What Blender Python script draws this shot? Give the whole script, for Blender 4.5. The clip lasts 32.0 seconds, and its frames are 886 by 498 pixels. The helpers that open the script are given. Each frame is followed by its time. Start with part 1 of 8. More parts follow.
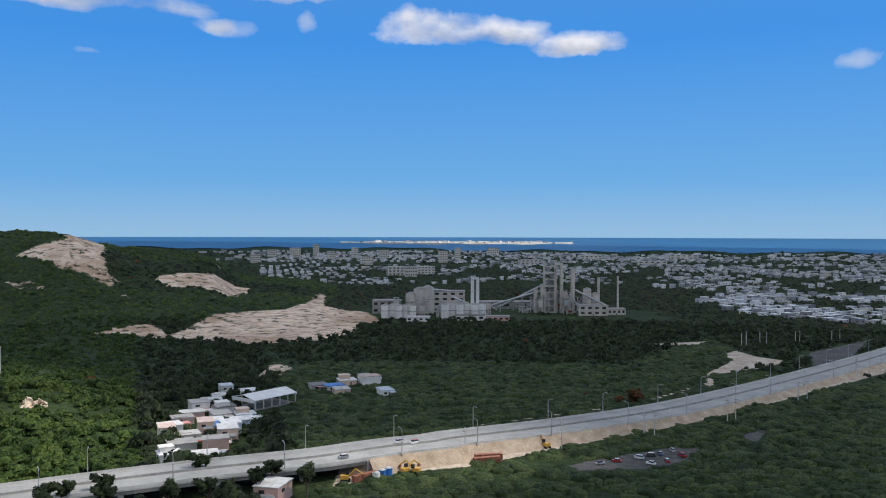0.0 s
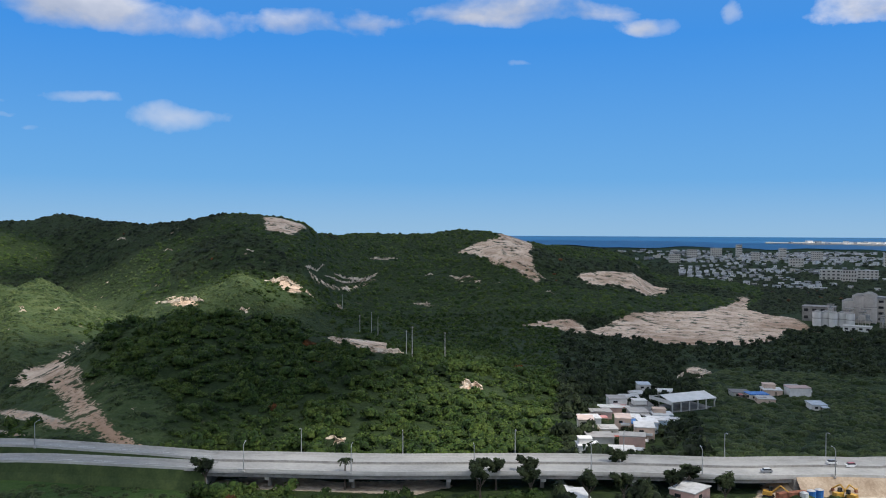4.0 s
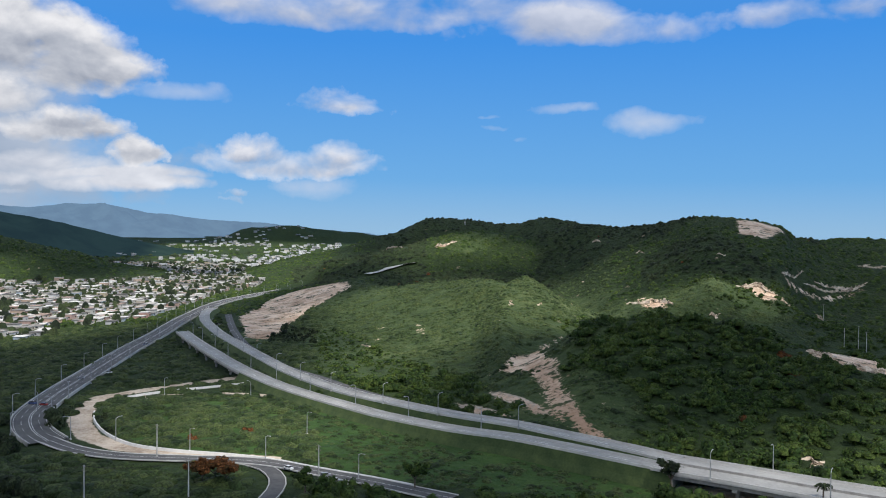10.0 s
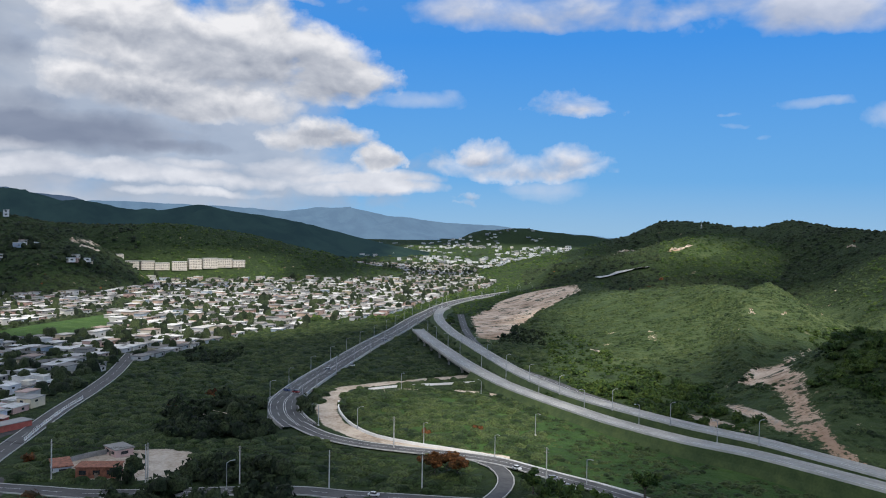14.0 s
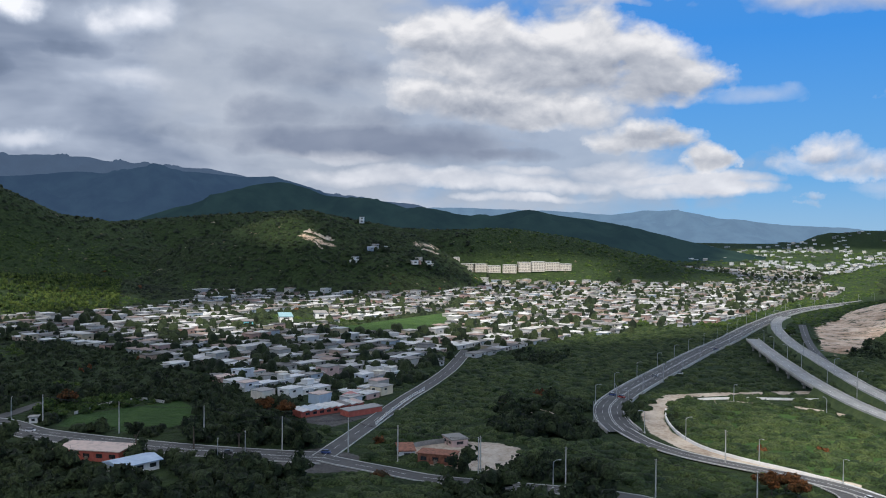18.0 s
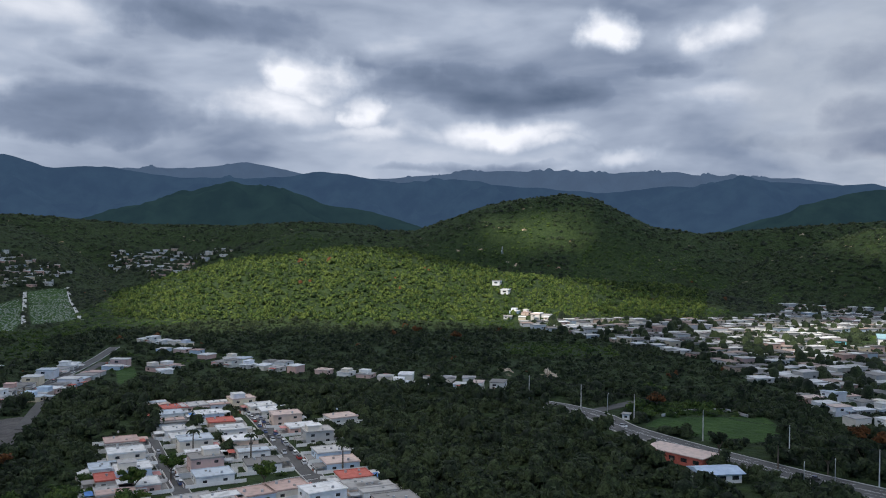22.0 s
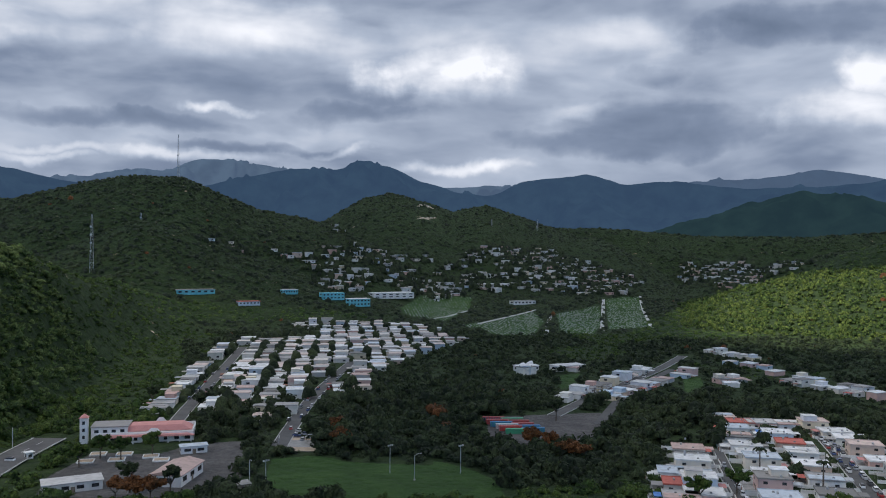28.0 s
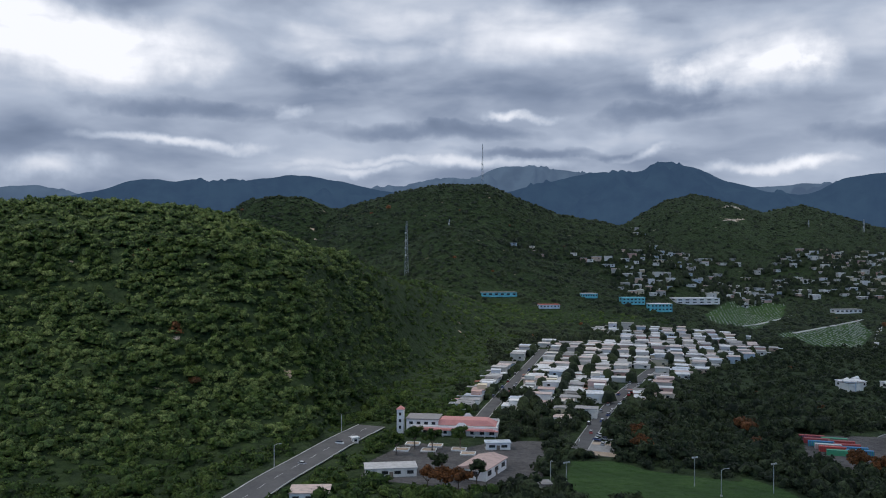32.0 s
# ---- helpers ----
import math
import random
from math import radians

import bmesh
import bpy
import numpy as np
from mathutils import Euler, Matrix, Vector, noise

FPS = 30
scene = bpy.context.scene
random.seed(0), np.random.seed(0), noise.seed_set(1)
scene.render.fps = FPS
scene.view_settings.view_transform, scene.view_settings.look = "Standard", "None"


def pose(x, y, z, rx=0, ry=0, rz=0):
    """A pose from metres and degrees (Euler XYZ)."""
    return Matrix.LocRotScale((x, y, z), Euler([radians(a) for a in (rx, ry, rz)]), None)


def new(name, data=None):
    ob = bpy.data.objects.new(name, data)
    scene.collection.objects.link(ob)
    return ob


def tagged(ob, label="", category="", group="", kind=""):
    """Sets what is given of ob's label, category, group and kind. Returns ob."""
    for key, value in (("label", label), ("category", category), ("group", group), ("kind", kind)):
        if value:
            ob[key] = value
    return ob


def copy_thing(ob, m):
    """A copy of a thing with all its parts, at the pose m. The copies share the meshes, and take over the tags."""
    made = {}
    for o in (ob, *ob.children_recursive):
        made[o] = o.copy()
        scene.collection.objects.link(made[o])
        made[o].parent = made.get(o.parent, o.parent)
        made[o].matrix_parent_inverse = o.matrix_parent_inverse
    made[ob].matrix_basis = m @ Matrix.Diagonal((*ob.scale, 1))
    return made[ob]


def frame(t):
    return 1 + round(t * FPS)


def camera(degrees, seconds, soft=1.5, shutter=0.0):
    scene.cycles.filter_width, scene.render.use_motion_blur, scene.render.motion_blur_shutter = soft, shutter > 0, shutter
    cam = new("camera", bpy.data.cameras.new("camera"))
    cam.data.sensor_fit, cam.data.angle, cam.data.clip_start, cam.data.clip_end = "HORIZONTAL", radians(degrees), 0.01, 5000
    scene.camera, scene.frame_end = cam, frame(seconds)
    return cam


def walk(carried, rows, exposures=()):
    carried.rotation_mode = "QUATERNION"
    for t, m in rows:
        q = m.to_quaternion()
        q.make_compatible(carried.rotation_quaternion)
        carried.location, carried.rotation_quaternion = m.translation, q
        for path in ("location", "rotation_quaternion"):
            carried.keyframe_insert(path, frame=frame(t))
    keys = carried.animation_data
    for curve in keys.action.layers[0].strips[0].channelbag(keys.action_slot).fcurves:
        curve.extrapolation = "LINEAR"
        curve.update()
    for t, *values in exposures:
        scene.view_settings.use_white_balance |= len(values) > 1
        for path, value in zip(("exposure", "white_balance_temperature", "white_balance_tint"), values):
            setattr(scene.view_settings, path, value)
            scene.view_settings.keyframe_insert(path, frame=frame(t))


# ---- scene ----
# camera: a drone that hovers 100 m over the valley floor and turns to its left
EYE = (0.0, 0.0, 100.0)
TURN = [  # seconds, yaw, pitch, roll
    (0, -0.00, -1.14, -0.12),
    (0.5, 3.82, -1.17, -0.05),
    (1, 7.61, -1.19, -0.13),
    (1.5, 11.16, -1.20, -0.05),
    (2, 14.64, -1.21, -0.14),
    (2.5, 17.97, -1.23, -0.14),
    (3, 21.35, -1.25, -0.20),
    (3.5, 24.73, -1.25, -0.22),
    (5.5, 37.64, -1.30, -0.24),
    (6.0, 40.73, -1.29, -0.26),
    (6.5, 43.54, -1.29, -0.31),
    (7.0, 46.13, -1.28, -0.32),
    (7.5, 48.85, -1.28, -0.37),
    (8.0, 51.38, -1.29, -0.41),
    (8.5, 53.15, -1.29, -0.46),
    (9.0, 54.51, -1.25, -0.53),
    (9.5, 56.56, -1.26, -0.59),
    (10.0, 59.38, -1.28, -0.64),
    (10.5, 62.41, -1.30, -0.63),
    (11.0, 65.37, -1.31, -0.67),
    (11.5, 67.72, -1.32, -0.66),
    (12.0, 69.68, -1.30, -0.72),
    (12.5, 71.90, -1.30, -0.80),
    (13.0, 74.59, -1.31, -0.83),
    (13.5, 74.78, -1.27, -0.87),
    (15.5, 78.99, -1.39, -0.60),
    (16.0, 81.85, -1.42, -0.49),
    (16.5, 84.92, -1.38, -0.55),
    (17.0, 87.90, -1.32, -0.52),
    (17.5, 90.97, -1.30, -0.46),
    (18.0, 96.98, -1.27, -0.48),
    (18.5, 100.30, -1.15, -0.47),
    (19.0, 105.16, -1.10, -0.53),
    (19.5, 109.19, -1.03, -0.51),
    (20.0, 114.12, -0.99, -0.55),
    (20.5, 119.24, -0.92, -0.59),
    (21.0, 124.71, -0.89, -0.58),
    (21.5, 130.09, -0.87, -0.58),
    (22.0, 135.49, -0.82, -0.60),
    (22.5, 140.33, -0.79, -0.65),
    (23.0, 145.69, -0.75, -0.58),
    (23.5, 150.19, -0.72, -0.65),
    (24.0, 153.44, -0.67, -0.72),
    (24.5, 156.61, -0.64, -0.76),
    (25.0, 159.66, -0.61, -0.75),
    (25.5, 162.31, -0.56, -0.70),
    (27.5, 170.73, -0.39, -0.57),
    (28.0, 172.84, -0.37, -0.54),
    (28.5, 175.41, -0.34, -0.50),
    (29.0, 178.32, -0.31, -0.49),
    (29.5, 181.26, -0.31, -0.42),
    (30.0, 184.22, -0.28, -0.37),
    (30.5, 187.21, -0.26, -0.34),
    (31.0, 190.01, -0.27, -0.40),
    (31.5, 191.70, -0.26, -0.28),
    (32.0, 193.07, -0.23, -0.18),
]
cam = camera(55.68, 32.0, soft=1.05)
walk(cam, [(t, pose(*EYE, 90 + p, r, y)) for t, y, p, r in TURN])

# ---- materials ----
def nodes_of(name):
    m = bpy.data.materials.new(name)
    m.use_nodes = True
    return m, m.node_tree.nodes, m.node_tree.links, m.node_tree.nodes["Principled BSDF"]


def noise_node(n, l, size, detail=5, vector=None, rough=0.55):
    t = n.new("ShaderNodeTexNoise")
    t.inputs["Scale"].default_value, t.inputs["Detail"].default_value, t.inputs["Roughness"].default_value = 1.0 / size, detail, rough
    if vector is None:
        vector = n.new("ShaderNodeNewGeometry").outputs["Position"]
    l.new(vector, t.inputs["Vector"])
    return t.outputs["Fac"]


def ramp(n, l, fac, stops):
    r = n.new("ShaderNodeValToRGB")
    e = r.color_ramp.elements
    while len(e) < len(stops):
        e.new(0.5)
    for k, (pos, col) in enumerate(stops):
        e[k].position, e[k].color = pos, (*col, 1)
    l.new(fac, r.inputs[0])
    return r.outputs[0]


def mixed(n, l, fac, a, b):
    m = n.new("ShaderNodeMix")
    m.data_type = "RGBA"
    for sock, v in ((m.inputs["Factor"], fac), (m.inputs["A"], a), (m.inputs["B"], b)):
        if isinstance(v, (int, float)):
            sock.default_value = v
        elif isinstance(v, tuple):
            sock.default_value = (*v, 1)
        else:
            l.new(v, sock)
    return m.outputs["Result"]


def maths(n, l, op, a, b=0.0, c=None, clamp=False):
    m = n.new("ShaderNodeMath")
    m.operation, m.use_clamp = op, clamp
    for k, v in enumerate((a, b) if c is None else (a, b, c)):
        if isinstance(v, (int, float)):
            m.inputs[k].default_value = v
        else:
            l.new(v, m.inputs[k])
    return m.outputs[0]


def bumped(n, l, b, fac, strength, distance):
    k = n.new("ShaderNodeBump")
    k.inputs["Strength"].default_value, k.inputs["Distance"].default_value = strength, distance
    l.new(fac, k.inputs["Height"])
    l.new(k.outputs[0], b.inputs["Normal"])


def mat_noise(name, stops, size, rough=0.85, bump=0.0, metal=0.0, detail=6, fine=0.0):
    """A surface whose colour runs over stops by noise of that size in metres, and by finer grain."""
    m, n, l, b = nodes_of(name)
    f = noise_node(n, l, size, detail)
    if fine:
        f = maths(n, l, "ADD", maths(n, l, "MULTIPLY", f, 0.65), maths(n, l, "MULTIPLY", noise_node(n, l, fine, 3), 0.35))
    l.new(ramp(n, l, f, stops), b.inputs["Base Color"])
    b.inputs["Roughness"].default_value, b.inputs["Metallic"].default_value = rough, metal
    if bump:
        bumped(n, l, b, f, 0.6, bump)
    return m


def mat_palette(name, colors, rough=0.8, island=False, dirt=0.25, size=3.0):
    """One of several paints for each object or island, weathered by noise."""
    m, n, l, b = nodes_of(name)
    rnd = n.new("ShaderNodeNewGeometry").outputs["Random Per Island"] if island else n.new("ShaderNodeObjectInfo").outputs["Random"]
    r = n.new("ShaderNodeValToRGB")
    r.color_ramp.interpolation = "CONSTANT"
    e = r.color_ramp.elements
    while len(e) < len(colors):
        e.new(0.5)
    for k, c in enumerate(colors):
        e[k].position, e[k].color = k / len(colors), (*c, 1)
    l.new(rnd, r.inputs[0])
    f = noise_node(n, l, size, 6)
    stain = maths(n, l, "MULTIPLY", ramp(n, l, f, [(0.45, (0, 0, 0)), (0.7, (1, 1, 1))]), dirt)
    l.new(mixed(n, l, stain, r.outputs[0], (0.16, 0.15, 0.13)), b.inputs["Base Color"])
    b.inputs["Roughness"].default_value = rough
    return m


def ground_material():
    m, n, l, b = nodes_of("ground_vegetation")
    pos = n.new("ShaderNodeNewGeometry").outputs["Position"]
    big, mid, fine = noise_node(n, l, 140, 5, pos), noise_node(n, l, 16, 6, pos), noise_node(n, l, 2.5, 5, pos, 0.7)
    veg = maths(n, l, "ADD", maths(n, l, "MULTIPLY", big, 0.3), maths(n, l, "ADD", maths(n, l, "MULTIPLY", mid, 0.4), maths(n, l, "MULTIPLY", fine, 0.3)))
    green = ramp(n, l, veg, [(0.36, (0.015, 0.028, 0.01)), (0.5, (0.028, 0.047, 0.015)), (0.64, (0.05, 0.074, 0.023))])
    mown = ramp(n, l, veg, [(0.36, (0.022, 0.05, 0.012)), (0.5, (0.04, 0.084, 0.02)), (0.64, (0.07, 0.118, 0.03))])
    rock = ramp(n, l, maths(n, l, "ADD", maths(n, l, "MULTIPLY", mid, 0.5), maths(n, l, "MULTIPLY", fine, 0.5)), [(0.36, (0.34, 0.24, 0.16)), (0.44, (0.62, 0.44, 0.31)), (0.53, (0.8, 0.62, 0.47)), (0.66, (0.86, 0.72, 0.58))])
    stretch = n.new("ShaderNodeVectorMath")
    stretch.operation = "MULTIPLY"
    l.new(pos, stretch.inputs[0])
    stretch.inputs[1].default_value = (1.0, 1.0, 2.4)
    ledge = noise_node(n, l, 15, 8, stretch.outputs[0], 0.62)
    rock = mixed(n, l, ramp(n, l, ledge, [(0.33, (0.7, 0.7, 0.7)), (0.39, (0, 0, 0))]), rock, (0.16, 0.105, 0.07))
    rock = mixed(n, l, ramp(n, l, big, [(0.5, (0, 0, 0)), (0.66, (0.7, 0.7, 0.7))]), rock, (0.34, 0.19, 0.11))
    patch = noise_node(n, l, 34, 6, pos, 0.65)
    rock = mixed(n, l, ramp(n, l, patch, [(0.5, (0, 0, 0)), (0.6, (0.55, 0.55, 0.55))]), rock, (0.4, 0.25, 0.16))
    rock = mixed(n, l, ramp(n, l, noise_node(n, l, 13, 6, pos, 0.7), [(0.55, (0, 0, 0)), (0.6, (0.95, 0.95, 0.95))]), rock, green)
    dirt = ramp(n, l, maths(n, l, "ADD", maths(n, l, "MULTIPLY", mid, 0.5), maths(n, l, "MULTIPLY", fine, 0.5)), [(0.36, (0.3, 0.23, 0.17)), (0.5, (0.52, 0.43, 0.34)), (0.64, (0.66, 0.58, 0.49))])
    lot = ramp(n, l, maths(n, l, "ADD", maths(n, l, "MULTIPLY", mid, 0.5), maths(n, l, "MULTIPLY", fine, 0.5)), [(0.4, (0.075, 0.072, 0.07)), (0.6, (0.14, 0.13, 0.125))])
    jag = maths(n, l, "ADD", maths(n, l, "MULTIPLY_ADD", mid, 16.0, -8.5), maths(n, l, "MULTIPLY_ADD", fine, 26.0, -13.0))
    small = maths(n, l, "MULTIPLY_ADD", fine, 4.0, -2.0)
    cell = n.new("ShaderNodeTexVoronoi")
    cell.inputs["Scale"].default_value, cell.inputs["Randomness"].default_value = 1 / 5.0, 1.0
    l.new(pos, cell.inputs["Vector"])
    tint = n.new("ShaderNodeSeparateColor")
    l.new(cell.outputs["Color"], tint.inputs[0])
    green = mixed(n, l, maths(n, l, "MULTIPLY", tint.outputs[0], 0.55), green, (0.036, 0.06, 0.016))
    # crown cells in the ground's colour, their edges darkened as shade between crowns
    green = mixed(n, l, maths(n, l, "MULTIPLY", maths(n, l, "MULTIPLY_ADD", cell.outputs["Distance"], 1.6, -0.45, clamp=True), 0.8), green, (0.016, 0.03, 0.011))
    color = green
    slope = ramp(n, l, veg, [(0.38, (0.02, 0.032, 0.012)), (0.48, (0.042, 0.068, 0.023)), (0.56, (0.058, 0.085, 0.03)), (0.66, (0.1, 0.122, 0.05))])
    for key, col, edge in (("open", slope, jag), ("mown", mown, small), ("dirt", dirt, small), ("rock", rock, maths(n, l, "MULTIPLY", jag, 0.5)), ("lot", lot, small)):
        a = n.new("ShaderNodeAttribute")
        a.attribute_name = key
        inner = maths(n, l, "MULTIPLY_ADD", a.outputs["Fac"], 0.75 if key == "rock" else 1.0, -0.8 if key == "rock" else 0.0)
        k = maths(n, l, "MULTIPLY", maths(n, l, "ADD", inner, edge), 0.8 if key == "rock" else 1.2, clamp=True)
        color = mixed(n, l, k, color, col)
    # scattered outcrops on slopes
    nz = n.new("ShaderNodeSeparateXYZ")
    l.new(n.new("ShaderNodeNewGeometry").outputs["True Normal"], nz.inputs[0])
    steep = maths(n, l, "MULTIPLY_ADD", nz.outputs["Z"], -9.0, 8.75, clamp=True)
    crag = ramp(n, l, noise_node(n, l, 22, 6, pos, 0.62), [(0.665, (0, 0, 0)), (0.7, (0.8, 0.8, 0.8))])
    color = mixed(n, l, maths(n, l, "MULTIPLY", crag, steep), color, rock)
    l.new(color, b.inputs["Base Color"])
    b.inputs["Roughness"].default_value = 0.95
    b.inputs["Specular IOR Level"].default_value = 0.2
    bumped(n, l, b, maths(n, l, "ADD", maths(n, l, "ADD", mid, maths(n, l, "MULTIPLY", cell.outputs["Distance"], -0.6)), maths(n, l, "MULTIPLY", fine, 0.5)), 0.8, 3.0)
    return m


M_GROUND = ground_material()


def leaf_material(name, dark, mid, light, spread=0.14):
    """Leaves: each tree its own green, drifting over the woods, with thin leaves that let light through."""
    m, n, l, b = nodes_of(name)
    rnd = n.new("ShaderNodeNewGeometry").outputs["Random Per Island"]
    stand = maths(n, l, "ADD", maths(n, l, "MULTIPLY", noise_node(n, l, 8, 2), 0.75), maths(n, l, "MULTIPLY", noise_node(n, l, 32, 3), 0.5))
    f = maths(n, l, "ADD", maths(n, l, "MULTIPLY", rnd, 0.25), maths(n, l, "MULTIPLY", stand, 0.75))
    col = ramp(n, l, f, [(0.55 - spread, dark), (0.55, mid), (0.55 + spread, light)])
    # fine noise darkens the colour, painting in shade of gaps between leaves
    gap_shade = ramp(n, l, noise_node(n, l, 0.9, 3, None, 0.65), [(0.38, (0.36, 0.36, 0.36)), (0.62, (1.12, 1.12, 1.12))])
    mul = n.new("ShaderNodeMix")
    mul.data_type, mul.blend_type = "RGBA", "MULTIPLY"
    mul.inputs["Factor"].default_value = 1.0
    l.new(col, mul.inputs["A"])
    l.new(gap_shade, mul.inputs["B"])
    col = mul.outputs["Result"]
    l.new(col, b.inputs["Base Color"])
    b.inputs["Roughness"].default_value = 0.7
    b.inputs["Specular IOR Level"].default_value = 0.2
    bend = n.new("ShaderNodeVectorMath")
    bend.operation = "NORMALIZE"
    lean = n.new("ShaderNodeVectorMath")
    lean.operation = "ADD"
    l.new(n.new("ShaderNodeNewGeometry").outputs["Normal"], lean.inputs[0])
    lean.inputs[1].default_value = (0.0, 0.0, 0.9)
    l.new(lean.outputs[0], bend.inputs[0])
    l.new(bend.outputs[0], b.inputs["Normal"])
    thin = n.new("ShaderNodeBsdfTranslucent")
    l.new(col, thin.inputs[0])
    mx = n.new("ShaderNodeMixShader")
    mx.inputs[0].default_value = 0.35
    l.new(b.outputs[0], mx.inputs[1])
    l.new(thin.outputs[0], mx.inputs[2])
    l.new(mx.outputs[0], n["Material Output"].inputs["Surface"])
    return m


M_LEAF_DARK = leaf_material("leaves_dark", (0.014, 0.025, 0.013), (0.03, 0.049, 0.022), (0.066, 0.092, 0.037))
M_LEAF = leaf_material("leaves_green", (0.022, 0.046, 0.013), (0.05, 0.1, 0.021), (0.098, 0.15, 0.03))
# greens of hill and spur raised, standing in for stronger light there
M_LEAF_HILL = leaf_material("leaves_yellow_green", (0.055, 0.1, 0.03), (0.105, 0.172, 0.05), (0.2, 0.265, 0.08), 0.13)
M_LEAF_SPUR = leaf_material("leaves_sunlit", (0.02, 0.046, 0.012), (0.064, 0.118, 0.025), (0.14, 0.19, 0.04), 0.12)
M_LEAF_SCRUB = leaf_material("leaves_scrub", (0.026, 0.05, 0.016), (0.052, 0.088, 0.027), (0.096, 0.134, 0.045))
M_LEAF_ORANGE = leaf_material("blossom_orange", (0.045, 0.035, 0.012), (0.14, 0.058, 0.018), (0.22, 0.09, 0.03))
M_BARK = mat_noise("bark", [(0.35, (0.06, 0.045, 0.035)), (0.65, (0.16, 0.13, 0.1))], 0.4, 0.95)
M_CONCRETE = mat_noise("concrete_pale", [(0.35, (0.4, 0.39, 0.37)), (0.65, (0.58, 0.57, 0.55))], 9, 0.85, fine=1.2)
M_CONCRETE_DARK = mat_noise("concrete_stained", [(0.35, (0.2, 0.19, 0.18)), (0.65, (0.36, 0.35, 0.33))], 4, 0.9, fine=0.8)
M_DECK = mat_noise("deck_concrete", [(0.35, (0.25, 0.25, 0.24)), (0.65, (0.38, 0.375, 0.36))], 14, 0.85, fine=1.5)
M_ASPHALT = mat_noise("asphalt", [(0.35, (0.055, 0.055, 0.058)), (0.65, (0.12, 0.118, 0.115))], 12, 0.9, fine=1.5)
M_STREET = mat_noise("street_worn", [(0.35, (0.062, 0.061, 0.06)), (0.65, (0.115, 0.11, 0.108))], 10, 0.9, fine=1.2)
M_EARTH = mat_noise("earth_tan", [(0.35, (0.3, 0.22, 0.15)), (0.65, (0.55, 0.44, 0.33))], 7, 0.95, fine=0.9, bump=0.4)
M_PAINT = mat_noise("road_paint", [(0.3, (0.5, 0.5, 0.48)), (0.6, (0.75, 0.75, 0.72))], 3, 0.7)
M_VERGE = mat_noise("verge_grass", [(0.35, (0.025, 0.05, 0.014)), (0.65, (0.07, 0.1, 0.03))], 6, 0.95, fine=1.0)
M_SEA, _n, _l, _b = nodes_of("sea_water")
_b.inputs["Roughness"].default_value = 0.35
_l.new(ramp(_n, _l, noise_node(_n, _l, 500, 4), [(0.35, (0.004, 0.045, 0.11)), (0.65, (0.006, 0.07, 0.15))]), _b.inputs["Base Color"])
bumped(_n, _l, _b, noise_node(_n, _l, 6, 4), 0.4, 0.6)


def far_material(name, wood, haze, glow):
    """Distant slopes: woods, with the haze of the air in front put in as emission."""
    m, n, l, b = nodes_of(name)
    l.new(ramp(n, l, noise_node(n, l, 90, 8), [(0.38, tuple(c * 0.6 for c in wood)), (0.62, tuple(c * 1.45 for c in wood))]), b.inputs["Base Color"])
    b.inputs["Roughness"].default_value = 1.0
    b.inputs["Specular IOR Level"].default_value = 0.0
    # haze painted on: the slopes themselves glow evenly in this colour
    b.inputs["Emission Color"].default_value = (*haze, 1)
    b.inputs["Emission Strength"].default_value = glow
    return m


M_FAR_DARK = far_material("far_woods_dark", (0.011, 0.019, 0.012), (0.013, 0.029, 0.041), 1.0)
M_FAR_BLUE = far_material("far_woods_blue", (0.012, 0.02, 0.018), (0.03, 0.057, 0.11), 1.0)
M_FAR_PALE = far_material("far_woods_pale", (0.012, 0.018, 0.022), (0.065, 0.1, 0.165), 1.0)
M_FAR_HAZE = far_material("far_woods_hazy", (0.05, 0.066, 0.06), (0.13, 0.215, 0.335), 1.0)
PAINTS = [(0.62, 0.4, 0.34), (0.66, 0.5, 0.4), (0.78, 0.77, 0.74), (0.72, 0.7, 0.64), (0.8, 0.79, 0.78), (0.62, 0.6, 0.56), (0.75, 0.68, 0.58), (0.7, 0.71, 0.74), (0.6, 0.42, 0.38), (0.8, 0.78, 0.74), (0.5, 0.6, 0.7), (0.72, 0.62, 0.45), (0.45, 0.44, 0.42), (0.76, 0.74, 0.7)]
ROOFS = [(0.68, 0.67, 0.65), (0.42, 0.4, 0.38), (0.72, 0.72, 0.72), (0.27, 0.255, 0.24), (0.52, 0.5, 0.48), (0.18, 0.17, 0.16), (0.62, 0.61, 0.59), (0.34, 0.325, 0.31), (0.52, 0.36, 0.31), (0.6, 0.59, 0.57), (0.74, 0.73, 0.72), (0.6, 0.46, 0.4), (0.5, 0.55, 0.6)]
CITY = [(0.66, 0.67, 0.69), (0.5, 0.51, 0.53), (0.78, 0.78, 0.79), (0.3, 0.31, 0.33), (0.58, 0.55, 0.5), (0.24, 0.245, 0.26), (0.72, 0.72, 0.73)]
M_CITY = mat_palette("city_paint", CITY, island=True)
M_WALL = mat_palette("house_paint", PAINTS)
M_ROOF = mat_palette("flat_roof_sealed", ROOFS, 0.7, dirt=0.45, size=2.5)
# paints scaled down: the shading of far walls put into their colour
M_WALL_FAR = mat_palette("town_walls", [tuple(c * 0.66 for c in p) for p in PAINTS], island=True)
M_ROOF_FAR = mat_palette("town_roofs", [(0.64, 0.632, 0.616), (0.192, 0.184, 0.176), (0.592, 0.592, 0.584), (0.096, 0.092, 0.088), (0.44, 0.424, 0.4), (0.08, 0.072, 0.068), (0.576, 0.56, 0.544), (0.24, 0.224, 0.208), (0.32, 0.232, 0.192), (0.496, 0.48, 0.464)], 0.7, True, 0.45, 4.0)
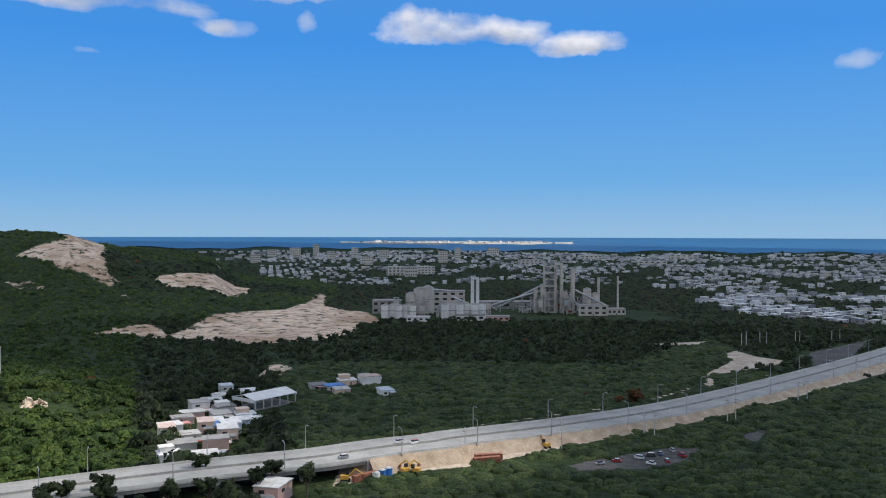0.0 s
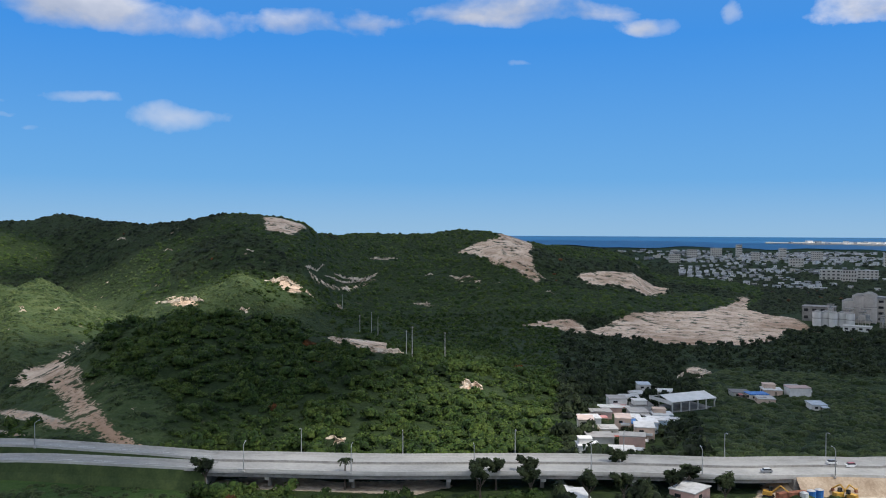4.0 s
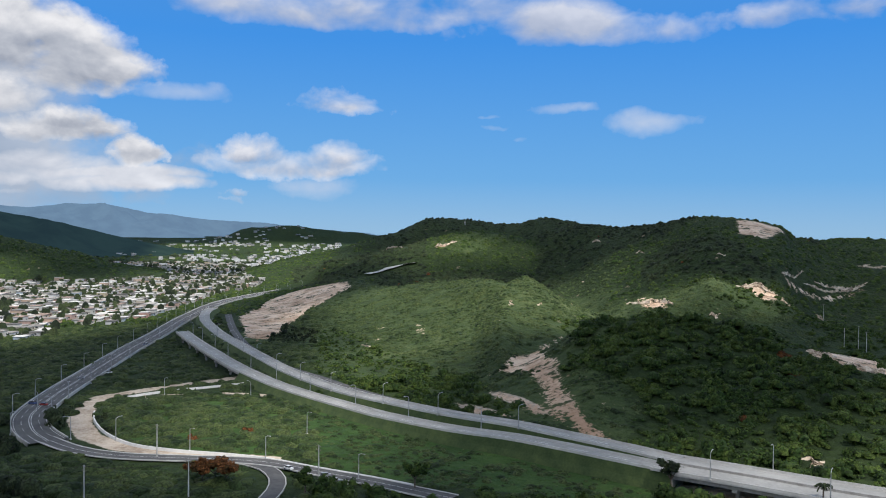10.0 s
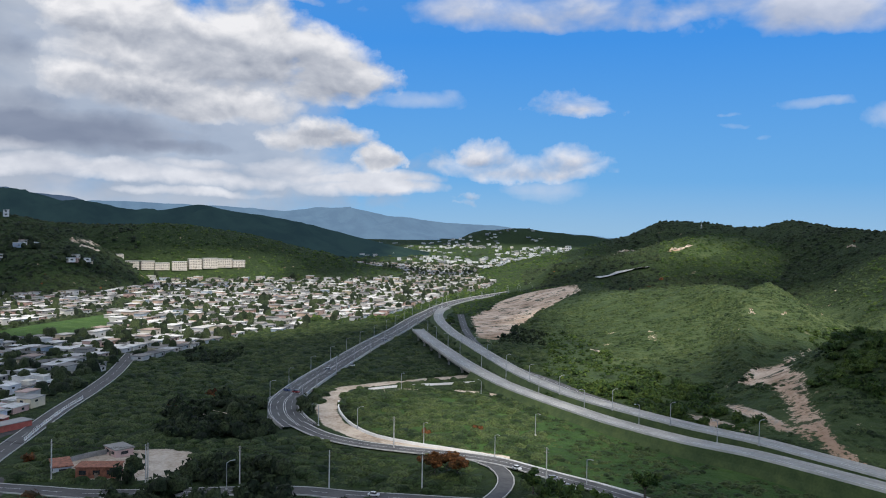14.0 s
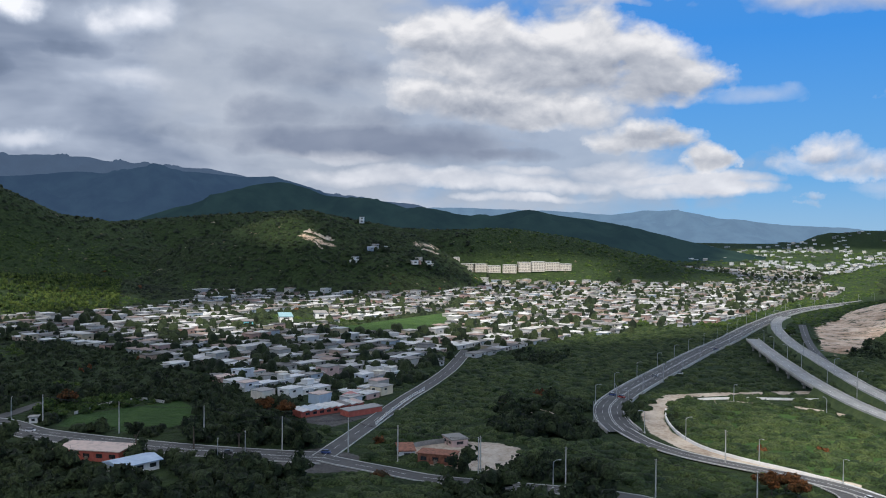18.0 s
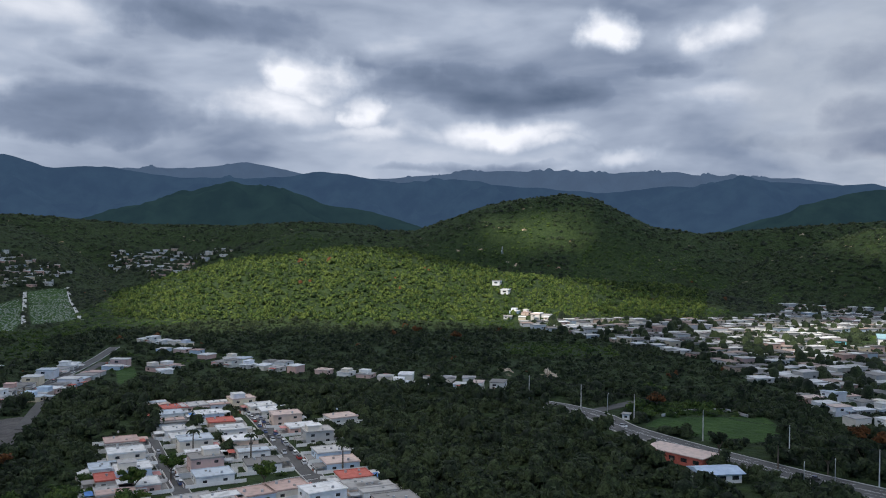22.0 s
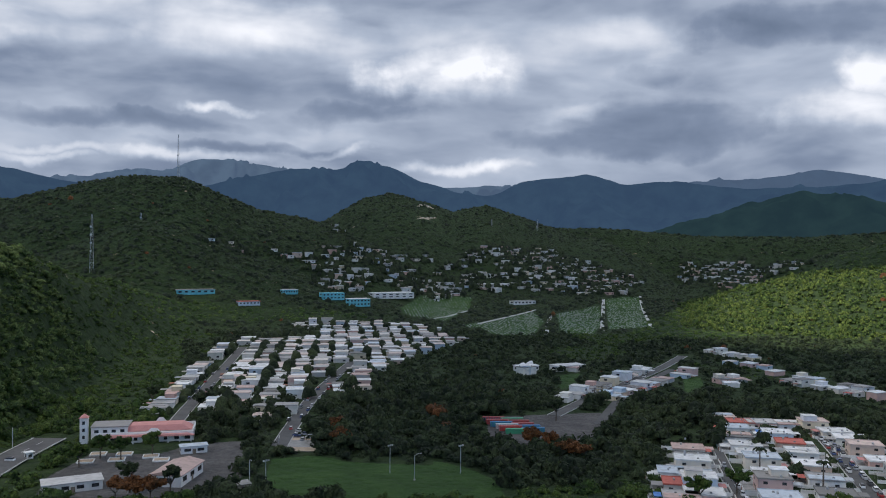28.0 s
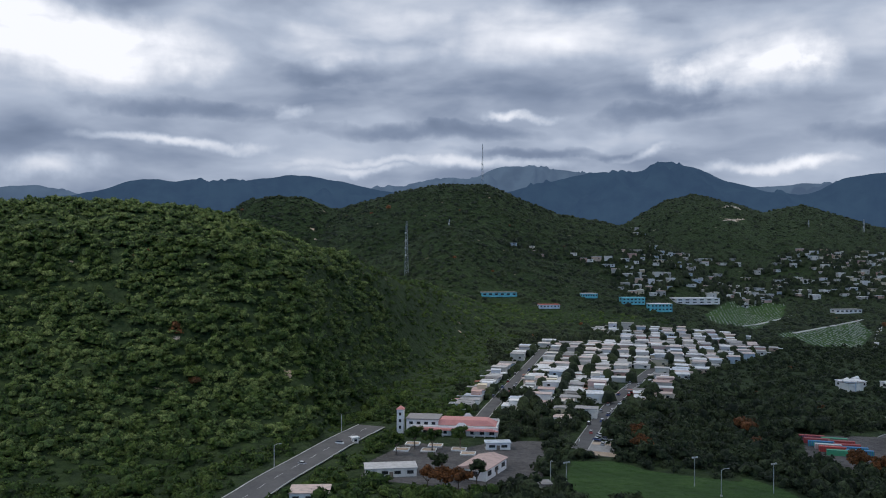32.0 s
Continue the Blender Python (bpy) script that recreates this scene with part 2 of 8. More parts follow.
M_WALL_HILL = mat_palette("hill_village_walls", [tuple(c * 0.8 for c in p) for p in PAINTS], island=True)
M_ROOF_HILL = mat_palette("hill_village_roofs", ROOFS + [(0.78, 0.77, 0.75)] * 3, 0.7, True, 0.3, 4.0)
M_GLASS = mat_noise("window_dark_glass", [(0.4, (0.02, 0.022, 0.025)), (0.6, (0.05, 0.052, 0.055))], 1.0, 0.2)
M_TILE_RED = mat_noise("roof_red", [(0.35, (0.38, 0.08, 0.055)), (0.65, (0.55, 0.15, 0.11))], 2.0, 0.75, fine=0.4)
M_PINK = mat_noise("roof_salmon", [(0.35, (0.48, 0.2, 0.18)), (0.65, (0.62, 0.28, 0.25))], 4.0, 0.75, fine=0.5)
M_BLUE = mat_noise("sheet_blue", [(0.35, (0.02, 0.12, 0.4)), (0.65, (0.06, 0.24, 0.58))], 2.0, 0.5)
M_AQUA = mat_noise("paint_aqua", [(0.35, (0.1, 0.42, 0.5)), (0.65, (0.2, 0.55, 0.62))], 3.0, 0.7)
M_WHITE = mat_noise("paint_white", [(0.35, (0.66, 0.65, 0.63)), (0.65, (0.82, 0.81, 0.79))], 5.0, 0.7, fine=0.7)
M_CREAM = mat_noise("paint_cream", [(0.35, (0.52, 0.47, 0.4)), (0.65, (0.66, 0.61, 0.54))], 5.0, 0.75, fine=0.8)
M_STEEL = mat_noise("galvanised_steel", [(0.35, (0.32, 0.33, 0.34)), (0.65, (0.5, 0.51, 0.52))], 2.0, 0.5, metal=0.4)
M_POLE = mat_noise("pole_concrete", [(0.35, (0.42, 0.41, 0.39)), (0.65, (0.6, 0.59, 0.56))], 1.5, 0.8)
M_WOOD = mat_noise("wood_weathered", [(0.35, (0.14, 0.11, 0.08)), (0.65, (0.28, 0.23, 0.18))], 1.0, 0.9)
M_RUST = mat_noise("rusty_sheet", [(0.35, (0.16, 0.06, 0.035)), (0.65, (0.36, 0.14, 0.08))], 1.5, 0.8)
M_SILO = mat_noise("silo_concrete", [(0.35, (0.44, 0.4, 0.36)), (0.65, (0.64, 0.59, 0.54))], 8.0, 0.85, fine=1.0)
M_CAR = mat_palette("car_paint", [(0.75, 0.75, 0.75), (0.05, 0.05, 0.055), (0.3, 0.31, 0.33), (0.8, 0.8, 0.8), (0.35, 0.03, 0.03), (0.05, 0.08, 0.2), (0.45, 0.45, 0.46)], 0.3, dirt=0.1)
M_TYRE = mat_noise("tyre_rubber", [(0.4, (0.015, 0.015, 0.015)), (0.6, (0.03, 0.03, 0.03))], 0.3, 0.9)
M_MACHINE = mat_noise("machine_yellow", [(0.35, (0.45, 0.24, 0.04)), (0.65, (0.65, 0.38, 0.06))], 0.8, 0.55)
M_CONT = mat_palette("container_paint", [(0.45, 0.05, 0.04), (0.02, 0.16, 0.34), (0.5, 0.5, 0.49), (0.05, 0.3, 0.16), (0.3, 0.04, 0.04)], 0.6, dirt=0.3, size=1.5)

# ---- world, sun, exposure ----
scene.view_settings.exposure = 0.0
SUN_EL, SUN_AZ = 58.0, 282.0          # degrees; azimuth counts to the left of +y
SUN = Vector((-math.sin(radians(SUN_AZ)) * math.cos(radians(SUN_EL)), math.cos(radians(SUN_AZ)) * math.cos(radians(SUN_EL)), math.sin(radians(SUN_EL))))
sun_data = bpy.data.lights.new("sun", "SUN")
sun_data.energy, sun_data.angle, sun_data.color = 5.0, radians(0.53), (1.0, 0.94, 0.85)
sun = new("sun", sun_data)
sun.rotation_mode = "QUATERNION"
sun.rotation_quaternion = SUN.to_track_quat("Z", "Y")
sun.location = (0, 0, 600)

world = bpy.data.worlds.new("sky")
scene.world = world
world.use_nodes = True
wn, wl = world.node_tree.nodes, world.node_tree.links
wn.clear()
sky = wn.new("ShaderNodeTexSky")
sky.sky_type, sky.sun_disc = "NISHITA", False
sky.sun_elevation, sky.sun_rotation = radians(SUN_EL), radians(-SUN_AZ)
sky.ozone_density, sky.dust_density = 4.0, 0.3


def wmath(op, a, b=0.0, c=None, clamp=False):
    m = wn.new("ShaderNodeMath")
    m.operation, m.use_clamp = op, clamp
    for k, v in enumerate((a, b) if c is None else (a, b, c)):
        if isinstance(v, (int, float)):
            m.inputs[k].default_value = v
        else:
            wl.new(v, m.inputs[k])
    return m.outputs[0]


def wmix(fac, a, b, blend="MIX"):
    m = wn.new("ShaderNodeMix")
    m.data_type, m.blend_type = "RGBA", blend
    for sock, v in ((m.inputs["Factor"], fac), (m.inputs["A"], a), (m.inputs["B"], b)):
        if isinstance(v, (int, float)):
            sock.default_value = v
        elif isinstance(v, tuple):
            sock.default_value = (*v, 1)
        else:
            wl.new(v, sock)
    return m.outputs["Result"]


def wnoise(vector, scale, detail, rough=0.55, distortion=0.0):
    t = wn.new("ShaderNodeTexNoise")
    t.inputs["Scale"].default_value, t.inputs["Detail"].default_value = scale, detail
    t.inputs["Roughness"].default_value, t.inputs["Distortion"].default_value = rough, distortion
    wl.new(vector, t.inputs["Vector"])
    return t.outputs["Fac"]


def wvec(op, a, b):
    m = wn.new("ShaderNodeVectorMath")
    m.operation = op
    for k, v in enumerate((a, b)):
        if isinstance(v, tuple):
            m.inputs[k].default_value = v
        else:
            wl.new(v, m.inputs[k])
    return m.outputs["Value"] if op == "DOT_PRODUCT" else m.outputs[0]


direction = wn.new("ShaderNodeTexCoord").outputs["Generated"]
split = wn.new("ShaderNodeSeparateXYZ")
wl.new(direction, split.inputs[0])
dx, dy, dz = split.outputs
# clear sky: the physical sky, deepened to a tropical blue
ramp_node = wn.new("ShaderNodeValToRGB")
stops = ramp_node.color_ramp.elements
stops.new(0.5)
stops.new(0.5)
for e, (p, c) in zip(stops, ((0.0, (0.27, 0.5, 0.76)), (0.06, (0.13, 0.4, 0.79)), (0.22, (0.045, 0.285, 0.8)), (0.6, (0.15, 0.27, 0.48)))):
    e.position, e.color = p, (*c, 1)
wl.new(dz, ramp_node.inputs[0])
sky_dim = wmix(1.0, sky.outputs[0], (0.1, 0.1, 0.1), "MULTIPLY")
clear = wmix(0.92, sky_dim, ramp_node.outputs[0])
# bearings on the sky in degrees: azimuth to the left of +y from -90 to 270, elevation
azimuth = wmath("MULTIPLY", wmath("ARCTAN2", wmath("MULTIPLY", dx, -1.0), dy), 180.0 / math.pi)
azimuth = wmath("ADD", azimuth, wmath("MULTIPLY", wmath("LESS_THAN", azimuth, -90.0), 360.0))
elevation = wmath("MULTIPLY", wmath("ARCSINE", dz), 180.0 / math.pi)


def wsway(scale, detail, across, up, rough=0.55):
    """Azimuth and elevation, pushed about by noise of so many degrees."""
    t = wn.new("ShaderNodeTexNoise")
    t.inputs["Scale"].default_value, t.inputs["Detail"].default_value, t.inputs["Roughness"].default_value = scale, detail, rough
    wl.new(direction, t.inputs["Vector"])
    c = wn.new("ShaderNodeSeparateColor")
    wl.new(t.outputs["Color"], c.inputs[0])
    return wmath("ADD", azimuth, wmath("MULTIPLY_ADD", c.outputs[0], 2 * across, -across)), wmath("ADD", elevation, wmath("MULTIPLY_ADD", c.outputs[1], 2 * up, -up))


def cloud_mass(clouds, bearing, flat_base=1.0, grow=1.0):
    """How deep a bearing lies inside a group of clouds (azimuth, elevation, half width, half height, weight), and how near to their undersides."""
    mass = under = None
    for az, el, wide, tall, weight in clouds:
        wide, tall = wide * grow, tall * grow
        u = wmath("MULTIPLY_ADD", bearing[0], 1 / wide, -az / wide)
        v = wmath("MULTIPLY_ADD", bearing[1], 1 / tall, -el / tall)
        w = wmath("MAXIMUM", v, wmath("MULTIPLY", v, -flat_base)) if flat_base != 1.0 else v
        g = wmath("SUBTRACT", weight, wmath("MULTIPLY_ADD", w, w, wmath("MULTIPLY", u, u)))
        low = wmath("MULTIPLY", wmath("MAXIMUM", g, 0.0), wmath("MULTIPLY_ADD", v, -0.8, 0.3, clamp=True))
        mass = g if mass is None else wmath("MAXIMUM", mass, g)
        under = low if under is None else wmath("MAXIMUM", under, low)
    return mass, under


def three_stops(fac, stops):
    r = wn.new("ShaderNodeValToRGB")
    while len(r.color_ramp.elements) < len(stops):
        r.color_ramp.elements.new(0.5)
    for k, (p, c) in enumerate(stops):
        r.color_ramp.elements[k].position, r.color_ramp.elements[k].color = p, (*c, 1)
    wl.new(fac, r.inputs[0])
    return r.outputs[0]


# groups of clouds: azimuth, elevation, half width and half height in degrees, weight
HIGH = [(33.5, 13.6, 2.8, 1.0, 0.9), (23.1, 14.5, 6.8, 1.3, 1), (8.5, 15.4, 6.2, 0.5, 0.7), (63.7, 13.7, 6.9, 1.2, 1), (50.0, 13.7, 7.1, 1.9, 1), (35.9, 13.5, 5.6, 1.5, 0.9), (23.4, 14.2, 7.7, 1.1, 0.95), (14.8, 13.3, 2.2, 0.8, 0.6), (68.6, 14.4, 11.9, 1.8, 1), (49.8, 13.1, 7.7, 1.7, 1), (66.3, 14.3, 15.0, 1.9, 1), (38.5, 13.2, 2.2, 0.7, 0.5), (85.1, 15.1, 9.6, 0.7, 0.6)]
THIN = [(22.8, 11.3, 1.4, 0.3, 0.5), (8.3, 13.9, 1.3, 0.8, 0.8), (-26.6, 10.4, 1.9, 0.7, 0.7), (51.5, 8.1, 2.6, 0.5, 0.45), (56.1, 7.7, 1.8, 0.3, 0.5), (54.8, 6.0, 1.5, 0.3, 0.4), (14.3, 13.4, 3.0, 0.7, 0.8), (45.7, 7.2, 3.8, 1.0, 1), (67.1, 2.4, 4.2, 0.9, 0.6), (77.4, 8.7, 4.2, 0.8, 0.8), (56.2, 6.9, 1.9, 0.3, 0.35), (67.0, 2.7, 4.3, 1.0, 0.7)]
PUFF = [(-2.1, 13.2, 5.6, 1.6, 1), (-1.0, 14.1, 1.5, 1.1, 0.8), (-9.4, 12.3, 3.4, 1.1, 1), (66.3, 8.3, 3.8, 1.3, 1), (69.0, 4.1, 5.4, 1.4, 1), (72.0, 4.8, 2.3, 1.1, 1), (66.7, 4.7, 2.3, 1.3, 1), (73.2, 2.3, 1.1, 0.5, 0.9), (73.2, 1.9, 1.1, 0.5, 0.8)]
BANK = [(93.7, 12.2, 7.4, 3.0, 1), (87.4, 11.1, 8.0, 3.5, 1), (83.5, 9.7, 5.4, 2.3, 1), (98.1, 13.0, 3.2, 1.5, 1), (97.7, 9.0, 3.9, 1.9, 0.9), (90.4, 8.1, 7.5, 1.9, 0.9), (83.5, 6.1, 4.2, 1.4, 1), (79.5, 4.8, 2.0, 1.2, 1), (94.8, 8.7, 5.9, 2.3, 0.9), (93.1, 11.6, 7.9, 3.4, 1), (83.4, 6.6, 3.5, 1.2, 0.9), (87.2, 11.0, 4.3, 3.1, 1)]
STRIP = [(98.8, 3.6, 9.5, 0.7, 1), (104.9, 5.0, 4.9, 0.5, 0.9), (90.4, 3.2, 7.5, 0.7, 1), (80.5, 3.0, 5.8, 0.8, 0.9), (91.3, 4.0, 4.1, 0.5, 0.9), (81.6, 3.5, 6.8, 0.7, 0.9), (96.7, 3.4, 10.5, 0.7, 1), (102.9, 4.7, 4.1, 0.5, 0.8), (91.6, 2.3, 6.6, 0.4, 0.8), (84.3, 4.0, 5.8, 1.0, 0.7)]
SHADE = [(106.8, 10.8, 7.3, 3.1, 0.55), (101.9, 7.3, 6.8, 1.8, 0.5), (101.6, 6.0, 11.6, 1.5, 1), (98.5, 5.8, 9.7, 1.8, 1), (107.8, 7.7, 5.0, 2.1, 0.6), (107.4, 5.5, 4.6, 1.1, 0.8), (93.4, 5.2, 5.9, 0.8, 0.9)]
LIGHT = [(124.5, 13.5, 2.8, 1.2, 1), (116.6, 13.4, 3.5, 1.5, 0.7), (131.1, 7.1, 6.0, 1.0, 0.75), (122.7, 5.8, 4.2, 0.8, 0.6), (115.4, 9.2, 5.4, 1.1, 0.5), (109.7, 8.6, 4.2, 2.1, 0.5), (141.3, 8.3, 1.8, 1.5, 0.7), (172.5, 11.7, 2.8, 1.3, 1.1), (174.9, 12.8, 4.0, 2.5, 0.5), (144.8, 10.7, 3.6, 1.8, 0.95), (146.7, 8.7, 5.3, 1.6, 0.7), (139.6, 6.8, 7.6, 0.7, 0.5), (171.5, 4.9, 4.5, 0.5, 0.7), (128.4, 6.6, 3.8, 0.6, 0.6), (173.1, 11.7, 3.6, 1.8, 0.9), (175.8, 13.0, 7.3, 3.5, 0.5), (187.6, 8.9, 2.8, 0.4, 0.7)]
LIGHT2 = [(185.4, 14.0, 12.2, 2.3, 0.65), (199.8, 13.1, 8.4, 1.8, 0.55), (173.6, 11.7, 4.5, 2.2, 1), (216.8, 12.3, 7.4, 2.5, 1.05), (196.3, 14.1, 9.6, 1.9, 0.5), (160.9, 13.5, 8.8, 1.8, 0.5), (217.8, 4.7, 4.8, 1.1, 0.6), (203.0, 9.0, 1.9, 0.8, 0.5), (189.1, 5.6, 6.0, 0.6, 0.7), (198.1, 5.1, 4.1, 0.4, 0.6), (171.9, 4.9, 4.2, 0.5, 0.7), (165.2, 8.9, 6.2, 1.1, 0.4), (179.4, 6.3, 3.4, 0.4, 0.5), (138.1, 11.9, 4.8, 1.8, 0.35), (220.0, 13.7, 4.9, 1.5, 0.9), (210.1, 6.6, 8.5, 0.5, 0.6), (196.3, 5.6, 8.5, 0.5, 0.5)]
DARK = [(132.8, 9.6, 11.1, 1.7, 0.75), (119.6, 11.2, 4.6, 1.2, 0.4), (112.7, 6.0, 5.0, 1.0, 0.55), (158.6, 8.0, 10.3, 2.3, 0.7), (132.6, 9.8, 6.4, 2.5, 0.6), (149.8, 13.7, 8.1, 1.9, 0.65), (178.8, 8.6, 6.3, 1.2, 0.5), (131.6, 4.8, 7.6, 0.7, 0.7), (194.6, 7.8, 11.7, 1.0, 0.6), (162.7, 6.8, 12.9, 1.3, 0.65), (185.4, 6.5, 9.9, 0.6, 0.5), (200.4, 11.4, 7.6, 1.4, 0.3), (157.5, 11.1, 5.1, 1.4, 0.4), (137.2, 4.6, 7.2, 0.6, 0.5), (211.1, 8.9, 10.5, 1.1, 0.5), (200.1, 11.9, 7.6, 1.1, 0.3)]

billow = wnoise(wvec("MULTIPLY", direction, (1.0, 1.0, 1.7)), 13.0, 8, 0.5, 0.2)
billow_up = wnoise(wvec("MULTIPLY", wvec("ADD", direction, (0, 0, 0.011)), (1.0, 1.0, 1.7)), 13.0, 8, 0.5, 0.2)
relief = wmath("MULTIPLY", wmath("SUBTRACT", billow, billow_up), 1.5)
grain = wmath("MULTIPLY_ADD", billow, 2.0, -1.0)


def ragged(mass, less, rough, gain):
    """How much a group of clouds covers: its mass with ragged edges, nothing away from it."""
    return wmath("MULTIPLY", wmath("ADD", wmath("SUBTRACT", wmath("MAXIMUM", mass, -1.5), less), wmath("MULTIPLY", grain, rough)), gain, clamp=True)


crisp = wsway(20.0, 8, 2.4, 0.9, 0.62)
soft = wsway(13.0, 6, 4.0, 0.9, 0.55)
broad = wsway(9.0, 6, 6.0, 1.8, 0.55)
# overcast over the mountains: soft rolls with darker and brighter parts
roll = wnoise(wvec("MULTIPLY", direction, (1.0, 1.0, 3.4)), 4.6, 4, 0.45, 0.35)
roll_fine = wnoise(wvec("MULTIPLY", direction, (1.0, 1.0, 2.6)), 10.0, 4, 0.48, 0.3)
tone = wmath("ADD", wmath("MULTIPLY_ADD", roll, 0.56, 0.22), wmath("MULTIPLY_ADD", roll_fine, 0.24, -0.12))
glow_mass = wmath("MAXIMUM", cloud_mass(LIGHT, broad, 1.0, 1.2)[0], cloud_mass(LIGHT2, broad, 1.0, 1.2)[0])
glow_mass = wmath("MAXIMUM", wmath("ADD", glow_mass, 0.12), 0.0)
glow_mass = wmath("MULTIPLY", glow_mass, glow_mass)
dark_mass = wmath("MAXIMUM", cloud_mass(DARK, broad)[0], 0.0)
tone = wmath("ADD", tone, wmath("MULTIPLY", glow_mass, wmath("MULTIPLY_ADD", roll_fine, 0.6, 0.06)))
tone = wmath("SUBTRACT", tone, wmath("MULTIPLY", dark_mass, 0.2))
overcast = three_stops(tone, ((0.24, (0.09, 0.13, 0.21)), (0.42, (0.225, 0.28, 0.395)), (0.56, (0.43, 0.495, 0.62)), (0.84, (0.95, 0.97, 1.04))))
away = wvec("DOT_PRODUCT", direction, (-math.sin(radians(172)), math.cos(radians(172)), 0.0))
cover = wmath("MULTIPLY", wmath("ADD", wmath("MULTIPLY_ADD", away, 3.0, -0.55), wmath("MULTIPLY_ADD", roll_fine, 1.2, -0.6)), 2.0, clamp=True)
sky_color = wmix(cover, clear, overcast)
VEIL = [(96.0, 8.0, 17.0, 9.0, 1.0), (90.0, 4.0, 13.0, 4.5, 1.0), (106.0, 9.0, 12.0, 10.0, 1.0)]
veil, _ = cloud_mass(VEIL, broad)
sky_color = wmix(wmath("MULTIPLY", ragged(veil, 0.05, 0.8, 1.5), 0.88), sky_color, wmix(roll_fine, (0.26, 0.32, 0.43), (0.6, 0.65, 0.74)))
# low bands of far cloud, then the dark underside of the near bank, the bank itself, loose cumulus, high flat sheets
band, _ = cloud_mass(STRIP, soft)
sky_color = wmix(ragged(band, 0.1, 0.8, 1.4), sky_color, wmix(wmath("ADD", relief, 0.62, clamp=True), (0.36, 0.41, 0.52), (0.84, 0.86, 0.92)))
shade, _ = cloud_mass(SHADE, soft)
sky_color = wmix(ragged(shade, 0.1, 0.6, 1.3), sky_color, wmix(roll_fine, (0.13, 0.17, 0.27), (0.34, 0.39, 0.5)))
bank, bank_under = cloud_mass(BANK, crisp, 1.3)
bank_tone = wmath("SUBTRACT", wmath("ADD", relief, wmath("MULTIPLY_ADD", roll_fine, 0.5, 0.5)), wmath("MULTIPLY", bank_under, 0.8))
bank_color = three_stops(bank_tone, ((0.1, (0.24, 0.28, 0.37)), (0.5, (0.5, 0.53, 0.6)), (0.9, (0.86, 0.86, 0.89))))
sky_color = wmix(ragged(bank, 0.05, 1.2, 1.6), sky_color, bank_color)
thin, _ = cloud_mass(THIN, soft)
sky_color = wmix(ragged(thin, 0.05, 1.2, 0.6), sky_color, (0.62, 0.68, 0.8))
puff, puff_under = cloud_mass(PUFF, crisp, 1.9)
puff_tone = wmath("SUBTRACT", wmath("ADD", relief, 0.8), wmath("MULTIPLY", puff_under, 1.1))
puff_color = three_stops(puff_tone, ((0.15, (0.38, 0.42, 0.52)), (0.55, (0.64, 0.65, 0.71)), (0.95, (0.9, 0.89, 0.92))))
sky_color = wmix(wmath("MULTIPLY", ragged(puff, 0.02, 2.2, 0.75), 0.9), sky_color, puff_color)
high, high_under = cloud_mass(HIGH, soft, 1.6)
high_tone = wmath("SUBTRACT", wmath("ADD", wmath("MULTIPLY", relief, 0.6), wmath("MULTIPLY_ADD", roll_fine, 0.6, 0.42)), wmath("MULTIPLY", high_under, 0.5))
high_color = three_stops(high_tone, ((0.2, (0.38, 0.43, 0.55)), (0.6, (0.55, 0.58, 0.67)), (0.95, (0.78, 0.79, 0.85))))
sky_color = wmix(wmath("MULTIPLY", ragged(high, 0.1, 1.8, 0.8), 0.85), sky_color, high_color)
background = wn.new("ShaderNodeBackground")
background.inputs["Strength"].default_value = 1.0
wl.new(sky_color, background.inputs[0])
world_out = wn.new("ShaderNodeOutputWorld")
wl.new(background.outputs[0], world_out.inputs[0])

# ---- terrain: one sheet, heights in metres over the valley floor ----
def hash2(i, j, seed):
    n = (i * 374761393 + j * 668265263 + seed * 974634757) & 0xFFFFFFFF
    n = ((n ^ (n >> 13)) * 1274126177) & 0xFFFFFFFF
    return ((n ^ (n >> 16)) & 0xFFFF) / 65535.0


def value_noise(x, y, seed=0):
    xi, yi = np.floor(x).astype(np.int64), np.floor(y).astype(np.int64)
    u, v = x - xi, y - yi
    u, v = u * u * (3 - 2 * u), v * v * (3 - 2 * v)
    a, b = hash2(xi, yi, seed), hash2(xi + 1, yi, seed)
    c, d = hash2(xi, yi + 1, seed), hash2(xi + 1, yi + 1, seed)
    return (a * (1 - u) + b * u) * (1 - v) + (c * (1 - u) + d * u) * v - 0.5


def fbm(x, y, size, octaves=4, seed=0):
    total, amp = 0.0, 1.0
    for k in range(octaves):
        total = total + amp * value_noise(x / size, y / size, seed + k)
        size, amp = size * 0.5, amp * 0.5
    return total


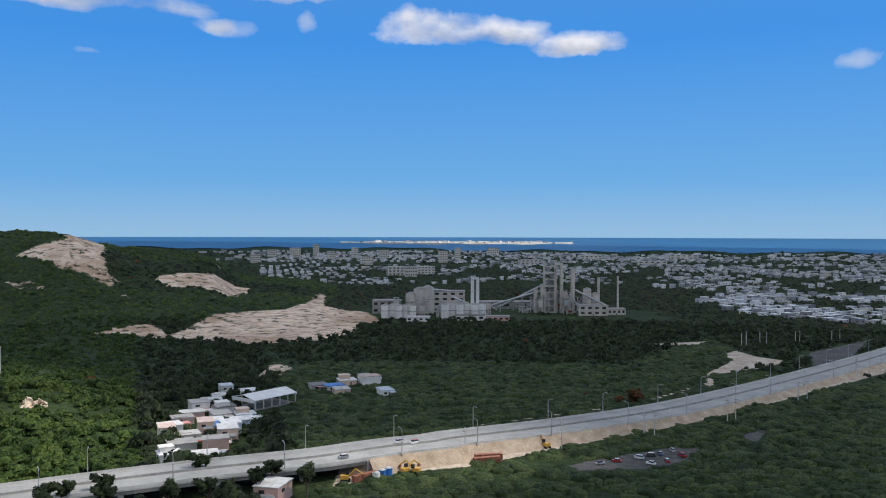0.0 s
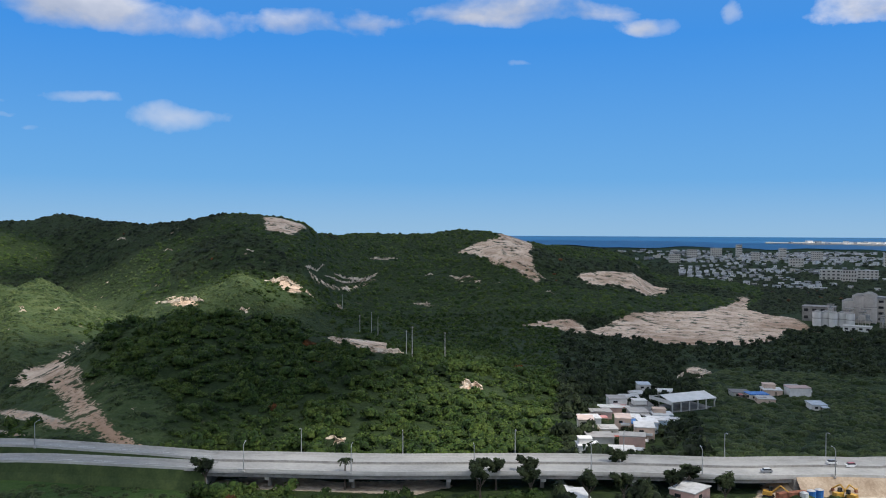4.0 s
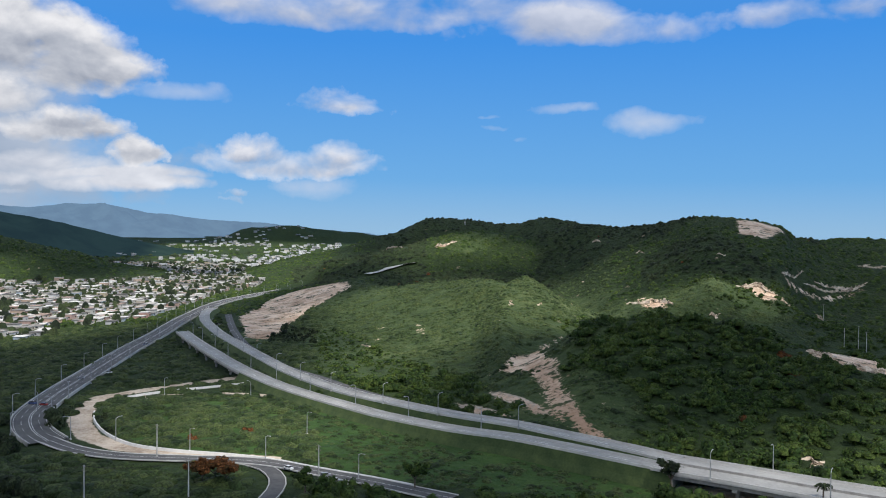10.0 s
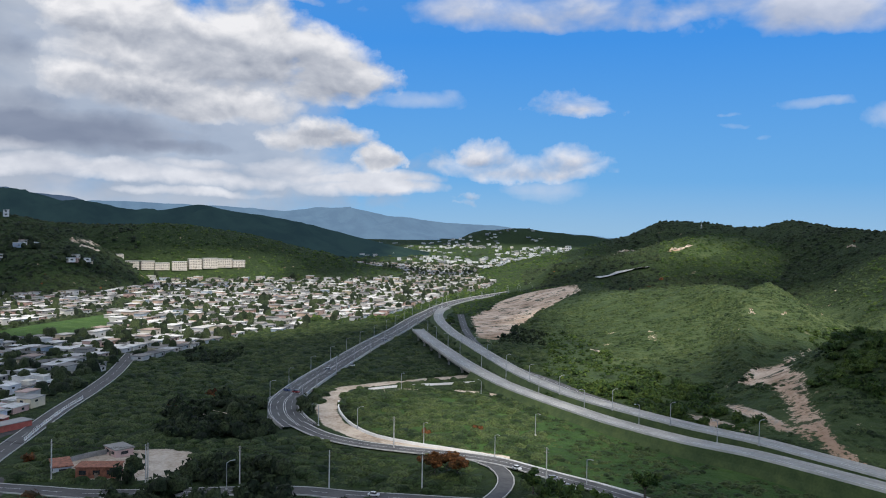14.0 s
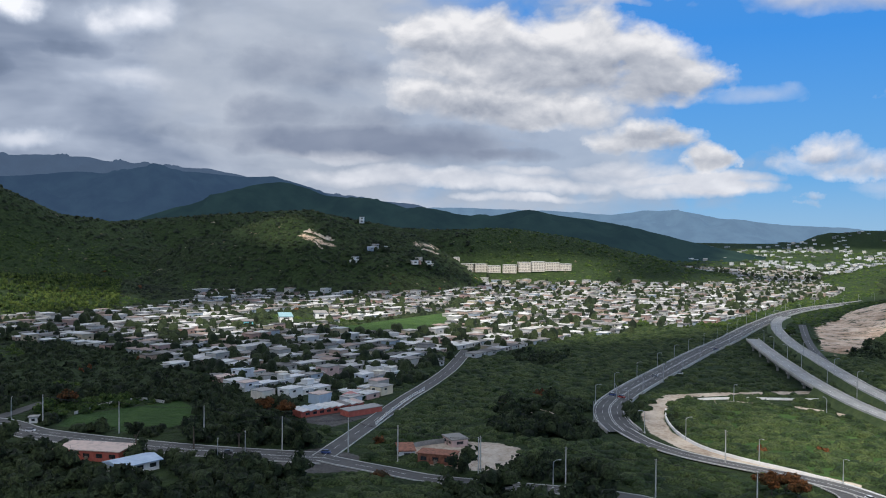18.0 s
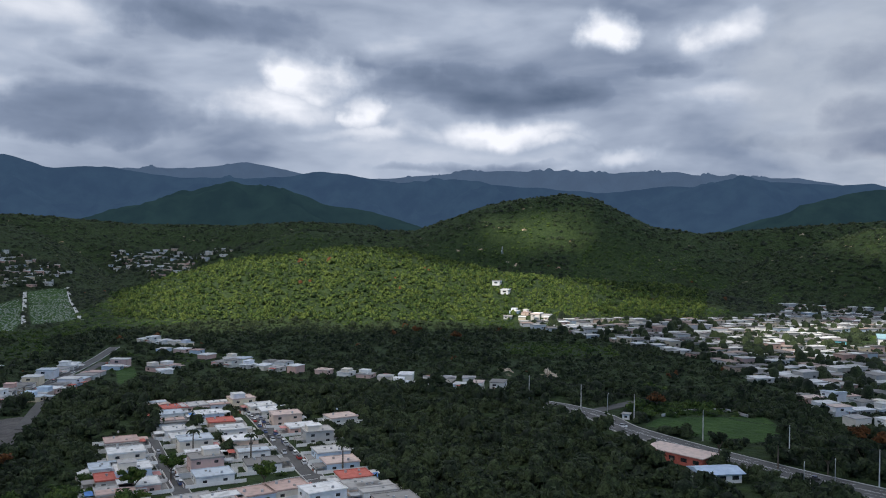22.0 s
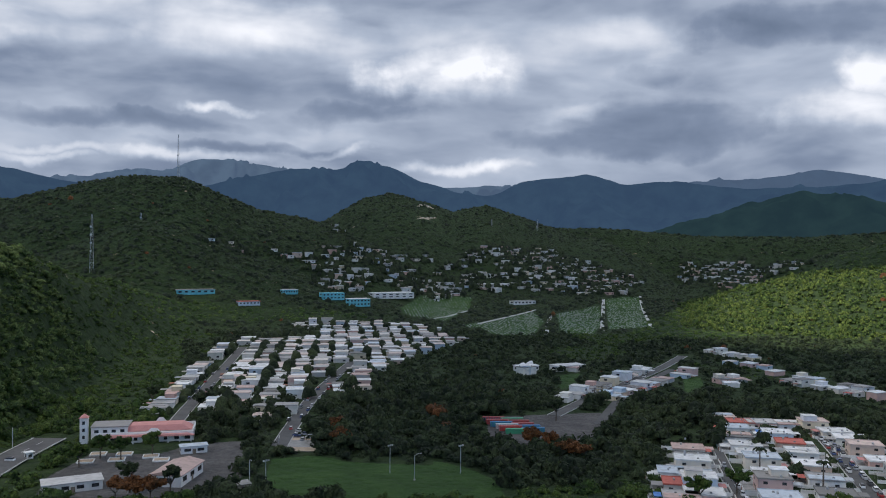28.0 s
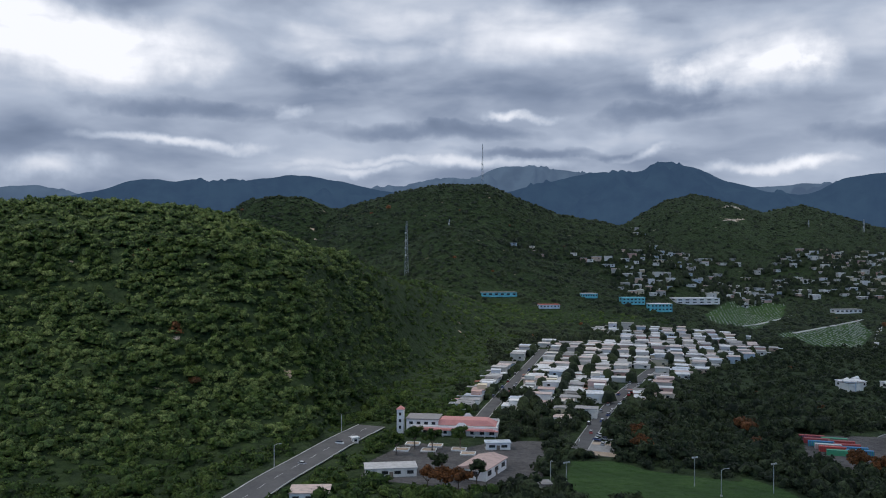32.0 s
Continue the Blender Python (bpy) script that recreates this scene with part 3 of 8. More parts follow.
# name, width of the front slope, width of the back slope, crest: azimuth (degrees left of +y), distance, height
RIDGES = [
    ("quarry_hill", 500, 450, [(7.1, 1350, 6), (10.1, 1350, 23), (13.8, 1350, 29), (15.3, 1350, 57), (16.6, 1350, 66), (19.9, 1350, 78), (21.9, 1350, 84), (24.0, 1350, 94), (26.9, 1400, 99), (28.7, 1400, 96), (30.6, 1400, 96), (33.4, 1400, 98), (34.9, 1350, 93), (36.6, 1250, 97), (37.4, 1200, 113), (39.0, 1200, 121), (41.7, 1200, 123), (44.0, 1250, 116), (48.2, 1386.8352760444877, 106), (50.4, 1527.3687366096417, 119), (52.7, 1616.664408127858, 127), (54.1, 1650, 114), (55.9, 1700, 112), (57.7, 1750, 122), (60.5, 1800, 126), (62.5, 1800, 97), (64.1, 1800, 86), (66.3, 1800, 61), (68.6, 1800, 42)]),
    ("pale_ridge", 230, 200, [(33.9, 850, 11), (36.0, 850, 25), (37.4, 850, 44), (40.1, 850, 52), (41.6, 850, 60), (44.0, 850, 44), (47.0, 850, 30), (49.3, 850, 10)]),
    ("near_dome", 150, 220, [(21.4, 520, 7), (26.8, 520, 16), (32.4, 520, 26), (38.1, 520, 36), (43.9, 520, 41), (49.3, 520, 36), (52.3, 520, 20)]),
    ("green_slope", 400, 260, [(47.0, 800, 7), (49.3, 800, 23), (51.6, 800, 37), (53.7, 850, 52), (55.2, 800, 48), (57.1, 900, 49), (62.5, 1000, 32), (65.5, 1150, 35), (66.8, 1150, 28)]),
    ("bright_hill", 300, 200, [(50.8, 1450, 55), (53.8, 1450, 84), (55.2, 1450, 95), (57.2, 1450, 98), (58.8, 1450, 91), (61.2, 1450, 74), (63.9, 1450, 56)]),
    ("dark_knoll", 120, 120, [(62.2, 1500, 18), (63.5, 1500, 46), (65.2, 1500, 52), (67.2, 1500, 39), (68.9, 1500, 14)]),
    ("apartment_hill", 230, 400, [(81.2, 1750, 29), (82.8, 1750, 49), (85.9, 1750, 71), (88.9, 1750, 94), (91.9, 1750, 105), (95.6, 1750, 98), (99.9, 1750, 103), (103.3, 1750, 123), (105.9, 1750, 140), (107.8, 1750, 139), (109.7, 1750, 134), (119.7, 1700, 107), (123.2, 1700, 141), (126.6, 1700, 172), (128.9, 1700, 180), (131.2, 1700, 173), (133.0, 1700, 158), (137.3, 1700, 101)]),
    ("lit_knoll", 250, 250, [(98.8, 1500, 96), (102.2, 1500, 105), (104.5, 1500, 115), (106.5, 1500, 129), (108.4, 1500, 123), (110.7, 1500, 103), (113.7, 1500, 82)]),
    ("green_hill", 330, 300, [(116.9, 1650, 101), (119.3, 1650, 115), (121.5, 1650, 125), (123.2, 1650, 147), (125.2, 1650, 177), (127.3, 1650, 186), (130.1, 1650, 176), (132.6, 1650, 162), (135.2, 1650, 134), (137.4, 1650, 109), (140.1, 1650, 109), (145.1, 1650, 110), (149.3, 1650, 75), (154.3, 1650, 41)]),
    ("lit_spur", 330, 260, [(113.5, 1230, 8), (117.4, 1230, 21), (123.1, 1230, 34), (127.5, 1230, 38), (131.0, 1230, 50), (134.3, 1230, 64), (137.8, 1230, 75), (141.4, 1230, 83), (145.1, 1230, 78), (149.0, 1230, 62), (152.0, 1230, 45), (154.7, 1230, 27)]),
    ("valley_ridge", 320, 300, [(140.0, 2250, 128), (145.0, 2250, 136), (150.2, 2250, 121), (156.7, 2250, 128), (162.4, 2250, 143), (168.0, 2250, 151), (172.5, 2250, 172), (178.0, 2250, 150)]),
    ("valley_knoll", 300, 240, [(63.5, 3900, 70), (65.5, 3900, 84), (67.2, 3900, 96), (68.6, 3900, 110), (70.0, 3900, 116), (71.2, 3900, 106), (72.2, 3900, 108), (73.0, 3900, 94), (74.0, 3900, 60)]),
    ("village_hill", 750, 300, [(161.6, 2000, 103), (164.6, 2000, 128), (167.6, 2000, 168), (169.9, 2000, 191), (172.2, 2000, 177), (174.2, 2000, 202), (176.5, 2000, 219), (178.4, 2000, 204), (180.7, 2000, 156), (182.2, 2000, 123)]),
    ("radio_hill", 500, 400, [(177.6, 1500, 97), (180.7, 1500, 135), (182.9, 1500, 146), (185.2, 1500, 155), (187.4, 1500, 178), (189.2, 1500, 198), (190.2, 1500, 209), (193.3, 1500, 206), (196.0, 1500, 195), (198.2, 1500, 179), (200.7, 1500, 161)]),
    ("radio_hill2", 300, 300, [(198.6, 1500, 132), (200.5, 1500, 164), (202.4, 1500, 185), (204.3, 1500, 187), (206.1, 1500, 180), (208.3, 1500, 145)]),
    ("mast_knoll", 300, 200, [(177.6, 1250, 30), (180.6, 1250, 51), (184.4, 1250, 71), (187.3, 1250, 93), (190.2, 1250, 112), (192.6, 1250, 127), (195.3, 1250, 108), (197.6, 1250, 86)]),
    ("near_hill", 230, 420, [(184.8, 1200, 4), (188.6, 1150, 20), (192.4, 1000, 43), (197.8, 750, 79), (200.1, 680, 93), (202.4, 620, 102), (205.8, 600, 114), (207.6, 600, 121), (211.1, 600, 127), (214.6, 600, 130), (218.1, 600, 131), (220.9, 600, 127), (223.8, 600, 124), (229.2, 600, 117)]),
]


def base_height(r):
    """The valley floor, which rises gently far out."""
    k = np.clip((r - 1500.0) / 3350.0, 0, 1.05)
    return 67.0 * k ** 1.6


def polar(x, y):
    az = np.degrees(np.arctan2(-x, y))
    return np.where(az < -90, az + 360, az), np.hypot(x, y)


def height(x, y):
    """Height of the ground at x, y (arrays)."""
    x, y = np.asarray(x, float), np.asarray(y, float)
    az, r = polar(x, y)
    wx = x + 40 * fbm(x, y, 260, 3, 11)
    wy = y + 40 * fbm(x, y, 260, 3, 17)
    waz, wr = polar(wx, wy)
    waz = np.where(np.abs(waz - az) > 90, az, waz)
    floor_z = base_height(r)
    hills = np.zeros_like(floor_z)
    for name, wf, wb, crest in RIDGES:
        ca = [crest[0][0] - 5] + [c[0] for c in crest] + [crest[-1][0] + 5]
        cd = [crest[0][1]] + [c[1] for c in crest] + [crest[-1][1]]
        cz = [0] + [c[2] for c in crest] + [0]
        top = np.interp(az, ca, cz, left=0, right=0)
        rc = np.interp(az, ca, cd)
        u = (wr - rc) / np.where(wr < rc, wf, wb)
        prof = np.where(np.abs(u) < 1, 0.5 + 0.5 * np.cos(np.pi * np.clip(u, -1, 1)), 0)
        prof = np.where(u < 0, 0.55 * prof + 0.45 * np.clip(1 + u, 0, 1) ** 1.3, prof)
        hills = np.maximum(hills, (top - base_height(rc)) * prof)
    rough = np.clip(hills / 40.0, 0, 1)
    gullies = fbm(x, y, 120, 4, 5) * 14 * rough * np.clip((120 - np.abs(hills - 40)) / 100, 0.25, 1)
    hills = hills + gullies * np.clip(hills / 30, 0, 1)
    return floor_z + np.maximum(hills, 0) + 3.0 * fbm(x, y, 200, 2, 3) * np.clip((r - 1700) / 1500, 0, 1)

# ---- ground sheet
def smooth_path(pts, step=8.0):
    """A Catmull-Rom curve through the points, evenly stepped."""
    p = np.array(pts, float)
    p = np.vstack([2 * p[0] - p[1], p, 2 * p[-1] - p[-2]])
    out = []
    for i in range(1, len(p) - 2):
        n = max(2, int(np.linalg.norm(p[i + 1] - p[i]) / step))
        u = np.linspace(0, 1, n, endpoint=False)[:, None]
        a, b, c, d = p[i - 1], p[i], p[i + 1], p[i + 2]
        out.append(0.5 * (2 * b + (c - a) * u + (2 * a - 5 * b + 4 * c - d) * u ** 2 + (3 * b - a - 3 * c + d) * u ** 3))
    return np.vstack(out + [p[-2:-1]])


def dist_polygon(x, y, pts):
    """Signed distance to a polygon, positive inside."""
    p = np.array(pts, float)
    best = np.full(x.shape, 1e9)
    inside = np.zeros(x.shape, bool)
    for a, b in zip(p, np.roll(p, -1, axis=0)):
        e = b - a
        k = np.clip(((x - a[0]) * e[0] + (y - a[1]) * e[1]) / max(e @ e, 1e-6), 0, 1)
        best = np.minimum(best, np.hypot(x - a[0] - k * e[0], y - a[1] - k * e[1]))
        if abs(e[1]) > 1e-9:
            cross = (a[1] > y) != (b[1] > y)
            inside ^= cross & (x < (y - a[1]) * e[0] / e[1] + a[0])
    return np.where(inside, best, -best)


def dist_line(x, y, pts, half):
    p = np.array(pts, float)
    best = np.full(x.shape, 1e9)
    for a, b in zip(p[:-1], p[1:]):
        e = b - a
        k = np.clip(((x - a[0]) * e[0] + (y - a[1]) * e[1]) / max(e @ e, 1e-6), 0, 1)
        best = np.minimum(best, np.hypot(x - a[0] - k * e[0], y - a[1] - k * e[1]))
    return half - best


# bare limestone: quarry faces, cuts and scars
ROCK = [
    [(-558, 1084), (-551, 1131), (-530, 1167), (-1871, 4381), (-1665, 4025), (-452, 1129), (-423, 1057), (-396, 1014), (-398, 993), (-430, 1022), (-461, 1015), (-508, 1056)],
    [(-371, 1061), (-341, 1114), (-310, 1197), (-270, 1183), (-258, 1112), (-270, 1045), (-335, 1027)],
    [(-342, 805), (-332, 842), (-301, 868), (-265, 812), (-261, 852), (-259, 905), (-239, 975), (-192, 1004), (-176, 1072), (-180, 1205), (-169, 1245), (-150, 1078), (-94, 1039), (-57, 905), (-89, 918), (-89, 829), (-107, 776), (-168, 745), (-232, 774), (-266, 782), (-308, 810)],
    [(-132, 608), (-128, 646), (-110, 614), (-112, 577)],
    [(-767, 907), (-720, 952), (-661, 841), (-702, 836)],
    [(-584, 698), (-572, 718), (-550, 715), (-546, 737), (-503, 649), (-524, 649)],
    [(-723, 674), (-571, 585), (-556, 573), (-578, 560)],
    [(-514, 574), (-504, 583), (-501, 575), (-506, 568)],
    [(-589, 765), (-603, 949), (-591, 928), (-579, 769)],
    [(-320, 440), (-420, 624), (-274, 459), (-285, 440)],
    [(-513, 414), (-481, 382), (-475, 361), (-473, 336), (-450, 311), (-453, 300), (-424, 306), (-390, 293), (-366, 280), (-343, 269), (-322, 263), (-305, 256), (-296, 263), (-315, 268), (-336, 276), (-364, 288), (-399, 314), (-459, 355), (-504, 409)],
    [(-415, 257), (-391, 257), (-341, 250), (-339, 246), (-357, 242), (-391, 248)],
    [(-418, 280), (-389, 276), (-349, 268), (-323, 265), (-331, 261), (-353, 262), (-400, 270)],
    [(-231, 319), (-226, 327), (-222, 318)],
    [(-748, 234), (-934, 284), (-1080, 366), (-1107, 432), (-1036, 467), (-965, 439), (-893, 362), (-809, 304), (-723, 246)],
    [(-221, 435), (-211, 446), (-204, 432), (-210, 424)],
]
ROCK_LINES = [
    ([(-411, 318), (-364, 288), (-333, 273), (-309, 265), (-296, 263)], 6.0), ([(-411, 255), (-375, 252), (-340, 248)], 3.5), ([(-412, 278), (-360, 267), (-323, 264)], 4.0), ([(-509, 412), (-480, 377), (-475, 361)], 2.5), ([(-828, 262), (-839, 318)], 3.0), ([(-780, 253), (-772, 282)], 2.5),
    ([(-672, 370), (-622, 351)], 1.8), ([(-654, 309), (-657, 322)], 1.8), ([(-705, 345), (-698, 355)], 1.5), ([(-619, 437), (-599, 426)], 1.8), ([(-597, 453), (-590, 451)], 1.2), ([(-672, 551), (-606, 499)], 1.5), ([(-730, 676), (-624, 587)], 2.4), ([(-325, 289), (-316, 293)], 1.2), ([(-742, 288), (-692, 282)], 1.2), ([(-1476, 740), (-1292, 685)], 4.8), ([(-1208, 695), (-1196, 728)], 4.8), ([(-1013, 874), (-961, 849)], 3.0),
    ([(-482, 365), (-487, 382), (-505, 408)], 1.5),
    ([(-932, 286), (-822, 259), (-735, 240), (-691, 232)], 1.8),
    ([(-666, 1026), (-620, 1027)], 2.4), ([(-519, 979), (-469, 980)], 3.0), ([(-503, 872), (-482, 874)], 4.8),
    ([(-238, 1126), (-122, 1254)], 1.8), ([(-502, 974), (-424, 961)], 3.0),
    ([(-655, 312), (-665, 330)], 1.8), ([(-647, 357), (-627, 352)], 1.8), ([(-617, 432), (-608, 435)], 1.8),
    ([(-482, -383), (-480, -370)], 4.8), ([(-468, -410), (-458, -394)], 2.4), ([(-1356, -401), (-1355, -351)], 9.6), ([(-1424, -225), (-1495, -195)], 8.0),
    ([(-166, -1804), (-210, -1815)], 7.2),
]
# worked earth, paths and dirt lots
DIRT = [
    [(-43, 323), (-33, 336), (-19.5, 346), (11.3, 356), (46, 380), (88, 411), (142, 448), (210, 504), (318, 599), (346, 652), (222, 533), (151, 478), (94, 437), (49, 410), (4.4, 388), (-36, 368), (-44, 340)],
    [(189, 598), (221, 645), (236, 697), (249, 714), (254, 675), (271, 651), (225, 610), (195, 593), (172, 533), (173, 549)],
    [(186, 752), (246, 773), (240, 753), (187, 737)],
    [(-238, 250), (-220, 268), (-192, 273), (-159, 295), (-148, 291), (-157, 273), (-231, 243)],
    [(-370, -66), (-396, -53), (-394, -21.2), (-386, -9.5), (-352, -8.6), (-346, -29.0), (-350, -47)],
    [(-461, 180), (-438, 191), (-427, 187), (-441, 173)],
    [(-423, 280), (-375, 275), (-335, 266), (-340, 263), (-385, 267)],
    [(-409, 251), (-406, 260), (-343, 251), (-385, 246)],
]
DIRT_LINES = [
    ([(-466, 58), (-493, 65), (-522, 77), (-535, 109), (-546, 152), (-554, 181)], 5.5), ([(-505, 141), (-489, 160), (-466, 177), (-420, 189)], 3.5),
    ([(-513, 94), (-510, 129), (-490, 161), (-461, 176), (-421, 186)], 2.2),
    ([(-492, 65), (-457, 58), (-427, 58), (-399, 68), (-379, 86), (-361, 105), (-346, 122)], 6.0),
    ([(174, 553), (138, 514), (104, 483), (68, 462), (19.6, 434)], 2.0),
    ([(-38, 349), (-12.8, 362), (20.1, 386), (48, 407)], 6.0),
    ([(-466, -12.3), (-461, -3.3), (-455, 9.6)], 1.5),
]
# paved yards
LOTS = [
    [(49, 355), (69, 369), (110, 391), (121, 391), (111, 367), (88, 353), (56, 350)],
    [(146, 411), (169, 432), (150, 397)],
    [(305, 698), (363, 751), (404, 792), (316, 652), (277, 624)],
    [(116, -341), (121, -371), (113, -413), (84, -405), (69, -426), (46, -430), (39, -363), (56, -336)],
    [(-86, -478), (-160, -485), (-136, -417), (-96, -406), (-77, -420)],
    [(28.8, -439), (8.3, -437), (9.2, -404), (27.4, -406)],
    [(-363, -115), (-374, -99), (-360, -77), (-338, -75), (-332, -95), (-342, -113)],
    [(-443, -117), (-473, -98), (-445, -89), (-412, -106), (-425, -131)],
    [(-99, -425), (-148, -463), (-144, -440), (-105, -414)],
]
# mown grass: playing fields and graveyards
GRASS = [
    [(31, -333), (29.6, -393), (9.0, -398), (-6.6, -384), (-57, -372), (-68, -349), (-67, -324)],
    [(-417, -249), (-463, -210), (-441, -188), (-409, -179), (-386, -197), (-393, -244)],
    [(-85, -1141), (-153, -1368), (-219, -1350), (-201, -1264), (-139, -1075), (-88, -1080)],
    [(-198, -1078), (-292, -1230), (-266, -1059), (-214, -899), (-177, -899), (-152, -1017)],
    [(-316, -1191), (-411, -1280), (-333, -1027), (-286, -912), (-252, -926)],
    [(-833, -215), (-1008, -120), (-849, -96), (-771, -182)],
    [(-496, 88), (-505, 132), (-460, 168), (-408, 181), (-352, 145), (-347, 117), (-374, 93), (-409, 75), (-445, 71)],
    [(-431, 169), (-410, 195), (-326, 226), (-267, 256), (-233, 239), (-225, 216), (-325, 127)],
    [(152, 650), (254, 789), (243, 697), (184, 598), (154, 574)],
    [(-436, -1330), (-514, -1384), (-378, -982), (-319, -960)],
    [(-257, -600), (-280, -621), (-260, -567), (-233, -540)],
    [(-167, -624), (-191, -637), (-168, -574), (-153, -563)],
    [(-44, -385), (-55, -374), (-51, -348), (-41, -355)],
]
# open slopes under grass and low scrub
OPEN = [
    [(-1054, 484), (-1110, 578), (-1050, 725), (-757, 708), (-387, 366), (-285, 272), (-354, 246), (-438, 229), (-547, 225), (-715, 244), (-856, 331)],
    [(-1249, 687), (-1230, 745), (-1219, 786), (-1166, 832), (-1141, 720)],
    [(-740, 671), (-657, 681), (-628, 706), (-502, 675), (-358, 403)],
    [(-693, 132), (-618, 232), (-393, 257), (-615, 401), (-928, 416)],
]

az_grid = np.concatenate([np.arange(-34, 226, 0.36), np.arange(226, 326, 4.0)])
r_grid = np.concatenate([[0.5, 30, 60, 90], np.geomspace(115, 4900, 300)])
AZ, RR = np.meshgrid(np.radians(az_grid), r_grid, indexing="ij")
GX, GY = -np.sin(AZ) * RR, np.cos(AZ) * RR
GZ = height(GX, GY)
na, nr = AZ.shape
ids = np.arange(na * nr).reshape(na, nr)
nxt = np.roll(ids, -1, axis=0)
quads = np.stack([ids[:, :-1], ids[:, 1:], nxt[:, 1:], nxt[:, :-1]], -1).reshape(-1, 4)


def region(x, y, polygons, lines=()):
    """Signed distance into a set of patches, clipped to 40 m."""
    best = np.full(x.shape, -40.0)
    for p in polygons:
        best = np.maximum(best, dist_polygon(x, y, p))
    for p, half in lines:
        best = np.maximum(best, dist_line(x, y, p, half))
    return np.clip(best, -40, 40)


def mesh_from(name, verts, faces, mat, smooth=False):
    """A mesh from arrays of points and equal-sided faces."""
    me = bpy.data.meshes.new(name)
    verts, faces = np.asarray(verts, np.float32), np.asarray(faces, np.int32)
    k = faces.shape[1]
    me.vertices.add(len(verts))
    me.vertices.foreach_set("co", verts.ravel())
    me.loops.add(faces.size)
    me.loops.foreach_set("vertex_index", faces.ravel())
    me.polygons.add(len(faces))
    me.polygons.foreach_set("loop_start", np.arange(0, faces.size, k, dtype=np.int32))
    me.polygons.foreach_set("loop_total", np.full(len(faces), k, np.int32))
    me.polygons.foreach_set("use_smooth", np.full(len(faces), smooth))
    if mat:
        me.materials.append(mat)
    me.update(calc_edges=True)
    return me


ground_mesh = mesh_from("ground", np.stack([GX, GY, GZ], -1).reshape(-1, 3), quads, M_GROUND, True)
near = RR < 2300
for key, polygons, lines in (("rock", ROCK, ROCK_LINES), ("dirt", DIRT, DIRT_LINES), ("lot", LOTS, ()), ("mown", GRASS, ()), ("open", OPEN, ())):
    values = np.full(GX.shape, -40.0)
    values[near] = region(GX[near], GY[near], polygons, lines)
    ground_mesh.attributes.new(key, "FLOAT", "POINT").data.foreach_set("value", values.ravel().astype(np.float32))
ground = tagged(new("ground", ground_mesh), "green valley floor and wooded hills with limestone scars", "ground", kind="structure")

# a grid of what is taken, so that no plant grows there: 4 m cells
CELL, SPAN = 4.0, 2000.0
cells = int(2 * SPAN / CELL)
CX, CY = np.meshgrid(np.arange(cells) * CELL - SPAN + 2, np.arange(cells) * CELL - SPAN + 2, indexing="ij")
taken = np.zeros((cells, cells), bool)
scrub = np.zeros((cells, cells), bool)
for p in ROCK:
    taken |= dist_polygon(CX, CY, p) > 3 + 9 * fbm(CX, CY, 30, 3, 55)
for p in DIRT + LOTS:
    taken |= dist_polygon(CX, CY, p) > -2
for p, half in ROCK_LINES + DIRT_LINES:
    taken |= dist_line(CX, CY, p, half) > -2
for p in GRASS[:6] + GRASS[9:]:
    taken |= dist_polygon(CX, CY, p) > -2
for p in GRASS[6:9]:
    scrub |= dist_polygon(CX, CY, p) > -3


def take_line(pts, half):
    p = np.array(pts)[:, :2]
    lo, hi = p.min(0) - half - 8, p.max(0) + half + 8
    i0, j0 = np.clip(((lo + SPAN) / CELL).astype(int), 0, cells - 1)
    i1, j1 = np.clip(((hi + SPAN) / CELL).astype(int) + 1, 1, cells)
    taken[i0:i1, j0:j1] |= dist_line(CX[i0:i1, j0:j1], CY[i0:i1, j0:j1], p, half) > 0


def take_disc(x, y, r):
    i0, i1 = int((x - r + SPAN) / CELL), int((x + r + SPAN) / CELL) + 1
    j0, j1 = int((y - r + SPAN) / CELL), int((y + r + SPAN) / CELL) + 1
    if i0 < 0 or j0 < 0 or i1 > cells or j1 > cells:
        return
    taken[i0:i1, j0:j1] |= np.hypot(CX[i0:i1, j0:j1] - x, CY[i0:i1, j0:j1] - y) < r


def is_taken(x, y):
    i, j = ((x + SPAN) / CELL).astype(int), ((y + SPAN) / CELL).astype(int)
    ok = (i >= 0) & (j >= 0) & (i < cells) & (j < cells)
    return np.where(ok, taken[np.clip(i, 0, cells - 1), np.clip(j, 0, cells - 1)], False)


def is_scrub(x, y):
    i, j = ((x + SPAN) / CELL).astype(int), ((y + SPAN) / CELL).astype(int)
    ok = (i >= 0) & (j >= 0) & (i < cells) & (j < cells)
    return np.where(ok, scrub[np.clip(i, 0, cells - 1), np.clip(j, 0, cells - 1)], False)


def ground_z(x, y):
    return float(height(np.array([x]), np.array([y]))[0])


# ---- sea: a sheet a little over the ground, far out
sea_az, sea_r = np.radians(np.arange(-40, 45.1, 0.5)), np.linspace(0, 1, 14)
shore = 3350 + 250 * np.clip((np.degrees(sea_az) + 3) / 8, 0, 1) + 500 * np.clip((np.degrees(sea_az) - 15) / 30, 0, 1) + 90 * np.sin(sea_az * 40) + 50 * np.sin(sea_az * 97)
SR = shore[:, None] + (4895 - shore[:, None]) * sea_r[None, :]
SX, SY = -np.sin(sea_az)[:, None] * SR, np.cos(sea_az)[:, None] * SR
sid = np.arange(SX.size).reshape(SX.shape)
sea_faces = np.stack([sid[:-1, :-1], sid[:-1, 1:], sid[1:, 1:], sid[1:, :-1]], -1).reshape(-1, 4)
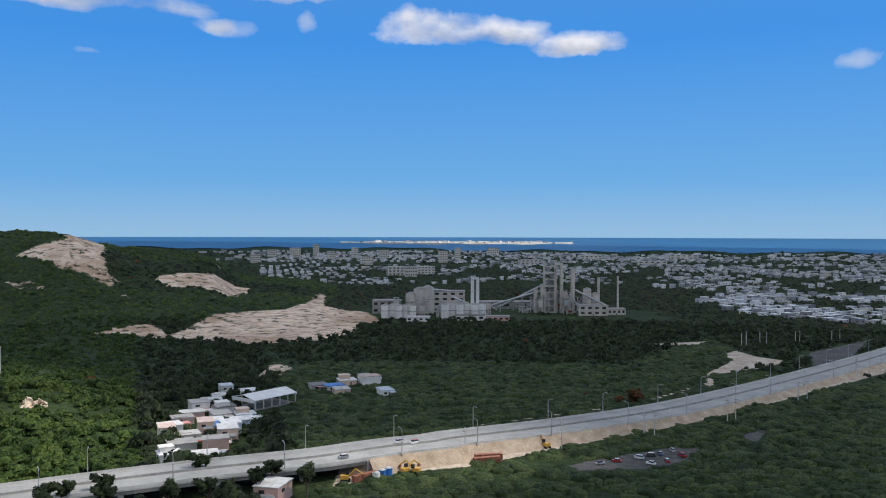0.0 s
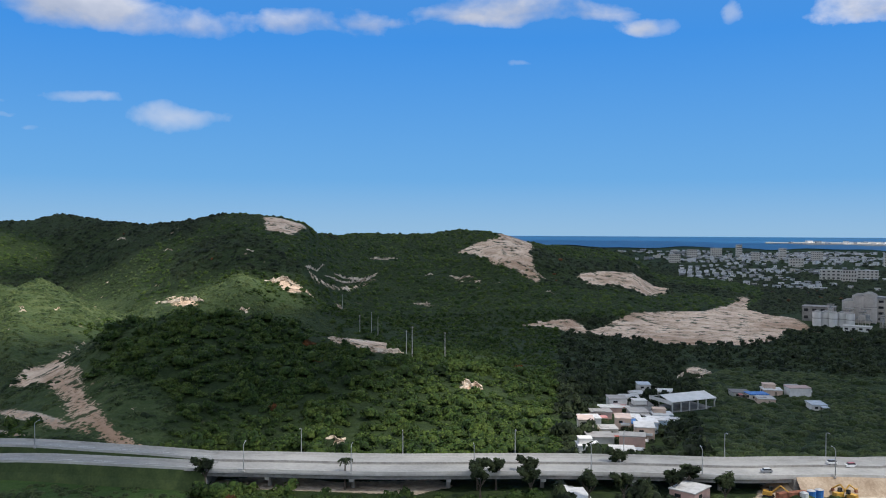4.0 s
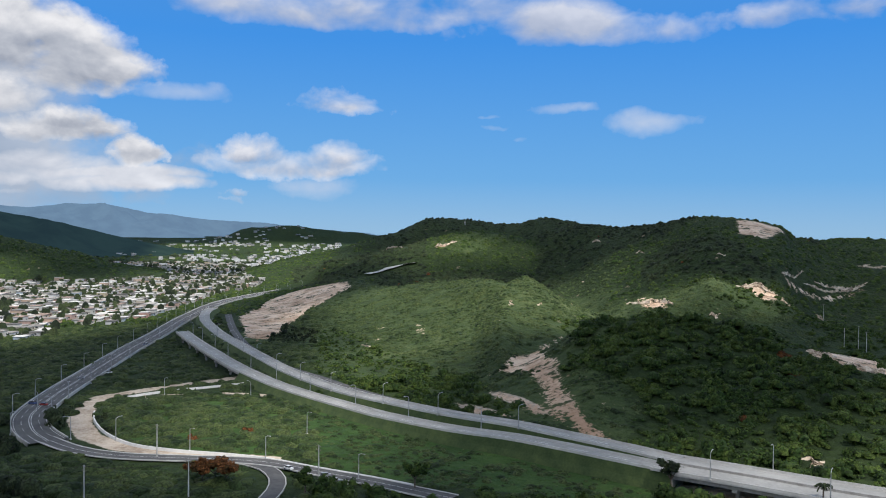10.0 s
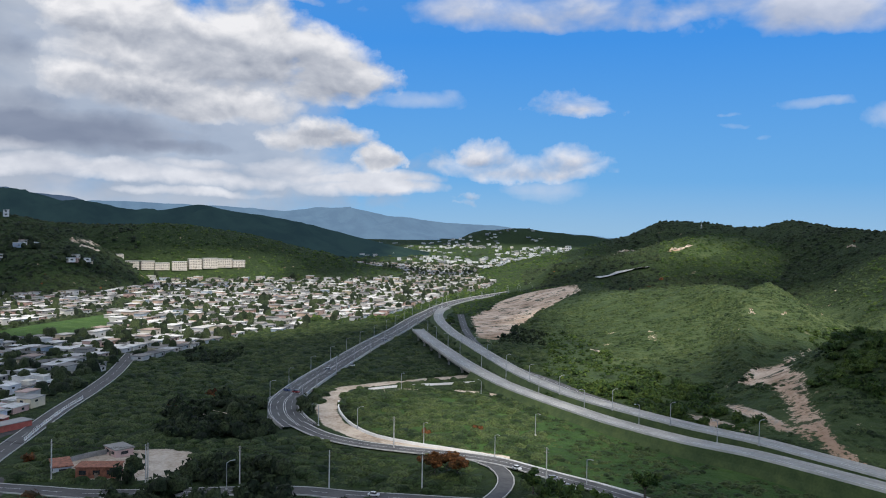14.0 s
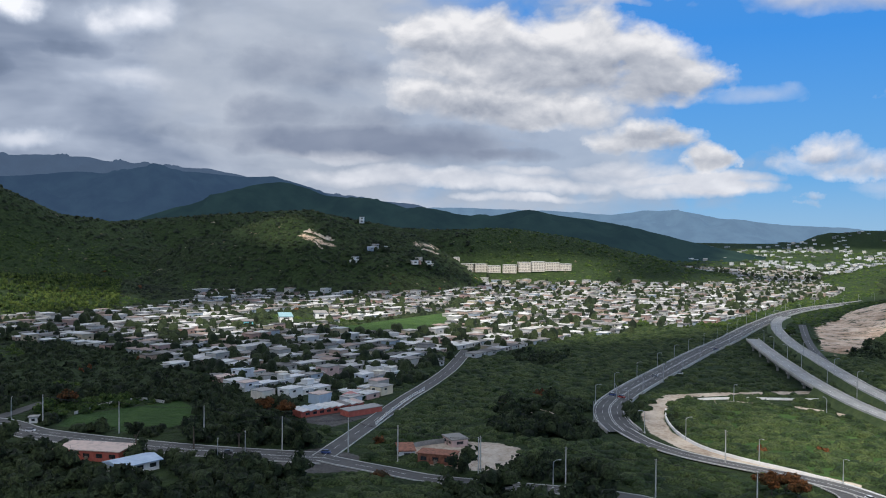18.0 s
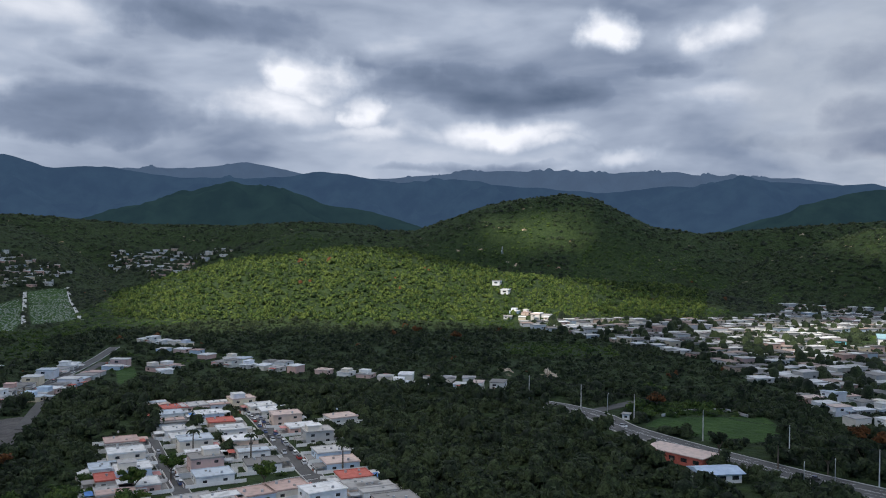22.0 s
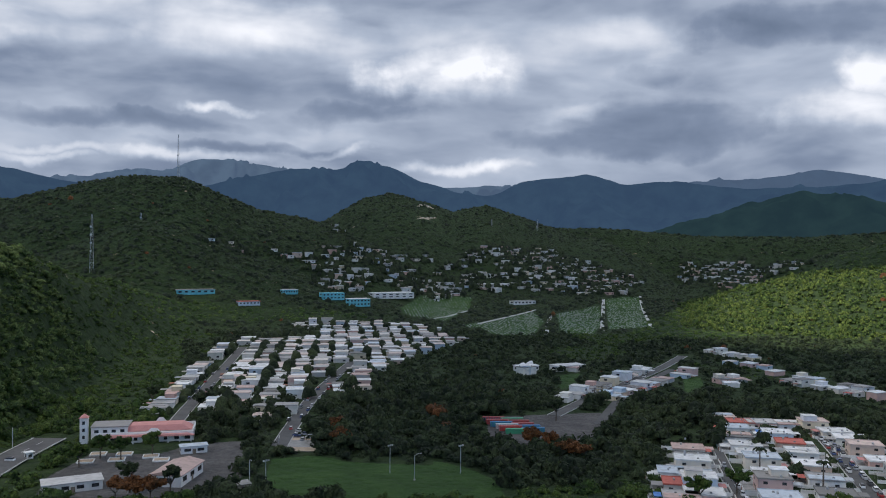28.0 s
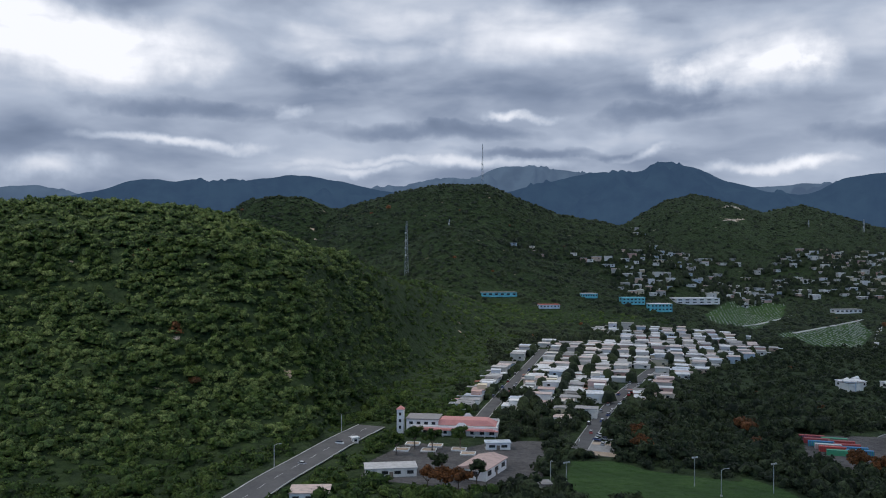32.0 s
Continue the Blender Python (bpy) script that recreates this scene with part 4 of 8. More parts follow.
tagged(new("water", mesh_from("water", np.stack([SX, SY, base_height(SR) + 2.2], -1).reshape(-1, 3), sea_faces, M_SEA, True)), "deep blue sea out to the horizon", "sea", kind="structure")

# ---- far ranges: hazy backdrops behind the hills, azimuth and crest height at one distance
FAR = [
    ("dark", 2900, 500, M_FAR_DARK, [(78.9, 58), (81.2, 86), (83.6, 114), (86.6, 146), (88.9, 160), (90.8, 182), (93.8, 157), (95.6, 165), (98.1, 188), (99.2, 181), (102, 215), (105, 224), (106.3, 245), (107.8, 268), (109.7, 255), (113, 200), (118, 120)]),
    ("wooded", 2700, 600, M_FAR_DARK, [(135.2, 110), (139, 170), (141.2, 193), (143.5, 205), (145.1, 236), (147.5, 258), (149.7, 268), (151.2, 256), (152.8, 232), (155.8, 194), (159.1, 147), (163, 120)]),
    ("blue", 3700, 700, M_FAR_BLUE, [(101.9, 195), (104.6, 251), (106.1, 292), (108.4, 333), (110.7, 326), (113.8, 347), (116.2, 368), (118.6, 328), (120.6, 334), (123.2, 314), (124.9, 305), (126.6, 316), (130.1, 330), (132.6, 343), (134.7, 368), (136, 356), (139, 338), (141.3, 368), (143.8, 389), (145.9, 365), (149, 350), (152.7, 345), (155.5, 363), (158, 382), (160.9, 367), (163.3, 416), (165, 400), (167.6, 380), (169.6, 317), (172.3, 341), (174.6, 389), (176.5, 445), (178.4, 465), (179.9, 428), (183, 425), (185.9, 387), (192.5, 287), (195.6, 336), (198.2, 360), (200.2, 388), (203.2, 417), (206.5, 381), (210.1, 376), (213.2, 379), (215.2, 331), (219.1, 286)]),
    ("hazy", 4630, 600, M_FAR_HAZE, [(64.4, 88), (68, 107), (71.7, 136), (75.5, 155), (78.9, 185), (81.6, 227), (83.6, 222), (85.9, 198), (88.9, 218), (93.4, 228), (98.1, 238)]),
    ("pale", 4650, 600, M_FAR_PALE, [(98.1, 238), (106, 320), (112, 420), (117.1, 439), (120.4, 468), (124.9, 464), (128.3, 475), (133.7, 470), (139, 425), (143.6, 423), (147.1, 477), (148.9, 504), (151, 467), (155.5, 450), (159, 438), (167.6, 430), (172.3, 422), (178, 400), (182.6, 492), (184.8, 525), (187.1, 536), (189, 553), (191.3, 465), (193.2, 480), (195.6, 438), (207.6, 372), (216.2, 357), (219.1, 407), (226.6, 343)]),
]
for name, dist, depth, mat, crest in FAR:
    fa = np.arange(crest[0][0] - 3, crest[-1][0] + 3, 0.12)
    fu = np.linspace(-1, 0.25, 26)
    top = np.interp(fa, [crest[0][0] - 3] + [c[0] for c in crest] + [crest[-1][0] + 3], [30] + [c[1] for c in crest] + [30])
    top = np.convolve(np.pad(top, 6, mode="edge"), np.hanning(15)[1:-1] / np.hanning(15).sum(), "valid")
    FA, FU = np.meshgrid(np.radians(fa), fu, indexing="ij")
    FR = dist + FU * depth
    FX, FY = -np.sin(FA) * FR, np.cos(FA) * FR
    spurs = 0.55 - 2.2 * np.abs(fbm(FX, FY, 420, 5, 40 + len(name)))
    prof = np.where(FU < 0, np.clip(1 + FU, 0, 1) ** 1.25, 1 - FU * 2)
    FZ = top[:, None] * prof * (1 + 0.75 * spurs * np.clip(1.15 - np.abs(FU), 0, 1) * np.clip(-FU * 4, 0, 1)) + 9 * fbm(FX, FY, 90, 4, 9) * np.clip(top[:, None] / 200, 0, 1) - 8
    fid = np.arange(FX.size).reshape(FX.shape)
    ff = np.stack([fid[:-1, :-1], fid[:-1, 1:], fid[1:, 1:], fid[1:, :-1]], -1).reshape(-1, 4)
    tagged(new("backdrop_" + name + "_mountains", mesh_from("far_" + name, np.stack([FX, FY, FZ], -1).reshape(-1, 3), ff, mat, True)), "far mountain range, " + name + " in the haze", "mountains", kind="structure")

# a low sandy spit with a port, off the coast
M_SAND = mat_noise("pale_sand", [(0.35, (0.22, 0.21, 0.19)), (0.65, (0.42, 0.4, 0.36))], 40, 0.9, fine=6)
spit_az = np.radians(np.arange(-8.8, 7.01, 0.2))
spit_w = 26 + 46 * np.clip(np.cos((np.degrees(spit_az) + 1.0) * 0.2), 0, 1) + 20 * np.sin(np.degrees(spit_az) * 1.9)
SPR = 4150 + np.stack([-spit_w, -spit_w * 0.6, spit_w * 0.6, spit_w], -1) * 3
SPX, SPY = -np.sin(spit_az)[:, None] * SPR, np.cos(spit_az)[:, None] * SPR
SPZ = base_height(SPR) + np.array([1.0, 5.0, 5.0, 1.0])
pid = np.arange(SPX.size).reshape(SPX.shape)
tagged(new("ground_spit", mesh_from("spit", np.stack([SPX, SPY, SPZ], -1).reshape(-1, 3), np.stack([pid[:-1, :-1], pid[:-1, 1:], pid[1:, 1:], pid[1:, :-1]], -1).reshape(-1, 4), M_SAND, True)), "low pale sand spit off the coast", "spit", kind="structure")

# ---- builders ----
def part(name, me, parent=None, label="", m=None):
    """Links a mesh as one object, under a thing or part if given."""
    ob = new(name, me)
    if m is not None:
        ob.matrix_basis = m
    ob.parent = parent
    return tagged(ob, label) if label else ob


def box_arrays(size, at=(0, 0, 0), top=1.0, turn=0.0):
    """Points and faces of a box that stands on at; top < 1 tapers it."""
    sx, sy, sz = size[0] / 2, size[1] / 2, size[2]
    v = np.array([(-sx, -sy, 0), (sx, -sy, 0), (sx, sy, 0), (-sx, sy, 0), (-sx * top, -sy * top, sz), (sx * top, -sy * top, sz), (sx * top, sy * top, sz), (-sx * top, sy * top, sz)], float)
    c, s = math.cos(turn), math.sin(turn)
    v[:, :2] = v[:, :2] @ np.array([[c, s], [-s, c]])
    f = np.array([(3, 2, 1, 0), (4, 5, 6, 7), (0, 1, 5, 4), (1, 2, 6, 5), (2, 3, 7, 6), (3, 0, 4, 7)])
    return v + np.array(at), f


def join(parts):
    vs, fs, k = [], [], 0
    for v, f in parts:
        vs.append(v)
        fs.append(np.asarray(f) + k)
        k += len(v)
    return np.vstack(vs), np.vstack(fs)


def boxes(name, mat, *specs):
    """One mesh out of boxes: (size, at) or (size, at, top) each."""
    v, f = join([box_arrays(*s) for s in specs])
    return mesh_from(name, v, f, mat)


def tube_arrays(r0, r1, z0, z1, at=(0, 0), sides=12):
    a = np.arange(sides) * 2 * np.pi / sides
    c, s = np.cos(a), np.sin(a)
    v = np.vstack([np.stack([at[0] + r0 * c, at[1] + r0 * s, np.full(sides, z0)], -1), np.stack([at[0] + r1 * c, at[1] + r1 * s, np.full(sides, z1)], -1), [[at[0], at[1], z0], [at[0], at[1], z1]]])
    i = np.arange(sides)
    j = (i + 1) % sides
    side = np.stack([i, j, j + sides, i + sides], -1)
    cap = np.stack([i + sides, j + sides, np.full(sides, 2 * sides + 1), np.full(sides, 2 * sides + 1)], -1)
    return v, side, cap


def tube(name, mat, r0, r1, z0, z1, at=(0, 0), sides=12):
    v, side, cap = tube_arrays(r0, r1, z0, z1, at, sides)
    me = bpy.data.meshes.new(name)
    me.from_pydata(v.tolist(), [], side.tolist() + [c[:3] for c in cap.tolist()])
    me.materials.append(mat)
    return me


def beam_arrays(a, b, w):
    """A square bar from a to b."""
    a, b = Vector(a), Vector(b)
    d = (b - a).normalized()
    u = d.orthogonal().normalized() * (w / 2)
    v = d.cross(u)
    ring = [u + v, v - u, -u - v, u - v]
    pts = np.array([list(a + q) for q in ring] + [list(b + q) for q in ring])
    f = np.array([(0, 1, 5, 4), (1, 2, 6, 5), (2, 3, 7, 6), (3, 0, 4, 7), (3, 2, 1, 0), (4, 5, 6, 7)])
    return pts, f


def beams(name, mat, *specs):
    v, f = join([beam_arrays(*s) for s in specs])
    return mesh_from(name, v, f, mat)


def sweep(name, mat, path, z, profile, close=False):
    """A cross-section, as (sideways, up) points, carried along a path in plan at height z (number or array)."""
    p = np.asarray(path, float)
    t = np.gradient(p, axis=0)
    t /= np.linalg.norm(t, axis=1)[:, None]
    nrm = np.stack([-t[:, 1], t[:, 0]], -1)
    prof = np.array(profile, float)
    zz = np.broadcast_to(np.asarray(z, float), (len(p),))
    v = np.concatenate([p[:, None, :] + nrm[:, None, :] * prof[None, :, 0:1], zz[:, None, None] + np.broadcast_to(prof[None, :, 1:2], (len(p), len(prof), 1))], -1)
    k = len(prof)
    idx = np.arange(len(p) * k).reshape(len(p), k)
    if close:
        idx = np.hstack([idx, idx[:, :1]])
    f = np.stack([idx[:-1, :-1], idx[1:, :-1], idx[1:, 1:], idx[:-1, 1:]], -1).reshape(-1, 4)[:, ::-1]
    return mesh_from(name, v.reshape(-1, 3), f, mat)


def road(name, label, pts, width, z=0.25, mat=None, lines=(), kerb=0.0, follow=False):
    """A road as one setting piece: surface, painted lines and kerbs."""
    path = smooth_path(pts, 7.0)
    zz = z
    if follow:
        zz = height(path[:, 0], path[:, 1]) + z
        zz = np.convolve(np.pad(zz, 3, mode="edge"), np.ones(7) / 7, "valid")
    h = width / 2
    ob = tagged(new(name, sweep(name, mat or M_STREET, path, zz, [(-h, -0.4), (-h, 0), (0, 0.06), (h, 0), (h, -0.4)])), label, "road", kind="structure")
    for off, wide, dash in lines:
        if dash:
            for k in range(0, len(path) - 1, 2):
                part("lane_dash", sweep("lane_dash", M_PAINT, path[k:k + 2], (zz if np.isscalar(zz) else zz[k:k + 2]), [(off - wide / 2, 0.09), (off + wide / 2, 0.09)]), ob)
        else:
            part("lane_line", sweep("lane_line", M_PAINT, path, zz, [(off - wide / 2, 0.085), (off + wide / 2, 0.085)]), ob)
    if kerb:
        for s in (-1, 1):
            part("kerb", sweep("kerb", M_CONCRETE, path, zz, [(s * h - kerb / 2, -0.3), (s * h - kerb / 2, 0.16), (s * h + kerb / 2, 0.16), (s * h + kerb / 2, -0.3)], True), ob)
    take_line(path, h + 5.5)
    return ob, path, zz


# ---- the new highway: a wide deck on embankment and bridge, then two carriageways ----
HZ = 7.0
DECK = [(526, 851), (358, 675), (229, 551)] + [(130, 462), (61, 416)] + [(4.3, 383)] + [(-2.2, 377), (-24.2, 365)] + [(-52, 346), (-77, 334), (-122, 312), (-177, 281), (-216, 263), (-245, 249)]
FAR_LANE = [(-244, 257), (-268, 252)] + [(-297, 244)] + [(-330, 235), (-361, 223), (-402, 212), (-452, 202), (-528, 198), (-605, 202), (-678, 207), (-763, 214), (-868, 230), (-950, 252), (-1002, 275)]
NEAR_LANE = [(-233, 246), (-254, 239)] + [(-281, 230)] + [(-310, 221), (-337, 208), (-373, 197), (-416, 187)] + [(-471, 177)] + [(-532, 171), (-601, 170), (-691, 175), (-762, 181)]
deck_path = smooth_path(DECK, 8.0)
far_path, near_path = smooth_path(FAR_LANE, 8.0), smooth_path(NEAR_LANE, 8.0)


def level(path, marks):
    """Heights along a path from (share of its length, height) marks."""
    d = np.concatenate([[0], np.cumsum(np.hypot(*np.diff(path, axis=0).T))])
    return np.interp(d / d[-1], [m[0] for m in marks], [m[1] for m in marks])


def slope(name, mat, path, z, inner, foot, sign):
    """One side of an embankment, from the road's edge down to the ground."""
    t = np.gradient(path, axis=0)
    t /= np.linalg.norm(t, axis=1)[:, None]
    nrm = np.stack([-t[:, 1], t[:, 0]], -1) * sign
    top = np.column_stack([path + nrm * inner, z - 0.05])
    mid = np.column_stack([path + nrm * (inner + foot * 0.45), z * 0.45 + 0.3 * fbm(path[:, 0], path[:, 1], 15, 2, 6)])
    low = np.column_stack([path + nrm * (inner + foot), np.full(len(path), -0.3)])
    v = np.stack([top, mid, low], 1).reshape(-1, 3)
    idx = np.arange(len(v)).reshape(-1, 3)
    f = np.stack([idx[:-1, :-1], idx[:-1, 1:], idx[1:, 1:], idx[1:, :-1]], -1).reshape(-1, 4)
    return mesh_from(name, v, f if sign > 0 else f[:, ::-1], mat)


def carriageway(name, label, path, width, z, mat, bridge, lanes, foot, sides):
    """A carriageway on an embankment; along bridge (first and last step) on girders and piers."""
    h = width / 2
    ob = tagged(new(name, sweep(name, mat, path, z, [(-h, 0), (0, 0.12), (h, 0)])), label, "highway", kind="structure")
    for s in (-1, 1):
        part("barrier", sweep("barrier", M_CONCRETE, path, z, [(s * (h + 0.3) - 0.3, -0.1), (s * (h + 0.3) - 0.12, 0.95), (s * (h + 0.3) + 0.12, 0.95), (s * (h + 0.3) + 0.3, -0.1)], True), ob, "pale concrete safety barrier")
    if width > 20:
        part("median_barrier", sweep("median_barrier", M_CONCRETE_DARK, path, z, [(-0.35, 0.0), (-0.15, 1.0), (0.15, 1.0), (0.35, 0.0)], True), ob, "grey concrete median barrier")
        for off in (-h + 2.6, h - 2.6):
            part("shoulder_line", sweep("shoulder_line", M_CONCRETE_DARK, path, z, [(off - 0.2, 0.09), (off + 0.2, 0.09)]), ob)
    for off in lanes:
        for k in range(0, len(path) - 1, 2):
            part("lane_dash", sweep("lane_dash", M_PAINT, path[k:k + 2], z[k:k + 2], [(off - 0.12, 0.14), (off + 0.12, 0.14)]), ob)
    a, b = bridge
    for lo, hi in ((0, a + 1), (b, len(path))):
        if hi - lo > 2:
            for s in (-1, 1):
                part("embankment", slope("embankment", sides[s > 0], path[lo:hi], z[lo:hi], h + 0.6, foot, s), ob, "bank beside the highway")
    if b > a:
        span, zs = path[a:b + 1], z[a:b + 1]
        part("deck_slab", sweep("deck_slab", M_CONCRETE, span, zs, [(-h - 0.6, -0.05), (-h - 0.6, -0.75), (h + 0.6, -0.75), (h + 0.6, -0.05)], True), ob)
        for k in range(4):
            off = -h + 0.6 + k * (width - 1.2) / 3
            part("girder", sweep("girder", M_CONCRETE_DARK, span, zs, [(off - 0.5, -0.75), (off - 0.5, -2.3), (off + 0.5, -2.3), (off + 0.5, -0.75)], True), ob)
        for k in range(a + 3, b - 1, 4):
            d = path[k + 1] - path[k]
            top = z[k] - 3.5
            cap = part("pier_cap", mesh_from("pier_cap", *box_arrays((1.8, width - 1, 1.2), (0, 0, top)), M_CONCRETE), ob, m=pose(path[k][0], path[k][1], 0, 0, 0, heading_of(d)))
            for q in (-0.3, 0.3):
                part("column", tube("column", M_CONCRETE_DARK, 0.9, 0.8, -0.4, top, (0, q * width)), cap)
        for k in (a, b):
            if 0 < k < len(path) - 1:
                d = path[k + 1] - path[k]
                part("abutment", mesh_from("abutment", *box_arrays((2.0, width + 2, z[k] - 0.8), (0, 0, 0)), M_CONCRETE_DARK), ob, m=pose(path[k][0], path[k][1], 0, 0, 0, heading_of(d)))
    take_line(path, h + foot + 1.5)
    return ob


def heading_of(d):
    return math.degrees(math.atan2(d[1], d[0]))


def nearest(path, q):
    return int(np.argmin(np.hypot(path[:, 0] - q[0], path[:, 1] - q[1])))


bridge_from = nearest(deck_path, [(-37, 354)][0])
bridge_to = nearest(deck_path, [(-240, 252)][0])
deck_len = np.concatenate([[0], np.cumsum(np.hypot(*np.diff(deck_path, axis=0).T))])
share = deck_len[bridge_from] / deck_len[-1]
deck_z = level(deck_path, [(0, 2.0), (share * 0.6, 2.6), (share * 0.85, 4.0), (share, 6.3), (share + 0.06, HZ), (1, HZ)])
carriageway("highway_deck", "wide pale concrete highway, unmarked and still being built", deck_path, 25.0, deck_z, M_DECK, (bridge_from, bridge_to), (), 6.0, (M_VERGE, M_EARTH))
far_z = level(far_path, [(0, 7.05), (0.1, 6.9), (0.3, 4.0), (1, 4.0)])
carriageway("highway_far_lane", "pale concrete carriageway that curves under the green slope", far_path, 9.5, far_z, M_DECK, (0, 0), (0.0,), 4.0, (M_VERGE, M_VERGE))
near_z = level(near_path, [(0, 7.05), (0.1, 6.9), (0.3, 4.0), (0.5, 4.0), (0.72, 7.0), (1, 7.0)])
fly = nearest(near_path, [(-537, 171)][0])
carriageway("highway_near_lane", "pale concrete carriageway ending as a raised flyover", near_path, 9.5, near_z, M_DECK, (fly, len(near_path) - 1), (0.0,), 4.0, (M_VERGE, M_VERGE))

# ---- other roads ----
road("road_service", "dark asphalt service road at the foot of the cut", [(-948, 277), (-815, 243), (-710, 221), (-622, 210), (-567, 209), (-520, 214), (-474, 217), (-428, 224)], 7.5, 1.0, M_ASPHALT, ((0, 0.2, True),), follow=True)
MAIN = [(-1566, 701), (-1407, 575), (-1280, 455), (-1123, 324), (-947, 232), (-802, 169), (-701, 123), (-615, 87), (-550, 60), (-506, 44), (-478, 37), (-447, 36), (-422, 40)]
main_road, main_path, _ = road("road_main", "dark asphalt main road with worn lane lines", MAIN, 17.0, 1.0, M_ASPHALT, ((0.5, 0.25, False), (-0.5, 0.25, False), (4, 0.18, True), (-4, 0.18, True), (7.6, 0.2, False), (-7.6, 0.2, False)))
for s in (-1, 1):
    part("barrier", sweep("barrier", M_CONCRETE, main_path, 1.0, [(s * 8.8 - 0.25, -1.0), (s * 8.8 - 0.2, 0.8), (s * 8.8 + 0.2, 0.8), (s * 8.8 + 0.25, -1.0)], True), main_road)
road("road_loop", "asphalt loop road curving off the main road", [(-429, 39), (-402, 49), (-383, 63), (-369, 81), (-354, 103), (-339, 119), (-318, 131), (-296, 144), (-278, 153), (-263, 161)], 9.0, 0.9, M_ASPHALT, ((0, 0.2, False), (4.1, 0.2, False), (-4.1, 0.2, False)), 0.5)
road("road_ramp", "short asphalt turn-off with a kerb", [(-347, 109), (-334, 114), (-318, 113), (-304, 107), (-292, 98), (-282, 89)], 6.5, 0.7, M_ASPHALT, (), 0.4)
road("road_local", "grey asphalt local road", [(-355, -95), (-347, -79), (-340, -63), (-333, -48), (-329, -29.8), (-327, -12.4)] + [(-321, 26.7), (-311, 47), (-301, 70), (-289, 98)], 9.5, 0.3, M_STREET, ((0, 0.2, True),), 0.4)
road("road_avenue", "broad grey avenue with a painted median", [(-397, -319), (-398, -297), (-392, -271)] + [(-378, -247), (-368, -209), (-362, -176), (-358, -146), (-356, -118), (-355, -94)], 17.0, 0.28, M_STREET, ((0.4, 0.2, False), (-0.4, 0.2, False), (4.2, 0.15, True), (-4.2, 0.15, True)), 0.5)
road("road_side", "side street that climbs past the playing field", [(-386, -284), (-411, -283), (-444, -282)], 8.0, 0.32, M_STREET)
road("road_entry", "street into the housing estate beside a white fence", [(-357, -96), (-392, -92), (-436, -87), (-489, -81), (-536, -74), (-602, -67), (-696, -64)], 10.0, 0.34, M_STREET, ((0, 0.2, True),), 0.4)
road("road_hill_foot", "two-lane road along the foot of the wooded hill", [(151, -281), (150, -306), (150, -331), (148, -365), (146, -404), (142, -440)], 16.0, 0.9, M_STREET, ((0, 0.2, True),), 0.4, follow=True)
road("street_estate", "worn street between rows of flat-roofed houses", [(-261, -429), (-241, -377), (-224, -335), (-205, -284), (-195, -254), (-188, -235)], 8.5, 0.3, M_STREET, (), 0.3)
road("street_estate_back", "narrow worn street lined with parked cars", [(-185, -392), (-168, -342), (-155, -301), (-149, -283)], 7.0, 0.3, M_STREET, (), 0.3)
road("street_cross", "cross street joining two estate streets", [(-153, -292), (-174, -287), (-195, -285), (-205, -283)], 7.0, 0.32, M_STREET, (), 0.3)
road("street_terrace", "straight street between white terraces", [(88, -811), (88, -669), (88, -576), (88, -501), (87, -457)], 8.0, 0.3, M_STREET, (), 0.3)
road("street_terrace_next", "street with cars parked along both kerbs", [(-13.8, -710), (-1.9, -646), (14.9, -546), (24.0, -457), (27.3, -417)], 8.0, 0.3, M_STREET, (), 0.3)
road("street_strip", "street along a strip of low houses", [(-126, -477), (-166, -532), (-215, -594), (-265, -659), (-311, -726)], 8.0, 0.3, M_STREET, (), 0.3)
road("road_far_bend", "far pale road bending past a dark knoll", [(-1212, 577), (-1211, 612), (-1209, 637), (-1189, 657)], 19.0, 1.2, M_CONCRETE, follow=True)
road("street_yard", "lane to the container yard", [(-145, -452), (-185, -529), (-220, -582), (-268, -647)], 6.0, 0.3, M_STREET)

# ---- limestone ledges and outcrops: from x, y to x, y, height ----
LEDGES_QUARRY = [(-615, 863, -601, 945, 5), (-653, 1012, -620, 1004, 4), (-497, 868, -485, 879, 6), (-513, 982, -479, 981, 5), (-127, 582, -109, 610, 8), (-217, 428, -209, 441, 6), (-314, 440, -307, 454, 5), (-294, 444, -271, 458, 5), (-228, 319, -223, 323, 4), (-373, 971, -363, 970, 5), (-441, 1047, -396, 1030, 5)]
LEDGES_HILL = [(-583, 763, -626, 860, 5), (-603, 828, -601, 945, 5), (-513, 982, -478, 982, 5), (-658, 1013, -614, 1017, 4), (-543, 970, -536, 979, 5), (-500, 871, -486, 879, 6), (-319, 441, -309, 453, 7), (-295, 442, -275, 456, 6), (-220, 436, -205, 434, 7), (-632, 589, -561, 582, 6), (-508, 571, -503, 580, 6), (-587, 698, -554, 714, 8), (-550, 712, -521, 699, 7)]
LEDGES_SLOPE = [(-605, 426, -603, 430, 5), (-652, 306, -636, 312, 4), (-233, 320, -225, 326, 6), (-1212, 700, -1193, 733, 6), (-1478, 746, -1445, 767, 6), (-1007, 866, -974, 855, 5), (-838, 796, -813, 788, 5), (-660, 752, -649, 755, 5), (-611, 431, -613, 436, 5), (-594, 449, -591, 452, 5), ]
